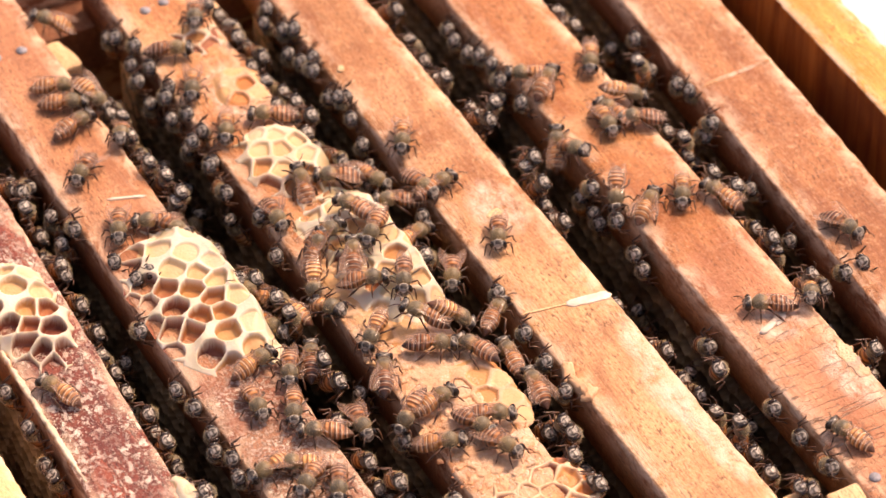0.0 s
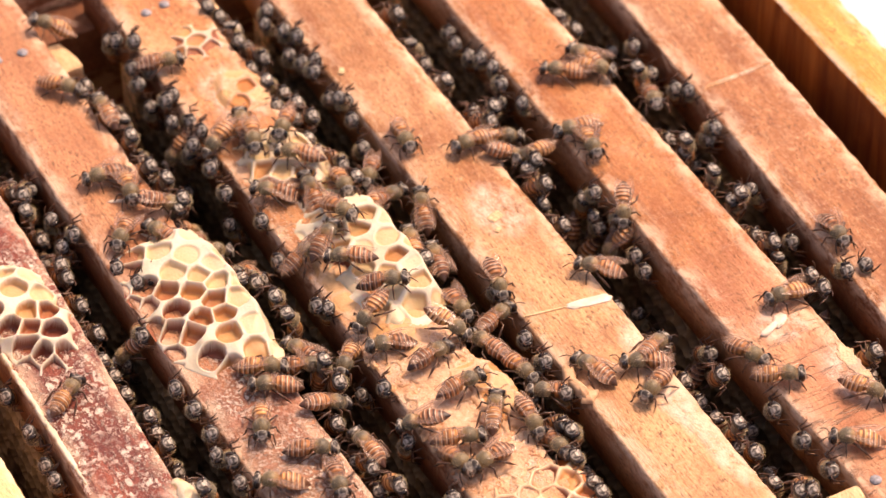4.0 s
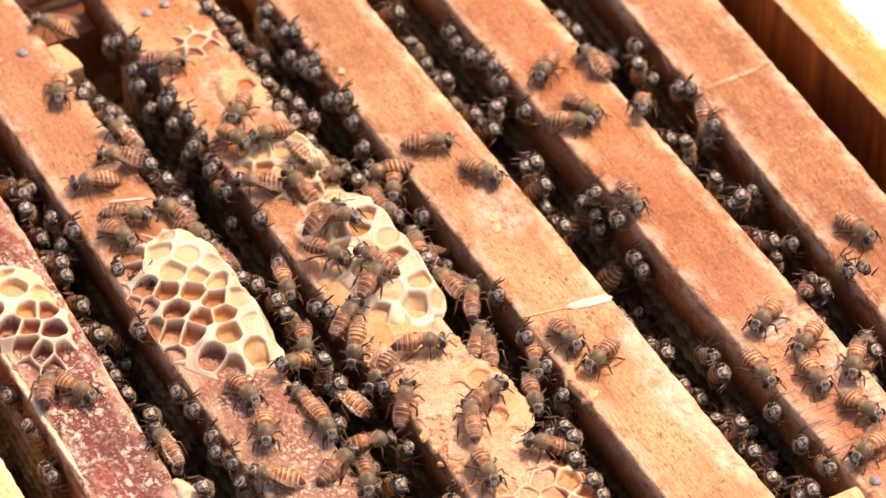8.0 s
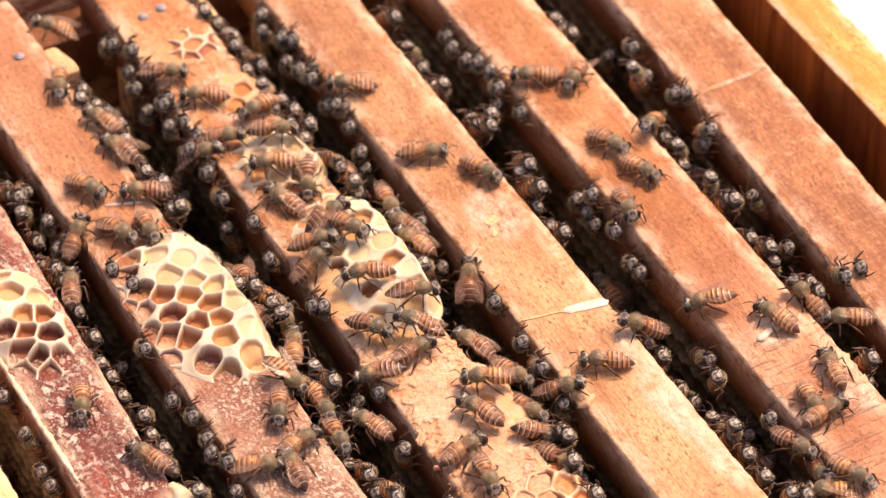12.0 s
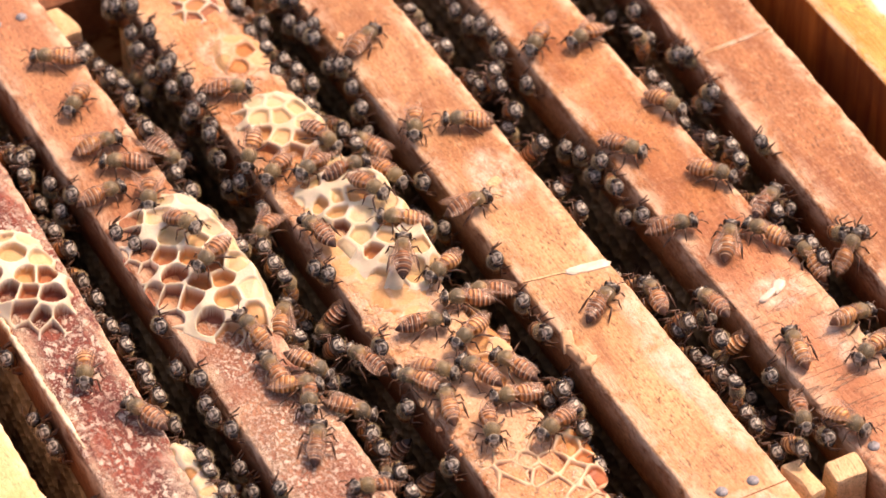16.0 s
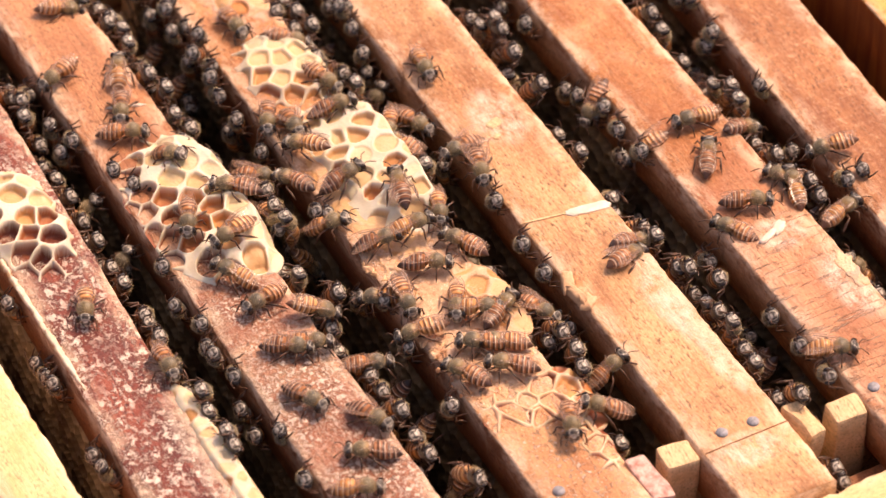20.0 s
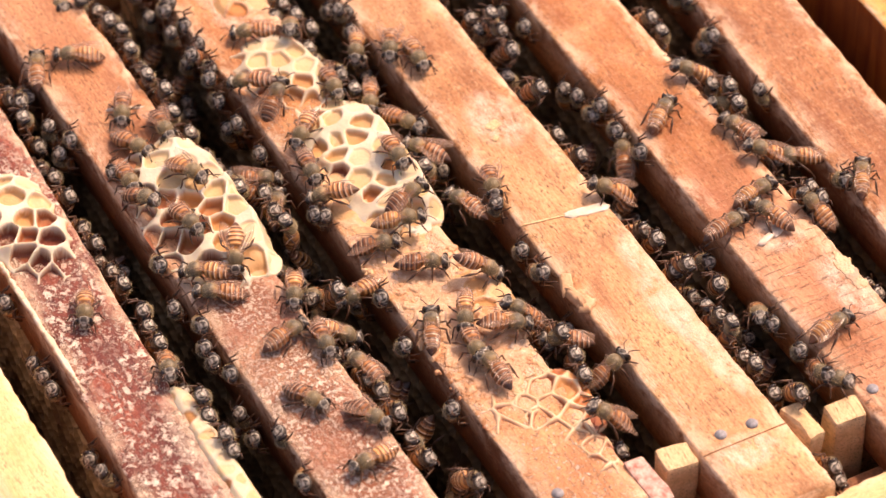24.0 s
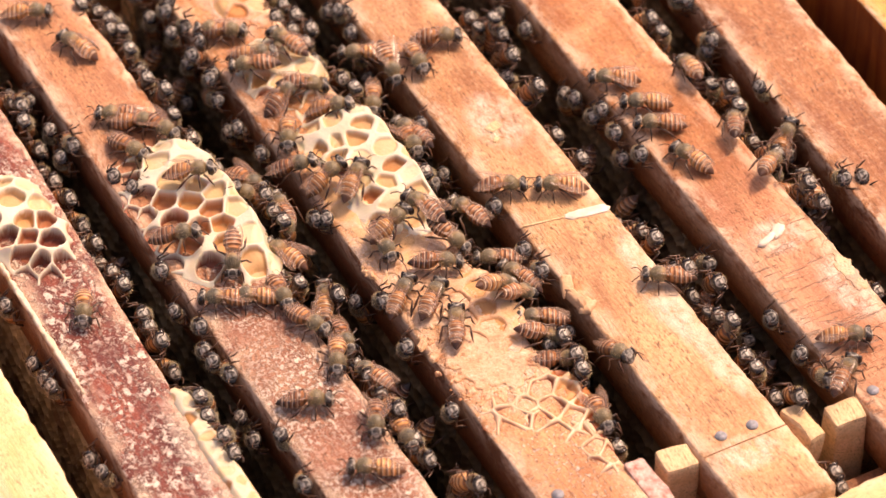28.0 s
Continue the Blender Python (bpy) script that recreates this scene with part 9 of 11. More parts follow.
    walk(CRAWLERS[68], trail((0, -5.8, 14.7, -2.2, 0, 152), (1.5, -7.1, 12.3, -2.2, 0, 152), (3, -9, 8, -2.2, 0, 174), (6, -6.9, 6.1, -2.2, 0, 202), (6.5, -7.5, 9.6, -2.2, 0, 262), (7, -8.2, 13, -2.2, 0, 322), (7.5, -8.8, 16.4, -2.2, 0, 382), (9, -2.9, 13.2, -2.2, 0, 332), (10.5, -2.5, 13.7, -1.7, 23, 310), (12, -1.1, 15.3, -1.7, 23, 332), (12.8, -1, 15.1, -1.7, 23, 318), (13.2, 1.8, 18.6, 0, 11, 280), (13.6, 4.3, 22, 0, 0, 242), (15, 4.7, 22.1, 0, 0, 242), (16.5, 2.1, 20.1, 0, 0, 282), (17.2, 3, 18.4, 0, 0, 242), (18, 3.9, 16.7, 0, 0, 201), (19.5, 2.1, 14.3, 0, 0, 173), (21, -1.8, 14.8, -1.7, -23, 152), (22.6, -1.6, 14.8, -1.7, -23, 153), (23.4, 0.4, 9.1, 0, 0, 163), (24.5, 0.4, 9.2, 0, 0, 161), (26, 0.4, 9.3, 0, 0, 161), (27, 1.9, 8.7, 0, 0, 201), (28, 3.4, 8.1, 0, 0, 242)))
    walk(CRAWLERS[69], trail((0, -2.7, 2.1, -2.2, 0, -50), (1.5, -2.4, 2.5, -1.7, 23, -50), (3, -3.2, 1.3, -2.2, 0, -79), (4.3, -2.6, 1.3, -2.2, 0, -58), (4.7, -5.1, 0.8, -2.2, 0, 2), (5, -7.7, 0.1, -2.2, 0, 63), (6, -7.6, 0.2, -2.2, 0, 62), (7.5, -9.8, 0.7, -2.2, 0, 22), (8, -9, -1.8, -2.2, 0, -38), (8.5, -8.3, -4.3, -2.2, 0, -98), (9, -7.5, -6.8, -2.2, 0, -158), (9.8, -8.1, -7.9, -2.2, 0, -119), (10.5, -8.6, -9.1, -2.2, 0, -79), (11.2, -7.6, -11.7, -2.2, 0, -118), (12, -6.7, -14.3, -2.2, 0, -158), (13.2, -6.6, -14.3, -2.2, 0, -162), (13.9, -6.9, -8.7, -2.2, 0, -189), (15, -7, -8.6, -2.2, 0, -187), (15.8, -8.6, -10.7, -6, -45, -224), (16.9, -9, -10.7, -19, -62, -224), (17.6, -9.1, -10.7, -19, -62, -216), (18.2, -9.1, -6.7, -19, 62, -180), (19.1, -9, -6.5, -19, 62, -174), (20.2, -8.9, -6.5, -6, 45, -174), (20.5, -8.8, -7.7, -4.7, 30, -229), (20.8, -8.7, -9, -3.5, 15, -283), (21, -8.6, -10.3, -2.2, 0, -338), (22.1, -8.9, -10, -2.2, 0, -359), (22.6, -11, -10.6, -2.2, -17, -419), (23, -13, -11, 1.6, -34, -479), (24.5, -13.2, -11.2, 1.6, -34, -478), (25.2, -10.7, -10.6, -0.3, -17, -408), (26, -8.3, -10.1, -2.2, 0, -338), (28, -6.2, -11.8, -2.2, 0, -338)))
    walk(CRAWLERS[70], trail((0, -12.9, -6.5, 0.2, -8, 22), (1.5, -5.9, -15.1, -2.2, 0, -7), (3, -3.5, -20.5, -2.2, 0, -7), (3.8, -4.1, -21, -2.2, 0, 17), (4, -5.2, -21.3, -2.2, 0, 61), (4.3, -6.3, -21.6, -2.2, 0, 106), (4.5, -7.1, -21.6, -2.2, 0, 142), (6, -7.3, -21.8, -2.2, 0, 151), (7.5, -8.5, -21.9, -2.2, 0, 151), (9, -6.6, -22.9, -2.2, 0, 202), (10.5, -7.4, -23.6, -2.2, 0, 202), (12, -10.3, -30.8, -1.6, -23, 242), (12.5, -10.6, -30.9, -1.6, -23, 242), (13.7, -9.7, -17.1, -1.2, -37, 239), (15, -9.6, -16.8, -1.2, -37, 242), (15.8, -9.1, -17.2, -6, -45, 238), (16.9, -9, -17.2, -19, -62, 238), (20.1, -9, -16.7, -19, -62, 225), (22.4, -6, 10.5, -19, 0, 186), (24.7, -3.7, 37.6, -19, 62, 152), (26.1, -3.1, 37.6, -19, 62, 147), (27.2, -3.6, 37.6, -6, 45, 147), (27.6, -4.4, 35.9, -4.1, 22, 84), (28, -5.3, 34.2, -2.2, 0, 21)))
    walk(CRAWLERS[71], trail((0, -6.4, -9.2, -2.2, 0, -7), (0.8, -6.8, -9.4, -2.2, 0, -63), (1.5, -7.1, -9.6, -2.2, 0, -118), (3, -6.4, -14.6, -2.2, 0, -187), (6, -5.5, -14.1, -2.2, 0, -118), (7.5, -3.2, -13.5, -2.2, 0, -187), (9, -3.1, -15.6, -2.2, 0, -209), (10.5, -4.8, -15.6, -2.2, 0, -231), (12, 8, -20, 0, 0, -298), (12.8, 8.1, -20.6, 0, 0, -319), (13.4, 15.3, -19.6, 0, -11, -379), (14, 22.7, -18.5, -1.7, -23, -437), (15, 22.4, -18.6, -1.7, -23, -439), (15.8, 22.1, -16.6, -1.9, -11, -389), (16.5, 21.8, -14.7, -2.2, 0, -339), (18, 22.1, -24.7, -2.2, 0, -339), (19.5, 31.4, -18.9, -2.2, 0, -339), (21, 39.5, -29.9, 0, 0, -298), (22.5, 39.2, -29.8, 0, 0, -305), (23.3, 44, -22.7, 0, 0, -338), (24.5, 43.8, -22.2, 0, 0, -340), (26, 44.3, -18.2, 0, 0, -369), (26.9, 53.2, -14.6, -6, -45, -432), (28, 53.2, -14.6, -6, -45, -432)))
    walk(CRAWLERS[72], trail((0, -6, -18.5, -2.2, 0, -7), (1.5, 2.4, -27.7, 0, 0, -52), (3, 4.7, -22.3, 0, 0, 22), (3.8, 4.9, -21.9, 0, 0, 22), (5.1, -3.1, -8.2, -2.2, 0, 24), (6, -3.5, -8.2, -2.2, 0, 22), (6.8, -0.6, -10.3, -1.1, 0, 86), (7.5, 2.3, -12.5, 0, 0, 151), (9, 8.4, -12.6, 0, 0, 201), (9.5, 3.8, -12.2, -3, -22, 144), (10, -0.8, -11.8, -6, -45, 86), (11.2, -3.1, -11.8, -19, -62, 86), (12.7, -3.1, -12.5, -19, -21, 141), (14.2, -3.1, -13.3, -19, 21, 197), (15.8, -3.1, -14, -19, 62, 252), (17, -0.6, -14, -6, 45, 252), (18, 9.1, -18, 0, 0, 309), (19.5, 10.1, -18.5, 0, 0, 308), (20.5, 20, -20.1, -6, -45, 263), (21.8, 22.5, -20.1, -19, -62, 263), (28, 22.5, -20.1, -19, -62, 263)))
    walk(CRAWLERS[73], trail((0, -31.9, -17, 0, -23, 122), (0.8, -26.5, -17.7, 0.5, -9, 182), (1.5, -21.1, -18.4, 1.1, 5, 242), (3, -18.2, -14.9, 1.3, 4, 281), (6, -18.9, -16.1, 1.2, 4, 242), (7.5, -14.6, -18.5, 1.5, 3, 242), (8.2, -16.7, -19.6, 1.4, 1, 312), (9, -18.8, -20.6, 1.2, -1, 382), (10.5, -19.4, -21, 1.2, -1, 382), (12, -19.4, -20.8, 1.2, -1, 383), (15, -20.6, -20.2, 1.1, -3, 383), (16.5, -19.2, -20.5, 1.2, -1, 383), (18, -17.9, -22.3, 1.3, 2, 331), (18.8, -20.8, -25.5, 1, 1, 377), (19.5, -23.6, -28.6, 0.7, 0, 422), (21, -23.5, -25.3, 0.7, 0, 422), (21.5, -23.4, -25.4, 0.7, 0, 422), (22.4, -13.1, -23.6, 1.6, 35, 412), (24.5, -13.4, -23.9, 1.6, 35, 422), (26, -15.5, -24.3, 1.4, -3, 461), (28, -8.8, -24.3, -2.2, 0, 422)))
    walk(CRAWLERS[74], trail((0, -25, -16.4, 0.7, 1, -79), (1.5, -18.3, -26.6, 1, 6, -78), (3, -15.4, -24.3, 1.4, 3, -79), (3.7, -15.8, -24.5, 1.4, 3, -64), (4.1, -17.5, -22.3, 1.3, 1, -21), (4.5, -18.8, -20.2, 1.2, -1, 21), (6, -19.2, -20.1, 1.2, -1, 22), (7.5, -20.1, -20.7, 1.2, -2, 23), (8.2, -22.9, -23.8, 0.9, 2, -48), (9, -25.8, -26.9, 0.7, 5, -118), (10.5, -24.7, -27.4, 0.7, 2, -118), (12, -24.9, -28.8, 0.7, 1, -79), (12.6, -25, -28.6, 0.7, 1, -58), (13.1, -29.5, -23.9, 0, -11, 2), (13.7, -33.7, -19.5, -1.7, -23, 67), (15, -33.9, -19.1, -1.7, -23, 62), (15.8, -29.5, -23, -0.5, -11, 6), (16.5, -25.1, -26.9, 0.7, 1, -51), (18, -25.5, -21.8, 0.7, 1, -28), (19.5, -32, -19.5, 0, -23, 23), (20, -31.8, -19.7, 0, -15, 76), (20.5, -31.7, -20, 0, -8, 130), (21, -31.6, -20.2, 0, 0, 183), (22.2, -31.8, -20.4, 0, 0, 192), (23.5, -42.8, -11.7, -1.7, -23, 231), (24.5, -43.6, -11.5, -1.7, -23, 242), (25.2, -43, -13.6, -6, -45, 199), (26.4, -42.9, -13.6, -19, -62, 199), (28, -42.9, -13.6, -19, -62, 199)))
    walk(CRAWLERS[75], trail((0, -18, -25.8, 1.2, 0, -118), (1.5, -9.7, -24.3, -1.2, -37, -118), (3, -12.7, -29.2, 0.3, -11, -187), (4.1, -12.4, -28.9, 0.3, -11, -182), (4.8, -12.6, -33.5, 0, -23, -157), (6, -12.1, -33.6, 0, -23, -158), (6.8, -12.6, -34.1, 0, 1, -228), (7.5, -13.2, -34.5, 0, 24, -298), (9, -14.8, -35.4, 0.2, 6, -298), (9.8, -14.4, -37.5, 0.5, 7, -228), (10.5, -14, -39.6, 0.9, 8, -158), (12, -9.8, -38.6, -2.2, 0, -157), (12.7, -10.3, -38.4, -2.2, 0, -157), (13.4, -14.3, -40.7, 1, 4, -150), (15, -14.5, -40.9, 1, 4, -157), (15.8, -14.4, -41, 1.1, 2, -228), (16.5, -14.3, -41.1, 1.1, -1, -298), (17.2, -8.9, -42.7, -0.6, 0, -369), (18, -3.5, -44.3, -2.2, 0, -440), (19.5, -2.1, -43.2, -1.7, 23, -440), (21, -2, -43.2, -1.7, 23, -440), (24.5, -1.4, -42.6, -1.7, 23, -440), (26, -1.3, -42.5, -1.7, 23, -440), (27, -0.8, -42.5, -0.8, 23, -485), (28, -0.2, -42.5, 0, 23, -530)))
    walk(CRAWLERS[76], trail((0, -20.3, -33.3, 0.7, 0, -157), (1.5, -24.2, -34, 0.7, 0, -186), (3, -24.6, -34.5, 0.7, 0, -260), (4.3, -25.1, -34.3, 0.7, 0, -252), (5, -23.8, -41.5, 0.8, 0, -202), (6, -23.7, -41.4, 0.8, 0, -209), (6.9, -32.3, -43.7, -6, -45, -258), (8.1, -34.5, -43.7, -19, -62, -258), (28, -34.5, -43.7, -19, -62, -258)))
    walk(CRAWLERS[77], trail((0, -22, -26.5, 0.7, 0, -157), (0.8, -15.9, -28.8, -0.5, 11, -228), (1.5, -9.8, -31, -1.7, 23, -298), (2.2, -10.1, -32.9, -1.6, 23, -254), (3, -10.3, -34.8, -1.6, 23, -209), (6, -11.8, -37.3, 0.1, -23, -158), (7.5, -8.9, -37.8, -2.2, 0, -158), (8.2, -8.6, -36.2, -2.2, 0, -228), (9, -8.3, -34.7, -2.2, 0, -298), (9.8, -5, -29.5, -1.9, -11, -254), (10.5, -1.7, -24.3, -1.7, -23, -209), (11.2, -0.9, -23.9, -0.8, 0, -164), (12, -0.1, -23.5, 0, 23, -118), (13, 0.1, -23.3, 0, 23, -112), (14.1, 10, -15.7, 0, 0, -72), (15, 10.2, -15.5, 0, 0, -79), (16.5, 12.5, -14.4, 0, 0, -51), (18, 12.6, -15.1, 0, 0, -118), (19.5, 13, -15.7, 0, 0, -79), (20.3, 20.6, -16.1, -6, -45, -93), (21.5, 22.5, -16.1, -19, -62, -93), (28, 22.5, -16.1, -19, -62, -93)))
    walk(CRAWLERS[78], trail((0, -28.9, -27.1, 0.2, 8, -118), (0.5, -27.7, -28.4, 0.4, 5, -178), (1, -26.6, -29.6, 0.6, 2, -238), (1.5, -25.5, -30.9, 0.7, -2, -298), (2.2, -25.4, -29.5, 0.7, 1, -369), (3, -25.4, -28.2, 0.7, 3, -439), (4.5, -25.3, -26.9, 0.7, 1, -478), (6, -25.2, -25.7, 0.7, 0, -517), (6.4, -28.9, -27.1, -2.6, -22, -565), (6.8, -32.7, -28.6, -6, -45, -612), (7.9, -34.5, -28.6, -19, -62, -612), (28, -34.5, -28.6, -19, -62, -612)))
    walk(CRAWLERS[79], trail((0, 42.2, -23, 0, 0, 62), (0.8, 41, -19.5, 0, 0, 105), (1.5, 39.7, -16, 0, 0, 149), (2.3, 32, -19, -6, -45, 107), (3.5, 30.1, -19, -19, -62, 107), (5.6, 30.1, -19.2, -19, -62, 121), (7, 30.2, -36.9, -19, 0, 162), (8.5, 30.4, -54.2, -19, 62, 206), (10.1, 30.2, -54.6, -19, 62, 202), (11.2, 30.3, -54.6, -6, 45, 202), (12, 30.8, -56, -2.2, 0, 201), (15, 30.7, -54.6, -2.2, 0, 201), (16.5, 29.2, -59.6, -2.2, 0, 148), (18, 29.8, -58.5, -2.2, 0, 171), (18.8, 30.2, -62.1, -6, -45, 187), (19.9, 30.2, -62.1, -19, -62, 187), (28, 30.2, -62.1, -19, -62, 187)))
    walk(CRAWLERS[80], trail((0, 51.7, -25.4, 0, 23, 148), (1.5, 52.1, -23.6, 0, 23, 148), (3, 47.1, -22.1, 0, 0, 100), (4, 47, -22.1, 0, 0, 88), (4.4, 47.4, -20, 0, 0, 54), (4.8, 48, -17.5, 0, 0, 27), (6, 47.8, -17.9, 0, 0, 20), (6.4, 50.8, -17.8, -3, -22, -34), (6.8, 53.9, -17.7, -6, -45, -89), (7.9, 55.4, -17.7, -19, -62, -89), (28, 55.4, -17.7, -19, -62, -89)))
    walk(CRAWLERS[81], trail((0, 37.6, -59.6, 0, 0, 21), (0.4, 34.7, -61.7, -3, -22, 70), (0.8, 31.7, -63.7, -6, -45, 119), (1.9, 30.2, -63.7, -19, -62, 119), (2.6, 30.2, -61.7, -19, -21, 179), (3.4, 30.2, -59.7, -19, 21, 238), (4.1, 30.2, -57.7, -19, 62, 297), (5.2, 31.4, -57.7, -6, 45, 297), (5.5, 33, -56.7, -4, 30, 351), (5.8, 34.6, -55.7, -2, 15, 405), (6, 36.2, -54.7, 0, 0, 459), (7.5, 45.4, -54.2, 0, 0, 530), (9, 41.2, -63.8, 0, 0, 602), (10.5, 37.8, -70.3, 0, 0, 561), (12, 34.9, -68.9, 0, 0, 561), (12.5, 35.2, -68.6, 0, 0, 561), (14, 46.8, -55.1, 0, 0, 568), (15, 46.8, -55.6, 0, 0, 561), (15.8, 48.2, -52.2, 0, 0, 491), (16.5, 49.6, -48.9, 0, 0, 422), (16.9, 52, -47.8, -3, -22, 356), (17.2, 54.3, -46.6, -6, -45, 291), (18.4, 55.5, -46.6, -19, -62, 291), (28, 55.5, -46.6, -19, -62, 291)))
    walk(CRAWLERS[82], trail((0, -34.7, 87, -19, 62, -89), (0.6, -32.6, 87, -6, 45, -89), (1.5, -23.9, 87.1, 0.3, 13, -118), (3, -25.6, 82.6, 0, 0, -118), (3.4, -29.3, 81.9, -3, -22, -190), (3.8, -32.9, 81.2, -6, -45, -261), (4.9, -34.7, 81.2, -19, -62, -261), (28, -34.7, 81.2, -19, -62, -261)))
    walk(CRAWLERS[83], trail((0, -3.1, 59.9, -19, 62, -106), (0.8, -1.7, 59.9, -6, 45, -106), (1, 0.3, 59.2, -4, 30, -50), (1.2, 2.3, 58.5, -2, 15, 6), (1.5, 4.2, 57.8, 0, 0, 62), (2.2, 4.2, 55.4, 0, 0, 117), (3, 4.1, 53.1, 0, 0, 173), (4.2, 3.9, 53.6, 0, 0, 173), (5.1, -5.5, 47.6, -2.2, 0, 179), (6, -5.8, 47.7, -2.2, 0, 174), (7.5, -4.4, 44.2, -2.2, 0, 153), (9, -3.5, 43.3, -2.2, 0, 152), (9.8, -3.6, 42.9, -2.2, 0, 197), (10.5, -3.7, 42.6, -2.2, 0, 242), (12, -5.6, 40.3, -2.2, 0, 174), (15, -6.2, 37.6, -2.2, 0, 201), (16.5, -8.2, 37.9, -2.2, 0, 174), (17.2, -12.7, 39.6, 0.2, -7, 123), (18, -17.2, 41.2, 2.5, -14, 72), (18.8, -13.2, 38, 0.2, -7, 112), (19.5, -9.2, 34.7, -2.2, 0, 152), (21, -9.1, 35.6, -2.2, 0, 131), (22.4, -8.9, 35.6, -2.2, 0, 134), (23.3, -8.2, 44.4, -2.2, 0, 153), (24.5, -8.4, 43.9, -2.2, 0, 153), (26, -8.7, 42.3, -2.2, 0, 153), (28, -7.8, 44.1, -2.2, 0, 153)))
    walk(CRAWLERS[84], trail((0, -43.1, 58, -19, 62, 159), (0.8, -43.3, 58, -6, 45, 159), (1.5, -44.1, 55.6, -2.2, 0, 202), (3, -44.5, 51.2, -2.2, 0, 202), (3.4, -43.9, 52.1, -4.1, -22, 264), (3.8, -43.4, 53.1, -6, -45, 325), (4.9, -43.1, 53.1, -19, -62, 325), (28, -43.1, 53.1, -19, -62, 325)))
    walk(CRAWLERS[85], trail((0, 30.1, -18.2, -19, 62, -126), (0.8, 30.6, -18.2, -6, 45, -126), (1.1, 31.6, -19.1, -3, 11, -179), (1.5, 32.6, -20.1, 0, -23, -231), (3, 31, -30.4, -2.2, 0, -211), (3.6, 31.1, -31.1, -2.2, 0, -197), (4, 33.3, -33.4, 0, 0, -158), (4.4, 35.6, -35.4, 0, 0, -108), (6, 35.5, -35.7, 0, 0, -118), (6.4, 33.4, -36.3, -3, -22, -188), (6.8, 31.2, -37, -6, -45, -257), (7.9, 30.2, -37, -19, -62, -257), (10.6, 30.4, -36.4, -19, -62, -246), (14.3, 30.4, -41.5, -19, 62, -182), (22.6, 30.2, -41.4, -19, 62, -184), (23.8, 30.1, -41.4, -6, 45, -184), (24.1, 30, -43.8, -4.1, 22, -222), (24.5, 29.9, -46.1, -2.2, 0, -260), (25.2, 28.9, -41.5, -2.2, 0, -300), (26, 27.9, -37, -2.2, 0, -339), (28, 16.9, -27.7, 0, 0, -298)))
    walk(CRAWLERS[86], trail((0, 22.5, -33.3, -19, 62, 99), (0.6, 20.4, -33.3, -6, 45, 99), (1.5, 11.8, -35, 0, 0, 62), (2.2, 12.4, -34.3, 0, 0, 106), (3, 13, -33.7, 0, 0, 150), (3.7, 12.7, -34.3, 0, 0, 136), (4.3, 11.1, -27.4, 0, 0, 99), (4.9, 9.5, -20.2, 0, 0, 63), (6, 9.5, -20.4, 0, 0, 62), (7.5, 6, -20.1, 0, 0, 101), (9, 10.4, -20.2, 0, 0, 128), (10.5, 9.3, -22.3, 0, 0, 128), (12, 18.8, -14.3, 0, 23, 62), (12.5, 19.3, -14.4, 0, 23, 45), (13.1, 22.2, -21.2, -2.2, 11, -4), (13.8, 24.7, -28.3, -2.2, 0, -44), (15, 25, -27.9, -2.2, 0, -52), (16.5, 32.3, -20.7, -1.7, -23, 21), (18, 31.9, -17.9, -1.7, -23, 21), (18.8, 37.2, -18.7, -0.8, -11, -49), (19.5, 42.4, -19.5, 0, 0, -118), (21, 43.2, -17.6, 0, 0, -118), (22.2, 43.4, -17.8, 0, 0, -113), (23.1, 36.2, -21.8, 0, 0, -83), (24.5, 36.2, -22.1, 0, 0, -80), (24.8, 34.6, -22.6, -2, -15, -138), (25, 32.9, -23.2, -4, -30, -197), (25.2, 31.3, -23.7, -6, -45, -255), (26.4, 30.1, -23.7, -19, -62, -255), (28, 30.1, -23.7, -19, -62, -255)))
    walk(CRAWLERS[87], trail((0, 59.3, -16.1, -19, 62, -101), (0.8, 60.1, -16.1, -6, 45, -101), (1, 61.1, -16.4, -4, 22, -152), (1.2, 62.1, -16.6, -2, 0, -203), (1.5, 63.1, -16.8, 0, -23, -254), (2.2, 60.1, -18.6, -6, -45, -245), (3.4, 59.3, -18.6, -19, -62, -245), (28, 59.3, -18.6, -19, -62, -245)))
    walk(CRAWLERS[88], trail((0, -43.2, 65.3, -19, 62, 86), (1.1, -43.2, 65.3, -19, 62, 86), (2.2, -44.9, 65.3, -6, 45, 86), (3, -52, 65.8, 0, 0, 155), (4, -51.8, 65.9, 0, 0, 168), (4.3, -54.2, 63.9, 0, 0, 205), (4.7, -56.3, 62.2, 0, 0, 234), (6, -56.7, 61.9, 0, 0, 242), (6.5, -56.8, 65.8, 0, 0, 182), (7, -56.8, 69.7, 0, 0, 122), (7.5, -56.9, 73.6, 0, 0, 62), (9, -60.3, 69.2, 0, 0, 134), (10.5, -60.4, 69.3, 0, 0, 156), (12, -57.3, 71.1, 0, 0, 203), (15, -55.1, 72.7, 0, 0, 242), (16.5, -53.9, 71.7, 0, 0, 284), (18, -52.6, 72.2, 0, 0, 336), (19.5, -49.7, 73.9, 0, 0, 335), (21, -50, 77, 0, 0, 335), (22.2, -50.5, 77.2, 0, 0, 348), (22.6, -53.4, 80.3, 0, 0, 385), (23.1, -56.3, 83.4, 0, 0, 425), (24.5, -56.3, 83.5, 0, 0, 422), (26, -55.2, 84.6, 0, 0, 382), (28, -54.2, 87.4, 0, 0, 382)))
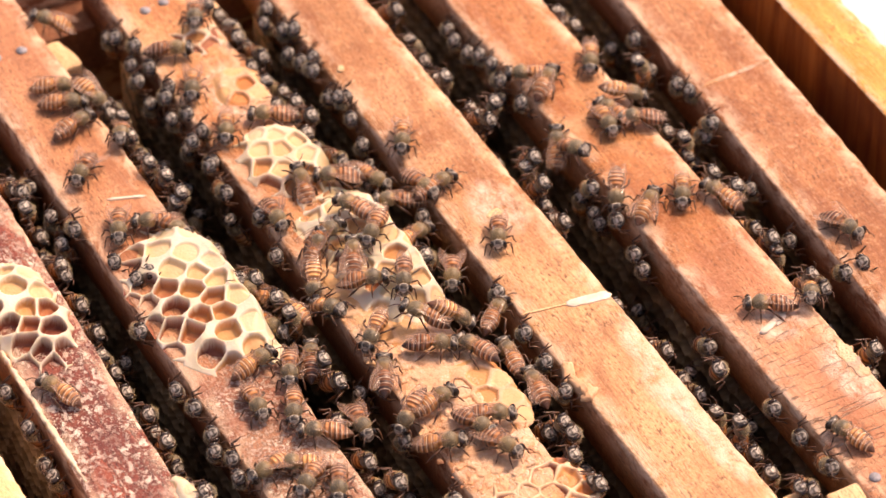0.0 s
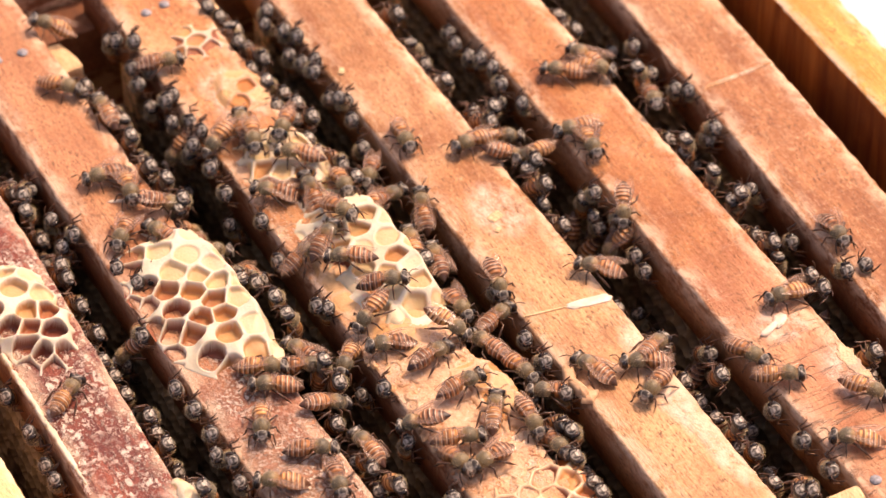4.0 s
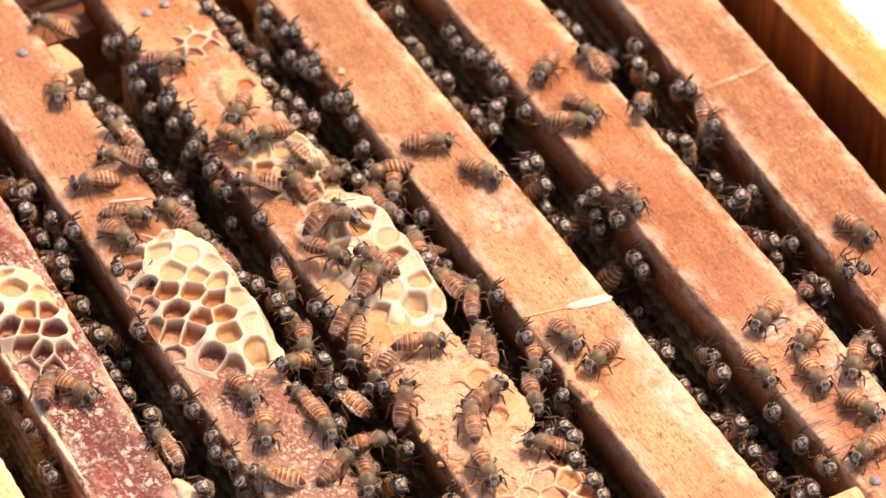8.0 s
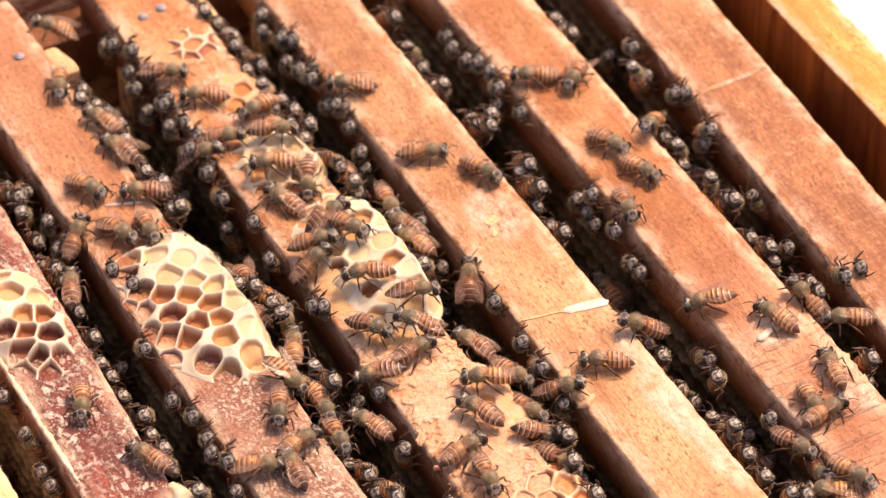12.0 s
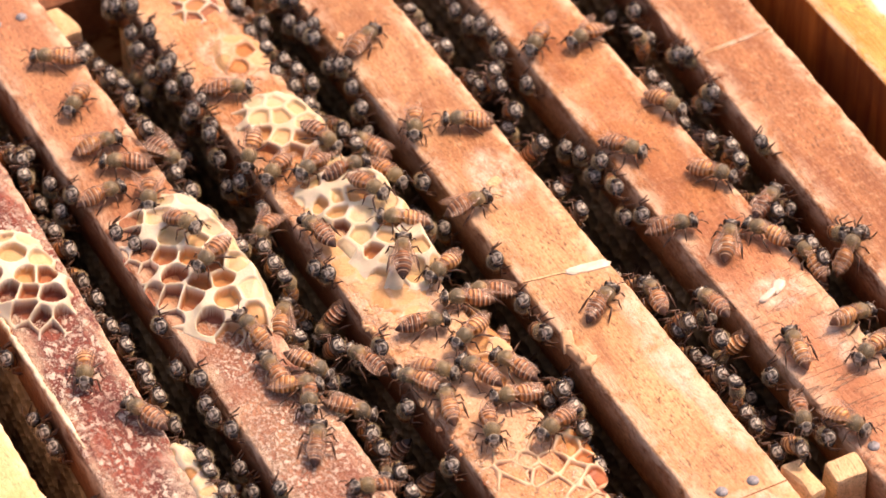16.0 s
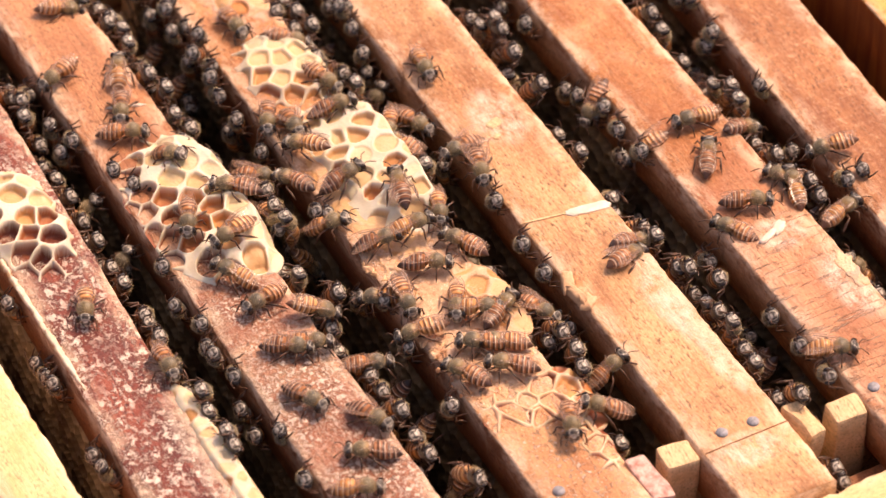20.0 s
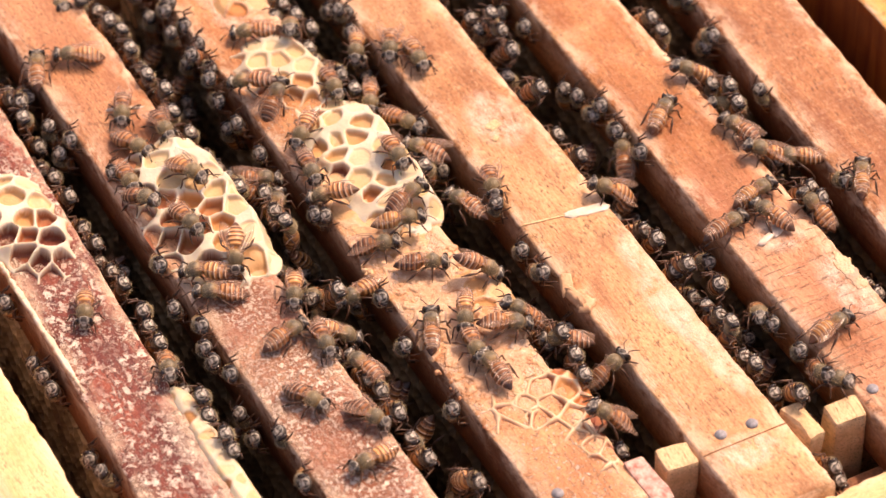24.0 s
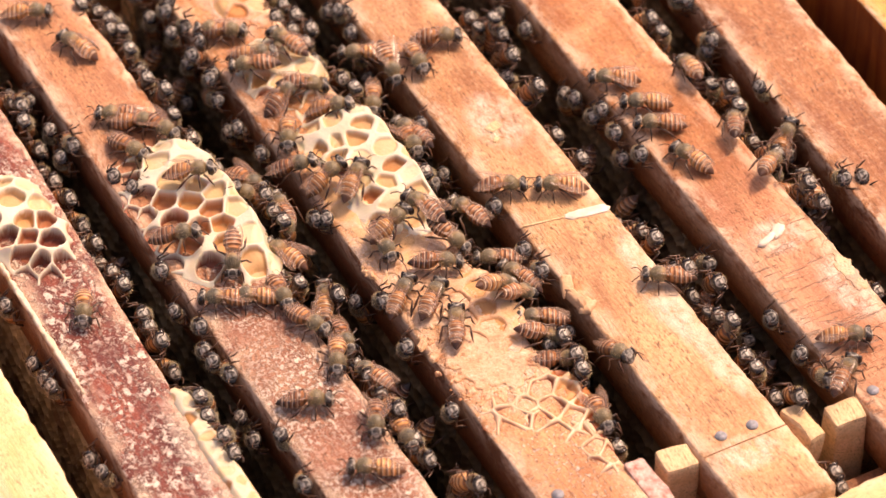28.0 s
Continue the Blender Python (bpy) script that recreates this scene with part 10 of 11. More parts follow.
    walk(CRAWLERS[89], trail((0, -34.7, 70, -19, 62, -70), (0.7, -34.7, 70, -19, 62, -70), (2, -32.3, 70, -6, 45, -70), (2.5, -27.4, 72.2, -3, 21, -24), (3, -22.5, 74.4, 0.1, -3, 21), (4.5, -23.2, 74.4, 0, -1, -49), (6, -23.8, 74.3, 0, 0, -118), (7.5, -19, 74.9, 0, 1, -186), (8.2, -24, 79.1, 0, 0, -242), (9, -29, 83.3, 0, 0, -298), (10.5, -29.7, 89.5, 0, 0, -339), (12, -26, 87, 0, 0, -298), (12.7, -26, 86.4, 0, 0, -298), (13.4, -25.1, 94.7, 0, 0, -299), (15, -25.1, 95.1, 0, 0, -298), (15.8, -32.8, 92.6, -6, -45, -255), (17, -34.8, 92.6, -19, -62, -255), (28, -34.8, 92.6, -19, -62, -255)))
    walk(CRAWLERS[90], trail((0, -34.5, -22.5, -19, 62, -152), (1.1, -34.5, -22.5, -19, 62, -152), (2.2, -34, -22.5, -6, 45, -152), (3, -32, -27.2, 0, 23, -118), (3.5, -31.8, -26.8, 0, 23, -132), (4, -29.4, -32.3, 0.2, 8, -170), (4.4, -26.9, -38.1, 0.6, -7, -210), (6, -27.1, -37.9, 0.6, -7, -209), (7.5, -26.3, -36.6, 0.7, -2, -186), (9, -26, -37.2, 0.7, -2, -186), (10.5, -26.1, -36.6, 0.7, -1, -186), (12, -25.8, -38.2, 0.7, -4, -186), (15, -24.8, -36.7, 0.7, 0, -186), (16.5, -24.5, -35.8, 0.7, 0, -209), (18, -28.4, -35.1, 0.5, -8, -231), (19.5, -29.6, -33.1, 0.2, -8, -298), (20.2, -29.1, -32.3, 0.3, -1, -343), (21, -28.6, -31.5, 0.4, 6, -388), (21.9, -28.6, -31, 0.4, 6, -412), (22.2, -27, -30.2, 0.7, 4, -457), (22.5, -25.5, -29.5, 0.7, 2, -501), (22.8, -23.8, -29.2, 0.7, 0, -553), (24.5, -23.9, -28.7, 0.7, 0, -546), (25, -24.3, -26.8, 0.7, 0, -493), (25.5, -24.6, -24.8, 0.7, 0, -441), (26, -25, -22.9, 0.7, 0, -388), (28, -23.3, -20.2, 0.7, 0, -388)))
    walk(CRAWLERS[91], trail((0, -43.1, 41.4, -19, 62, 9), (1.1, -43.1, 41.4, -19, 62, 9), (2.2, -43.2, 41.4, -6, 45, 9), (2.5, -43.3, 42.3, -4.7, 30, -47), (2.8, -43.4, 43.2, -3.5, 15, -102), (3, -43.5, 44.1, -2.2, 0, -157), (3.8, -43.6, 44.2, -2.2, 0, -138), (4.2, -44, 42.6, -2.2, 0, -82), (4.6, -44.9, 41.2, -2.2, 0, -22), (6, -44.4, 41, -2.2, 0, -26), (6.8, -44.4, 46, -2.2, 0, -92), (7.5, -44.5, 50.9, -2.2, 0, -158), (9, -47.2, 50.2, 0, 0, -158), (10.5, -53.2, 54.6, 0, 0, -184), (12, -52.1, 54, 0, 0, -184), (12.4, -48.5, 55, -3, -22, -131), (12.8, -44.9, 56, -6, -45, -78), (13.9, -43.1, 56, -19, -62, -78), (28, -43.1, 56, -19, -62, -78)))
    walk(CRAWLERS[92], trail((0, -43.1, 36.7, -19, 62, 145), (1.1, -43.1, 36.7, -19, 62, 145), (2.2, -43.3, 36.7, -6, 45, 145), (2.6, -43.7, 35.9, -3.3, 42, 104), (3, -44.1, 35.2, -0.5, 40, 62), (4.5, -43.4, 34, -1.4, 20, 132), (6, -42.8, 32.8, -2.2, 0, 203), (6.5, -43.1, 36, -2.2, 0, 254), (7, -43.4, 39.1, -2.2, 0, 305), (7.5, -43.7, 42.3, -2.2, 0, 356), (9, -43.2, 43.3, -2.2, 0, 355), (9.5, -45.3, 40.2, 0, -1, 408), (10, -47.4, 37.2, 2.2, -3, 461), (10.5, -49.5, 34.1, 4.4, -4, 515), (12, -40.7, 32.9, -2.2, 0, 535), (13, -40.9, 33.6, -2.2, 0, 484), (14, -41.1, 34.3, -2.2, 0, 434), (15, -41.3, 35, -2.2, 0, 383), (15.5, -39.3, 35, -2.2, 0, 433), (16, -37.3, 35.1, -2.2, 0, 484), (16.5, -35.3, 35.1, -2.2, 0, 535), (18, -34.7, 32.8, -2.2, 0, 492), (18.8, -35.8, 34.2, -2.2, 0, 547), (19.5, -36.9, 35.6, -2.2, 0, 602), (21, -38.4, 30.9, -2.2, 0, 563), (21.8, -38.5, 30.7, -2.2, 0, 568), (22.7, -37.4, 33.9, -2.2, 0, 589), (24.5, -37.2, 34.1, -2.2, 0, 602), (26, -38.3, 35.7, -2.2, 0, 562), (28, -39.5, 34.8, -2.2, 0, 562)))
    walk(CRAWLERS[93], trail((0, 22.5, 48.8, -19, 62, -156), (1.1, 22.5, 48.8, -19, 62, -156), (2.2, 22.7, 48.8, -6, 45, -156), (3, 23.4, 46.5, -2.2, 0, -118), (4.1, 23.7, 46.5, -2.2, 0, -118), (5.3, 37.5, 46.6, 0, 0, -120), (6, 37.1, 47.4, 0, 0, -118), (7.5, 37.2, 43.9, 0, 0, -118), (9, 37.6, 38.7, 0, 0, -160), (10.5, 39, 33.7, 0, 0, -160), (12, 43.1, 22.9, 0, 0, -160), (12.8, 42.8, 22.9, 0, 0, -154), (14.3, 50.5, 7.5, 0, 0, -121), (15, 50.5, 7.3, 0, 0, -118), (16.5, 48.8, 4.9, 0, 0, -160), (18, 46.3, 6.5, 0, 0, -211), (19.5, 44.5, 6.4, 0, 0, -259), (21, 42.7, 8.7, 0, 0, -298), (22.3, 43.3, 8.8, 0, 0, -315), (22.8, 42.3, 10.6, 0, 0, -363), (23.2, 41.2, 12.3, 0, 0, -412), (24.5, 41.3, 12.4, 0, 0, -411), (26, 39.7, 13.1, 0, 0, -340), (28, 38, 17, 0, 0, -298)))
    walk(CRAWLERS[94], trail((0, 22.5, 40.4, -19, 62, 75), (1.1, 22.5, 40.4, -19, 62, 75), (2.2, 22.3, 40.4, -6, 45, 75), (2.5, 22, 40.5, -4.6, 22, 130), (2.8, 21.8, 40.6, -3.1, 0, 186), (3, 21.5, 40.6, -1.7, -23, 242), (4.1, 21.4, 40.6, -1.7, -23, 235), (4.9, 18.4, 42.5, 0, 0, 201), (6, 18.1, 42.7, 0, 0, 200), (6.4, 19.8, 43.2, -3, -22, 241), (6.8, 21.6, 43.7, -6, -45, 283), (7.9, 22.5, 43.7, -19, -62, 283), (28, 22.5, 43.7, -19, -62, 283)))
    walk(CRAWLERS[95], trail((0, 55.2, 35.5, -19, 62, 35), (1.1, 55.2, 35.5, -19, 62, 35), (2.2, 54.6, 35.5, -6, 45, 35), (2.6, 53.3, 37.6, -3, 34, 92), (3, 52.1, 39.8, 0, 23, 150), (3.7, 51.9, 39.6, 0, 23, 154), (4.7, 64.2, 40.6, 0, 0, 182), (6, 64.2, 40.7, 0, 0, 177), (7.5, 63.6, 35.3, 0, 23, 199), (8.2, 61.5, 31, -6, -45, 148), (9.4, 61, 31, -19, -62, 148), (28, 61, 31, -19, -62, 148)))
    walk(CRAWLERS[96], trail((0, 22.5, -0.7, -19, 62, 51), (1.1, 22.5, -0.7, -19, 62, 51), (2.2, 21.8, -0.7, -6, 45, 51), (3, 18.7, 2.3, 0, 0, 21), (3.9, 19, 2.6, 0, 0, 40), (4.5, 11.7, 2.7, 0, 0, 96), (5.1, 4.6, 3.1, 0, 0, 156), (6, 4.5, 2.8, 0, 0, 151), (6.8, -1.6, -0.7, -6, -45, 115), (7.9, -3.1, -0.7, -19, -62, 115), (9.4, -3, -0.5, -19, -62, 103), (10.8, -3, -17.2, -19, 0, 68), (12.2, -3.4, -33.3, -19, 62, 45), (16.1, -3, -33.8, -19, 62, 34), (17.2, -3.4, -33.8, -6, 45, 34), (18, -4.7, -31.4, -2.2, 0, -29), (18.8, -5.3, -29.4, -2.2, 0, -94), (19.5, -5.9, -27.3, -2.2, 0, -158), (21, -10.2, -19.9, -1.2, -36, -118), (22.4, -10.1, -20.3, -1.2, -36, -118), (23.3, -14.4, -26.9, 1.2, -8, -118), (24.5, -14.9, -26.5, 1.2, -8, -116), (26, -9, -24.8, -2.2, 0, -118), (28, -9.1, -18.1, -1.2, -37, -79)))
    walk(CRAWLERS[97], trail((0, 22.5, -28.4, -19, 62, 66), (1.1, 22.5, -28.4, -19, 62, 66), (2.2, 20.7, -28.4, -6, 45, 66), (3, 13.4, -24.4, 0, 0, 62), (4.2, 13.4, -25.1, 0, 0, 67), (5.7, 31.1, -28.4, -1.7, -23, 98), (6, 31.1, -28.6, -1.7, -23, 100), (6.8, 30.3, -32.4, -6, -45, 166), (7.9, 30.1, -32.4, -19, -62, 166), (11.7, 30.1, -32.6, -19, -62, 175), (14.5, 22.8, -63.2, -19, 62, 236), (19.1, 22.6, -63.2, -19, 62, 228), (20.2, 23.2, -63.2, -6, 45, 228), (20.6, 24.6, -64.7, -4.1, 22, 188), (21, 25.9, -66.2, -2.2, 0, 148), (21.6, 25.6, -66.4, -2.2, 0, 156), (22.5, 33, -66.8, -1.7, 23, 206), (24.5, 32.8, -66.5, -1.7, 23, 201), (25.2, 31.7, -66.2, -1.7, 23, 240), (26, 30.6, -66, -1.7, 23, 279), (28, 35, -65.5, 0, 0, 306)))
    walk(CRAWLERS[98], trail((0, 22.5, -22, -19, 62, 97), (1.1, 22.5, -22, -19, 62, 97), (2.2, 21.7, -22, -6, 45, 97), (2.5, 20.5, -22.2, -4, 22, 38), (2.8, 19.4, -22.4, -2, 0, -21), (3, 18.2, -22.6, 0, -23, -80), (6, 18.9, -21.4, 0, 0, -8), (6.4, 20.3, -23, -3, -22, -69), (6.8, 21.8, -24.6, -6, -45, -130), (7.9, 22.5, -24.6, -19, -62, -130), (12.7, 23.2, -24.8, -19, -62, -128), (16.7, 30, -63.2, -19, 62, -104), (24, 30.3, -63, -19, 62, -111), (25.2, 32.2, -63, -6, 45, -111), (25.5, 34.7, -64.2, -4, 30, -54), (25.7, 37.3, -65.5, -2, 15, 4), (26, 39.8, -66.7, 0, 0, 62), (26.8, 32.2, -70.8, -6, -45, 113), (28, 30.3, -70.8, -19, -62, 113), (28, 30.3, -70.8, -19, -62, 113)))
    walk(CRAWLERS[99], trail((0, 30.2, -36.1, -19, 62, -130), (1.1, 30.2, -36.1, -19, 62, -130), (2.2, 31.3, -36.1, -6, 45, -130), (3, 35.6, -40.7, 0, 0, -118), (6, 36.5, -41.1, 0, 0, -118), (6.8, 34.9, -40.4, 0, -11, -161), (7.5, 33.2, -39.7, 0, -23, -204), (8.2, 32.9, -36.2, -0.8, 0, -161), (9, 32.5, -32.7, -1.7, 23, -118), (10.5, 38.7, -44.3, 0, 0, -159), (12, 37.9, -49.4, 0, 0, -189), (12.8, 38, -49.4, 0, 0, -206), (13.5, 37, -41.4, 0, 0, -252), (14.1, 36.2, -33.9, 0, 0, -306), (15, 36.1, -33.4, 0, 0, -298), (15.8, 31.3, -31.6, -6, -45, -287), (16.9, 30.1, -31.6, -19, -62, -287), (28, 30.1, -31.6, -19, -62, -287)))
    walk(CRAWLERS[100], trail((0, 30.3, -60.1, -19, 62, -93), (1.1, 30.3, -60.1, -19, 62, -93), (2.2, 31.7, -60.1, -6, 45, -93), (2.5, 33.7, -60.2, -4, 30, -42), (2.8, 35.6, -60.3, -2, 15, 10), (3, 37.6, -60.5, 0, 0, 62), (4.3, 37.8, -60.9, 0, 0, 51), (5.1, 38.3, -57.4, 0, 0, -4), (6, 38.2, -57.4, 0, 0, -10), (7.5, 39.9, -64.8, 0, 0, 62), (8.2, 38.1, -65.1, 0, 0, 131), (9, 36.4, -65.4, 0, 0, 201), (10.5, 33.9, -65.7, 0, 0, 201), (11.2, 31.4, -66.7, -1.1, 0, 131), (12, 29, -67.8, -2.2, 0, 62), (12.6, 28.8, -68.1, -2.2, 0, 83), (13, 33.5, -67.1, 0, 0, 142), (13.4, 38.6, -66.2, 0, 0, 199), (15, 38.2, -66.1, 0, 0, 201), (16.5, 35.1, -65.7, 0, 0, 201), (18, 35.9, -66.2, 0, 0, 201), (19.5, 35.9, -61.6, 0, 0, 242), (21, 35.5, -60.5, 0, 0, 242), (21.7, 35.5, -60.2, 0, 0, 247), (22.6, 39.6, -55, 0, 0, 289), (24.5, 39.3, -54.8, 0, 0, 279), (26, 38.3, -55.3, 0, 0, 279), (28, 40.6, -58.5, 0, 0, 242)))
    walk(CRAWLERS[101], trail((0, 55.5, -52.2, -19, 62, 103), (1.1, 55.5, -52.2, -19, 62, 103), (2.2, 53.7, -52.2, -6, 45, 103), (2.6, 50.1, -53.3, -3, 22, 152), (3, 46.5, -54.3, 0, 0, 201), (3.7, 46.7, -54.4, 0, 0, 207), (4.5, 50.9, -47.7, 0.2, -23, 233), (6, 51, -47.4, 0.2, -23, 242), (7.5, 50.5, -46.3, 0.4, -1, 200), (8, 49, -45, 0.3, -1, 141), (8.5, 47.5, -43.8, 0.1, 0, 81), (9, 46, -42.5, 0, 0, 21), (10.5, 45.2, -45.9, 0, 0, 21), (11.2, 42.7, -48.9, 0, 0, -30), (12, 40.1, -51.9, 0, 0, -81), (13, 39.6, -52.4, 0, 0, -73), (13.8, 39.3, -44.7, 0, 0, -38), (15, 39.5, -44.3, 0, 0, -32), (16.5, 35.9, -41.5, 0, 0, 21), (16.9, 33.6, -42.7, -3, -22, 67), (17.2, 31.3, -43.9, -6, -45, 112), (18.4, 30.2, -43.9, -19, -62, 112), (28, 30.2, -43.9, -19, -62, 112)))
    walk(CRAWLERS[102], trail((0, 59.3, -12.4, -19, 62, -113), (4, 59.3, -12.4, -19, 62, -113), (5.2, 61.4, -12.4, -6, 45, -113), (5.6, 65.4, -14.5, -3, 22, -163), (6, 69.4, -16.6, 0, 0, -213), (7.5, 70.9, -13.4, 0, 0, -161), (9, 68.3, -14.5, 0, 0, -213), (9.8, 65.8, -20.6, 0, -11, -255), (10.5, 63.2, -26.8, 0, -23, -298), (12, 52.2, -21.5, 0, 23, -340), (15, 54.5, -21.6, -2.2, 0, -392), (16.5, 52.6, -20.7, 0, 23, -340), (18, 54.5, -21.9, -2.2, 0, -392), (18.8, 55.3, -24.9, -2.2, 0, -435), (19.5, 56.1, -27.9, -2.2, 0, -478), (20.2, 59.7, -27.9, -1.1, 0, -409), (21, 63.3, -27.8, 0, 0, -340), (22.3, 63.3, -27.8, 0, 0, -348), (23.2, 66.3, -21.9, 0, 0, -394), (24.5, 66, -21.9, 0, 0, -393), (26, 66.6, -22, 0, 0, -413), (26.4, 63.6, -20.3, -3, -22, -354), (26.8, 60.7, -18.6, -6, -45, -295), (27.9, 59.2, -18.6, -19, -62, -295), (28, 59.2, -18.6, -19, -62, -295)))
    walk(CRAWLERS[103], trail((0, -42.9, 2.7, -19, 62, 108), (4.1, -42.9, 2.7, -19, 62, 108), (5.2, -44.3, 2.7, -6, 45, 108), (5.6, -47.2, 1.6, -3, 22, 155), (6, -50.1, 0.5, 0, 0, 203), (6.8, -46.5, -0.3, -1.1, 0, 268), (7.5, -43, -1.1, -2.2, 0, 333), (8.2, -49.3, -1.3, -1.1, 0, 378), (9, -55.7, -1.6, 0, 0, 422), (10.5, -47.7, 4.6, 0, 23, 422), (12, -44, 2.7, -2.2, 0, 383), (13.1, -44.2, 3, -2.2, 0, 389), (13.9, -50.8, 8.5, 0.2, 7, 426), (15, -50.9, 8.8, 0.2, 7, 422), (16.5, -53.5, 11.3, 1.5, 30, 365), (18, -55, 10.8, 1, 18, 404), (19.5, -55.4, 11, 1.1, 20, 399), (21, -59.2, 12.7, 1, 2, 403), (24.5, -60.8, 13.9, 0.7, -10, 414), (26, -61.8, 13.3, 0.2, -7, 421), (28, -54.8, 4.5, 0, 0, 422)))
    walk(CRAWLERS[104], trail((0, 55.4, -24.6, -19, 62, 89), (3.7, 55.4, -24.6, -19, 62, 89), (5, 53, -24.6, -6, 45, 89), (5.5, 48, -24.5, -3, 22, 130), (6, 43.1, -24.4, 0, 0, 170), (7.5, 40.8, -26.1, 0, 0, 127), (9, 40.5, -24.7, 0, 0, 100), (10.5, 40.6, -24.7, 0, 0, 62), (12, 34.5, -15.6, 0, -23, 62), (12.5, 34.4, -16, 0, -23, 48), (12.9, 38.3, -13.4, 0, -11, 8), (13.3, 42.3, -10.2, 0, 0, -27), (15, 42.2, -10.7, 0, 0, -31), (16.5, 42.2, -11.4, 0, 0, -52), (18, 45, -17.3, 0, 0, -118), (18.5, 46.1, -15.9, 0, 0, -58), (19, 47.2, -14.5, 0, 0, 2), (19.5, 48.3, -13.1, 0, 0, 62), (20.2, 53, -16.3, -1.1, 0, 15), (21, 57.7, -19.4, -2.2, 0, -32), (22.4, 58, -19.6, -2.2, 0, -18), (23.1, 54.8, -13, -2.2, 11, 22), (23.7, 51.4, -6.8, 0, 23, 62), (24.5, 51.6, -6.3, 0, 23, 62), (26, 51.7, -2.8, 0, 0, 20), (28, 60.9, -2.9, -1.7, 23, -53)))
    walk(CRAWLERS[105], trail((0, 55.4, -16.9, -19, 62, -179), (4.1, 55.4, -16.9, -19, 62, -179), (5.2, 55.4, -16.9, -6, 45, -179), (5.5, 55.4, -18, -4.7, 30, -233), (5.8, 55.5, -19.1, -3.5, 15, -286), (6, 55.5, -20.3, -2.2, 0, -340), (7.5, 52.9, -22.2, 0, -23, -392), (8.2, 54.9, -19.7, -6, -45, -406), (9.4, 55.4, -19.7, -19, -62, -406), (28, 55.4, -19.7, -19, -62, -406)))
    walk(CRAWLERS[106], trail((0, 55.5, -32.4, -19, 62, 104), (4.1, 55.5, -32.4, -19, 62, 104), (5.2, 54.2, -32.4, -6, 45, 104), (6, 49.3, -34, 0, 0, 62), (7.5, 44.9, -34.9, 0, 0, 100), (9, 43.9, -34.7, 0, 0, 148), (9.8, 48, -30.2, 0, 11, 84), (10.5, 52.2, -25.8, 0, 23, 20), (12, 44, -24.3, 0, 0, 20), (13, 44.1, -24.5, 0, 0, 13), (13.9, 48.2, -13.4, 0, 0, -30), (15, 48.3, -13.5, 0, 0, -32), (15.8, 48.3, -12.7, 0, 0, 15), (16.5, 48.3, -12, 0, 0, 62), (18, 51.9, -16.4, 0, 23, 127), (18.8, 52, -16.9, 0, 23, 74), (19.5, 52.2, -17.3, 0, 23, 20), (20.2, 52.4, -17.7, 0, 0, -30), (21, 52.6, -18, 0, -23, -80), (21.7, 52.8, -18.2, 0, -23, -80), (22.5, 45.9, -16.7, 0, 0, -79), (24.5, 46, -16.5, 0, 0, -80), (25.2, 45, -11.8, 0, 0, -30), (26, 44, -7, 0, 0, 20), (28, 38.6, -0.7, 0, 0, 20)))
    walk(CRAWLERS[107], trail((0, 30.2, -39.1, -19, 62, -109), (3.8, 30.2, -39.1, -19, 62, -109), (5, 32.6, -39.1, -6, 45, -109), (5.5, 37.4, -41.2, -3, 22, -149), (6, 42.1, -43.3, 0, 0, -190), (7.5, 41, -43.3, 0, 0, -212), (8.2, 41, -45.2, 0, 0, -165), (9, 41.1, -47.2, 0, 0, -118), (10.5, 45.5, -40.5, 0, 0, -160), (11.2, 46, -41.1, 0, 0, -85), (12, 46.6, -41.6, 0, 0, -10), (15, 49, -41.2, 0, 0, -10), (15.8, 51.8, -40.8, -0.8, -11, -64), (16.5, 54.6, -40.3, -1.7, -23, -118), (16.9, 55, -39.7, -3.8, -34, -76), (17.2, 55.3, -39, -6, -45, -33), (18.4, 55.5, -39, -19, -62, -33), (28, 55.5, -39, -19, -62, -33)))
    walk(CRAWLERS[108], trail((0, 30.2, -47.6, -19, 62, -78), (4.1, 30.2, -47.6, -19, 62, -78), (5.2, 31.5, -47.6, -6, 45, -78), (5.6, 34, -46.9, -3, 22, -134), (6, 36.5, -46.3, 0, 0, -189), (6.4, 34, -46, -3, -22, -232), (6.8, 31.5, -45.7, -6, -45, -275), (7.9, 30.2, -45.7, -19, -62, -275), (28, 30.2, -45.7, -19, -62, -275)))
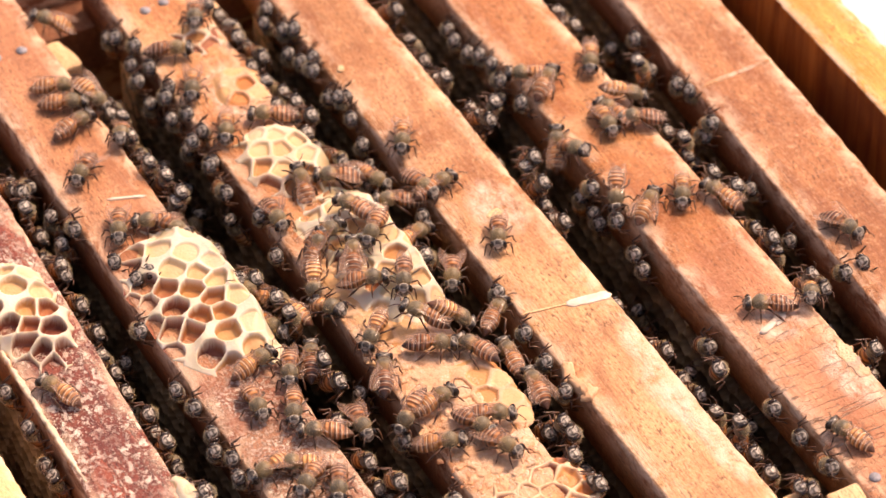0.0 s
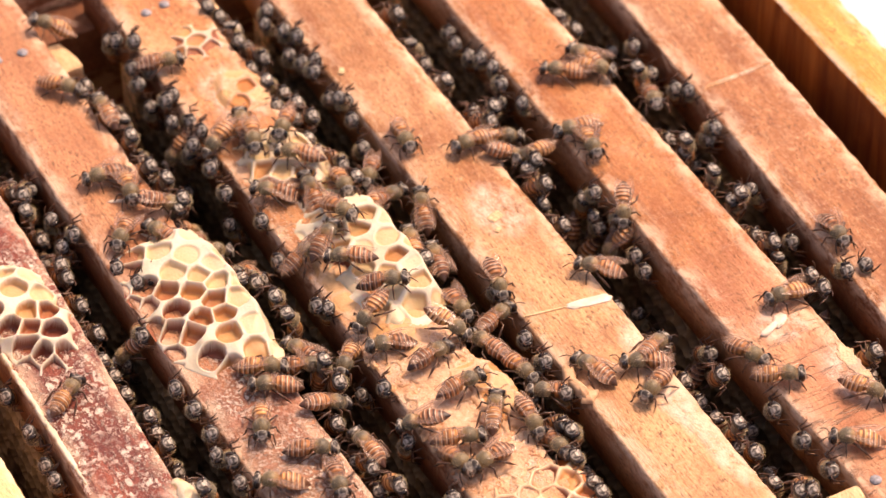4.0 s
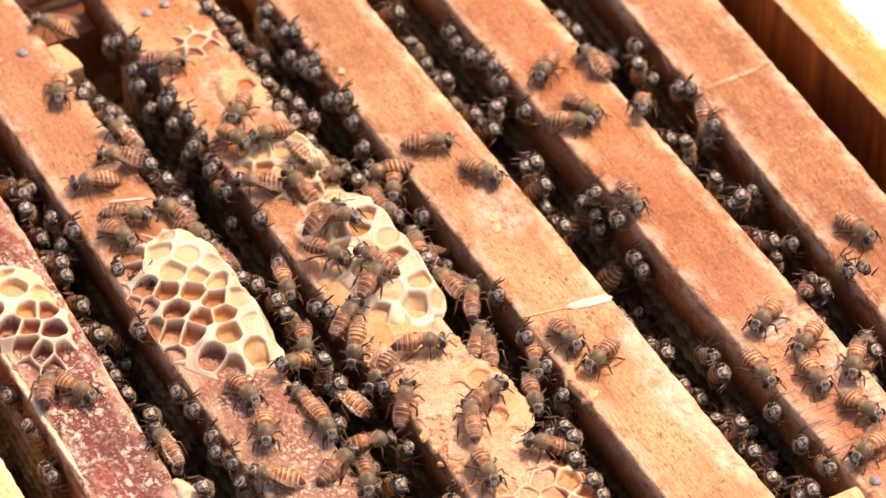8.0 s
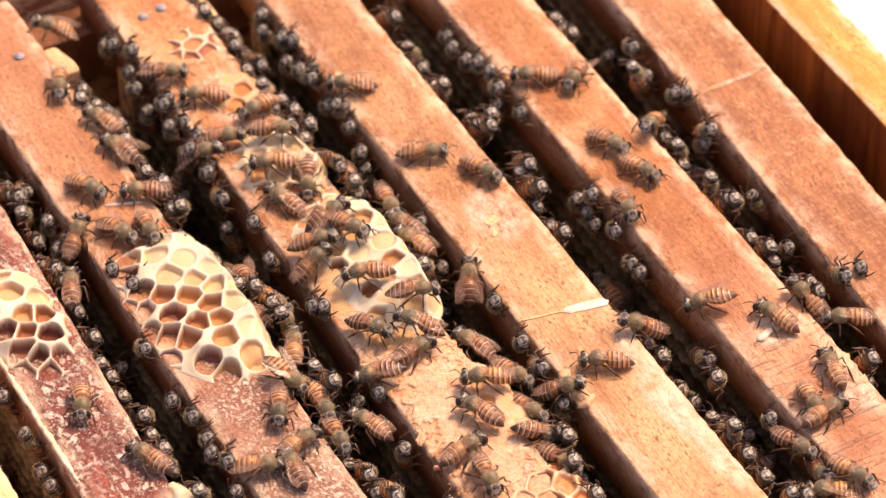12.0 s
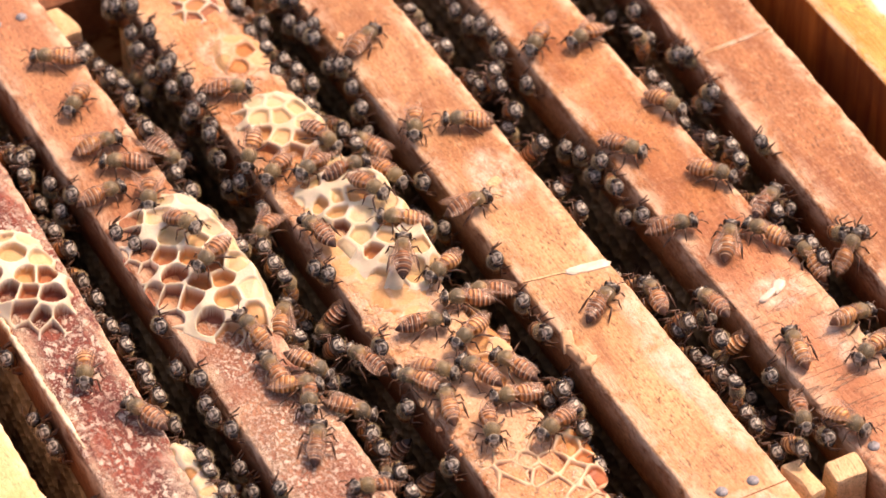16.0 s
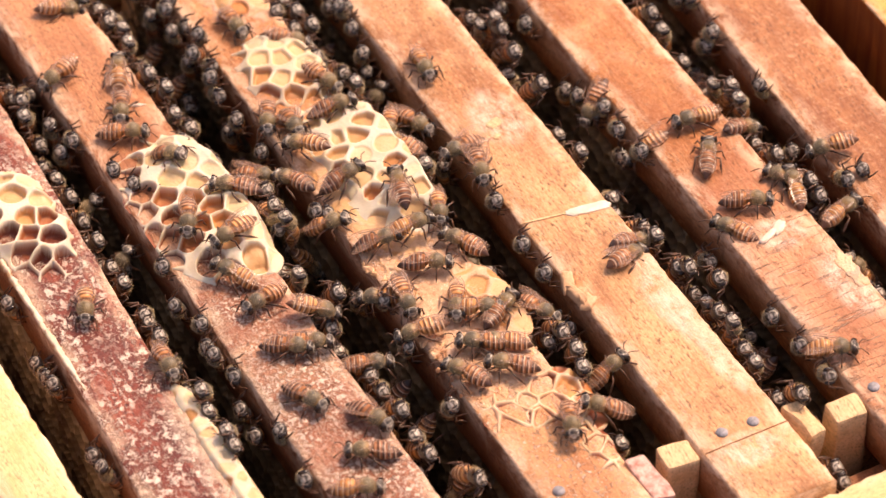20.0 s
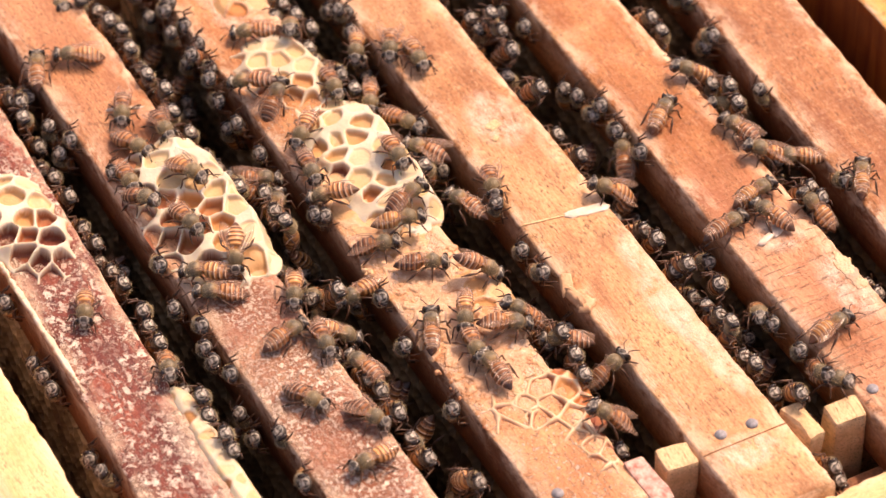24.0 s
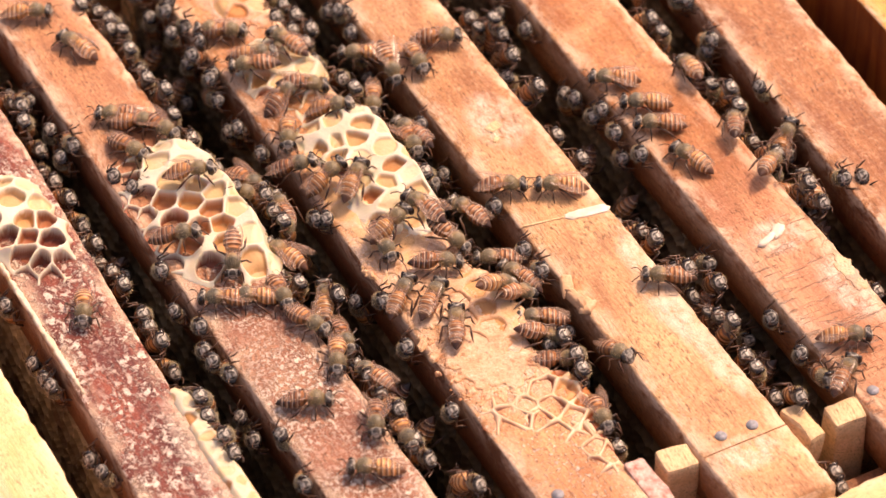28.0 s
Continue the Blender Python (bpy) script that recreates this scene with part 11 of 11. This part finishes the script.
    walk(CRAWLERS[109], trail((0, 55.5, -43.8, -19, 62, 65), (4.1, 55.5, -43.8, -19, 62, 65), (5.2, 54.2, -43.8, -6, 45, 65), (5.5, 52.4, -42.8, -4, 32, 124), (5.8, 50.6, -41.8, -1.9, 18, 183), (6, 48.8, -40.8, 0.1, 5, 242), (6.8, 51.7, -40, -1, 3, 285), (7.5, 54.5, -39.3, -2.2, 0, 327), (9, 55.6, -40.7, -2.2, 0, 327), (10.5, 55, -39.9, -2.2, 0, 327), (11.2, 55.8, -35.1, -2.2, 0, 375), (12, 56.5, -30.2, -2.2, 0, 422), (12.8, 56.8, -30.5, -2.2, 0, 400), (13.2, 58.3, -31, -2.2, 11, 340), (13.6, 59.6, -31.6, -1.7, 23, 273), (15, 59.9, -31.5, -1.7, 23, 280), (16.5, 63.5, -21.1, 0, 23, 307), (18, 62.6, -22.2, 0, 23, 280), (18.5, 62.7, -19.5, 0, 8, 222), (19, 62.8, -16.7, 0, -8, 164), (19.5, 62.9, -14, 0, -23, 107), (20.2, 63.6, -12.4, 0, -11, 63), (21, 64.2, -10.8, 0, 0, 20), (22.1, 64.3, -10.9, 0, 0, 26), (22.9, 57.5, -9.3, -2.2, 0, 60), (24.5, 57.5, -9.6, -2.2, 0, 62), (26, 57.1, -9.2, -2.2, 0, 62), (27, 54.6, -9.9, -1.1, -11, 5), (28, 52, -10.7, 0, -23, -53)))
    walk(CRAWLERS[110], trail((0, -72.4, 25.2, -19, 62, 99), (4.5, -72.4, 25.2, -19, 62, 99), (5.9, -76.1, 25.2, -6, 45, 99), (6.7, -83.6, 23.7, -3, 22, 48), (7.5, -91.1, 22.3, 0, 0, -2), (9.1, -76.1, 27, -6, -45, -76), (10.5, -72.4, 27, -19, -62, -76), (12.2, -72.7, 27.1, -19, -62, -76), (14.4, -68.2, 32.6, -19, 62, -78), (19.1, -68.1, 33.1, -19, 62, -77), (20.2, -66.9, 33.1, -6, 45, -77), (21, -62.1, 34.5, 1.6, 28, -118), (24.5, -61.4, 35.5, 2.1, 20, -157), (26, -61.3, 34.5, 2.3, 18, -157), (28, -59.4, 23.2, 2.9, 12, -118)))
    walk(CRAWLERS[111], trail((0, -73.2, 4.2, -19, 62, 156), (5.6, -73.2, 4.2, -19, 62, 156), (6.8, -73.5, 4.2, -6, 45, 156), (7.1, -74.1, 2.5, -3.8, 34, 90), (7.5, -74.7, 0.7, -1.7, 23, 24), (9, -76.7, 1, 0, 0, -3), (10.5, -79, 0.8, 0, 0, 24), (12, -79, -1.4, 0, 0, 24), (15, -78, 1.3, 0, 0, 24), (16.5, -80.3, -0.4, 0, 0, 24), (17.2, -79, -1.3, 0, 0, 90), (18, -77.8, -2.3, 0, 0, 155), (19.5, -76.6, -5.6, 0, 2, 177), (21, -76.5, -5.7, 0, 2, 177), (24.5, -76.7, -6.6, 0, 23, 155), (26, -77.6, -6, 0, 23, 132), (26.4, -75.9, -5.8, -3, -11, 204), (26.8, -74.3, -5.6, -6, -45, 276), (27.9, -73.4, -5.6, -19, -62, 276), (28, -73.4, -5.6, -19, -62, 276)))
    walk(CRAWLERS[112], trail((0, 22.4, 68.1, -19, 62, 68), (7, 22.4, 68.1, -19, 62, 68), (8.2, 20.4, 68.1, -6, 45, 68), (9, 12.3, 72.2, 0, 0, 104), (10.5, 9.3, 73.6, 0, 0, 62), (12, 2.3, 75.8, 0, 0, 62), (13.2, 2.1, 75.8, 0, 0, 48), (13.6, 4.1, 76.1, 0, 0, 11), (14, 6.5, 75.8, 0, 0, -36), (15, 6.1, 76.3, 0, 0, -27), (16.5, 7.6, 75.9, 0, 0, -76), (16.8, 4.7, 75.8, -2, -15, -21), (17.1, 1.9, 75.8, -4, -30, 35), (17.4, -1, 75.7, -6, -45, 91), (18.6, -3.1, 75.7, -19, -62, 91), (19.9, -3.3, 75.7, -19, -62, 89), (22.9, -9.7, 41.4, -19, 62, 78), (24, -9.1, 41.1, -19, 62, 78), (25.2, -11, 41.1, -6, 45, 78), (25.5, -13.7, 41.8, -3.6, 29, 25), (25.7, -16.3, 42.5, -1.2, 14, -27), (26, -18.9, 43.2, 1.2, -2, -80), (28, -15.9, 43, 1.5, 18, -125)))
    walk(CRAWLERS[113], trail((0, 22.4, 75, -19, 62, 139), (7.1, 22.4, 75, -19, 62, 139), (8.2, 21.7, 75, -6, 45, 139), (8.6, 20.2, 72.9, -3, 34, 100), (9, 18.8, 70.7, 0, 23, 62), (10.5, 15.4, 79, 0, 0, 62), (10.9, 18.2, 80.4, -3, -22, -3), (11.2, 21, 81.8, -6, -45, -68), (12.4, 22.4, 81.8, -19, -62, -68), (28, 22.4, 81.8, -19, -62, -68)))
    walk(CRAWLERS[114], trail((0, -9.1, 60, -19, 62, 44), (8.6, -9.1, 60, -19, 62, 44), (9.8, -9.7, 60, -6, 45, 44), (10.5, -11.9, 62.8, 0, 23, 21), (11.2, -14.5, 64.6, 1.5, 11, -49), (12, -17.2, 66.3, 2.9, 0, -118), (12.8, -10.8, 63.1, -6, -45, -112), (13.9, -9.1, 63.1, -19, -62, -112), (14.5, -9.1, 64.2, -19, -21, -171), (15.2, -9.1, 65.4, -19, 21, -231), (15.8, -9.1, 66.5, -19, 62, -291), (17, -11.5, 66.5, -6, 45, -291), (17.3, -14.6, 68, -3.6, 38, -236), (17.7, -17.8, 69.4, -1.2, 32, -182), (18, -20.9, 70.9, 1.1, 25, -128), (19.5, -19.6, 69.3, 2.4, 22, -139), (20.4, -11.2, 65.1, -6, -45, -112), (21.6, -9.1, 65.1, -19, -62, -112), (28, -9.1, 65.1, -19, -62, -112)))
    walk(CRAWLERS[115], trail((0, -68.2, 57.2, -19, 62, -44), (10.1, -68.2, 57.2, -19, 62, -44), (11.2, -67.4, 57.2, -6, 45, -44), (12, -64.1, 61.4, 0, 23, -46), (15, -62.5, 63.2, 0, 0, -46), (16.5, -58.4, 55.1, 0, 0, -118), (18, -56.9, 53.2, 0, 0, -157), (19.5, -55.8, 56.6, 0, 0, -118), (21, -55.9, 54.7, 0, 0, -118), (24.5, -56.1, 52.3, 0, 0, -157), (26, -56.8, 52.3, 0, 0, -157), (28, -52, 59, 0, 0, -118)))
    walk(CRAWLERS[116], trail((0, -3.2, 96.5, -19, 62, -72), (13.1, -3.2, 96.5, -19, 62, -72), (14.2, -1.4, 96.5, -6, 45, -72), (15, 5.9, 99.4, 0, 0, -27), (15.4, 2.3, 100.6, -3, -22, 25), (15.8, -1.4, 101.8, -6, -45, 76), (16.9, -3.2, 101.8, -19, -62, 76), (28, -3.2, 101.8, -19, -62, 76)))
    walk(CRAWLERS[117], trail((0, -42.8, -34.6, -19, 62, 110), (14.2, -42.8, -34.6, -19, 62, 110), (15.5, -45.2, -34.6, -6, 45, 110), (16.5, -55.1, -39.1, 0, 0, 62), (18, -55.1, -41.2, 0, 0, 100), (19.5, -54.4, -42.2, 0, 0, 62), (21, -53.9, -41.7, 0, 0, 62), (21.7, -53.6, -41.6, 0, 0, 83), (22.4, -55.1, -33.6, 0, 0, 143), (23.1, -56.5, -26.1, 0, 0, 199), (24.5, -56.6, -25.7, 0, 0, 204), (26, -56.6, -25.5, 0, 0, 204), (28, -56.1, -25.5, 0, 0, 242)))
    walk(CRAWLERS[118], trail((0, -8.9, -37.9, -19, 62, 86), (14.6, -8.9, -37.9, -19, 62, 86), (15.8, -10.6, -37.9, -6, 45, 86), (16.5, -17.5, -37.2, 0.6, 5, 100), (17.2, -16.8, -34.2, 0.5, 5, 61), (18, -16.1, -31.1, 0.3, 5, 23), (19.5, -20.1, -36.4, 0.7, 1, 62), (21, -22.8, -31.9, 0.7, 0, 23), (24.5, -23.1, -33.8, 0.7, 0, -6), (26, -17.6, -33.6, 0.7, -8, -80), (28, -9.1, -36.8, -2.2, 0, -118)))
    walk(CRAWLERS[119], trail((0, -67.8, -54.1, -19, 62, -74), (15.9, -67.8, -54.1, -19, 62, -74), (17.1, -65.6, -54.1, -6, 45, -74), (18, -56.6, -50.8, 0, 0, -118), (19.5, -56.9, -50.4, 0, 0, -118), (21, -62, -49.6, 0, 0, -118), (22.5, -62, -49.3, 0, 0, -140), (23, -58.3, -46.9, 0, 0, -200), (23.4, -55.1, -44.4, 0, 0, -262), (24.5, -54.5, -44.4, 0, 0, -260), (26, -54.5, -44.3, 0, 0, -230), (28, -55.1, -45.3, 0, 0, -298)))
    walk(CRAWLERS[120], trail((0, -8.9, -56.9, -19, 62, 110), (16.1, -8.9, -56.9, -19, 62, 110), (17.2, -10, -56.9, -6, 45, 110), (18, -14.3, -58.8, 1.1, -3, 150), (19.5, -17.6, -57.5, 1, 0, 203), (20.2, -18.5, -53.4, 1, -1, 132), (21, -19.3, -49.3, 0.9, -1, 62), (22, -19.4, -49.2, 0.9, -1, 62), (22.9, -11.8, -54.4, 1.1, 32, 53), (24.5, -12, -54.6, 1.1, 32, 62), (26, -11.9, -54.5, 1.1, 32, 62), (27, -11.1, -53.6, -0.5, 16, 117), (28, -10.3, -52.7, -2.2, 0, 173)))
    walk(CRAWLERS[121], trail((0, -8.9, -49, -19, 62, 135), (17.6, -8.9, -49, -19, 62, 135), (18.8, -9.6, -49, -6, 45, 135), (19.5, -12.3, -52.4, 1.1, 32, 62), (21, -8.9, -51.1, -2.2, 0, 62), (22, -8.5, -51.4, -2.2, 0, 62), (23.6, -7.6, -31.9, -2.2, 0, 60), (24.5, -8.1, -31.9, -2.2, 0, 62), (26, -9, -31.3, -1.7, 23, 100), (27, -9.3, -30.6, -1.6, 0, 171), (28, -9.5, -29.9, -1.6, -24, 242)))
    walk(CRAWLERS[122], trail((0, -68.2, 48.8, -19, 62, -106), (19.1, -68.2, 48.8, -19, 62, -106), (20.2, -66.6, 48.8, -6, 45, -106), (21, -60.5, 46.6, 0.1, 6, -157), (22.3, -60.8, 46.4, 0.1, 6, -161), (23.1, -61.6, 43.6, 0.2, 7, -187), (24.5, -61.5, 43.4, 0.2, 7, -184), (26, -60.9, 44.8, 0.2, 6, -184), (28, -56.9, 52.3, 0, 0, -157)))
    walk(CRAWLERS[123], trail((0, -9.1, 48.4, -19, 62, -128), (19.1, -9.1, 48.4, -19, 62, -128), (20.2, -8.5, 48.4, -6, 45, -128), (20.6, -7.4, 47.2, -4.1, 22, -168), (21, -6.3, 46.1, -2.2, 0, -207), (22.1, -6.7, 45.6, -2.2, 0, -207), (23.3, -3.7, 59.5, -2.2, 0, -215), (24.5, -3.6, 59.5, -2.2, 0, -207), (26, 2.5, 61.3, 0, 0, -207), (27, -0.7, 60.2, -1.1, 0, -253), (28, -3.9, 59.2, -2.2, 0, -298)))
    walk(CRAWLERS[124], trail((0, -3.1, 51.8, -19, 62, -69), (19, -3.1, 51.8, -19, 62, -69), (20.2, -1.2, 51.8, -6, 45, -69), (21, 6.4, 55.4, 0, 0, -118), (21.7, 6.3, 55.6, 0, 0, -132), (22.1, 4, 55.2, 0, 0, -170), (22.5, 1.6, 54.6, 0, 0, -200), (24.5, 1.7, 54.8, 0, 0, -208), (26, 0.2, 52.1, 0, -23, -207), (28, -0.6, 50.6, 0, -23, -187)))


motions()
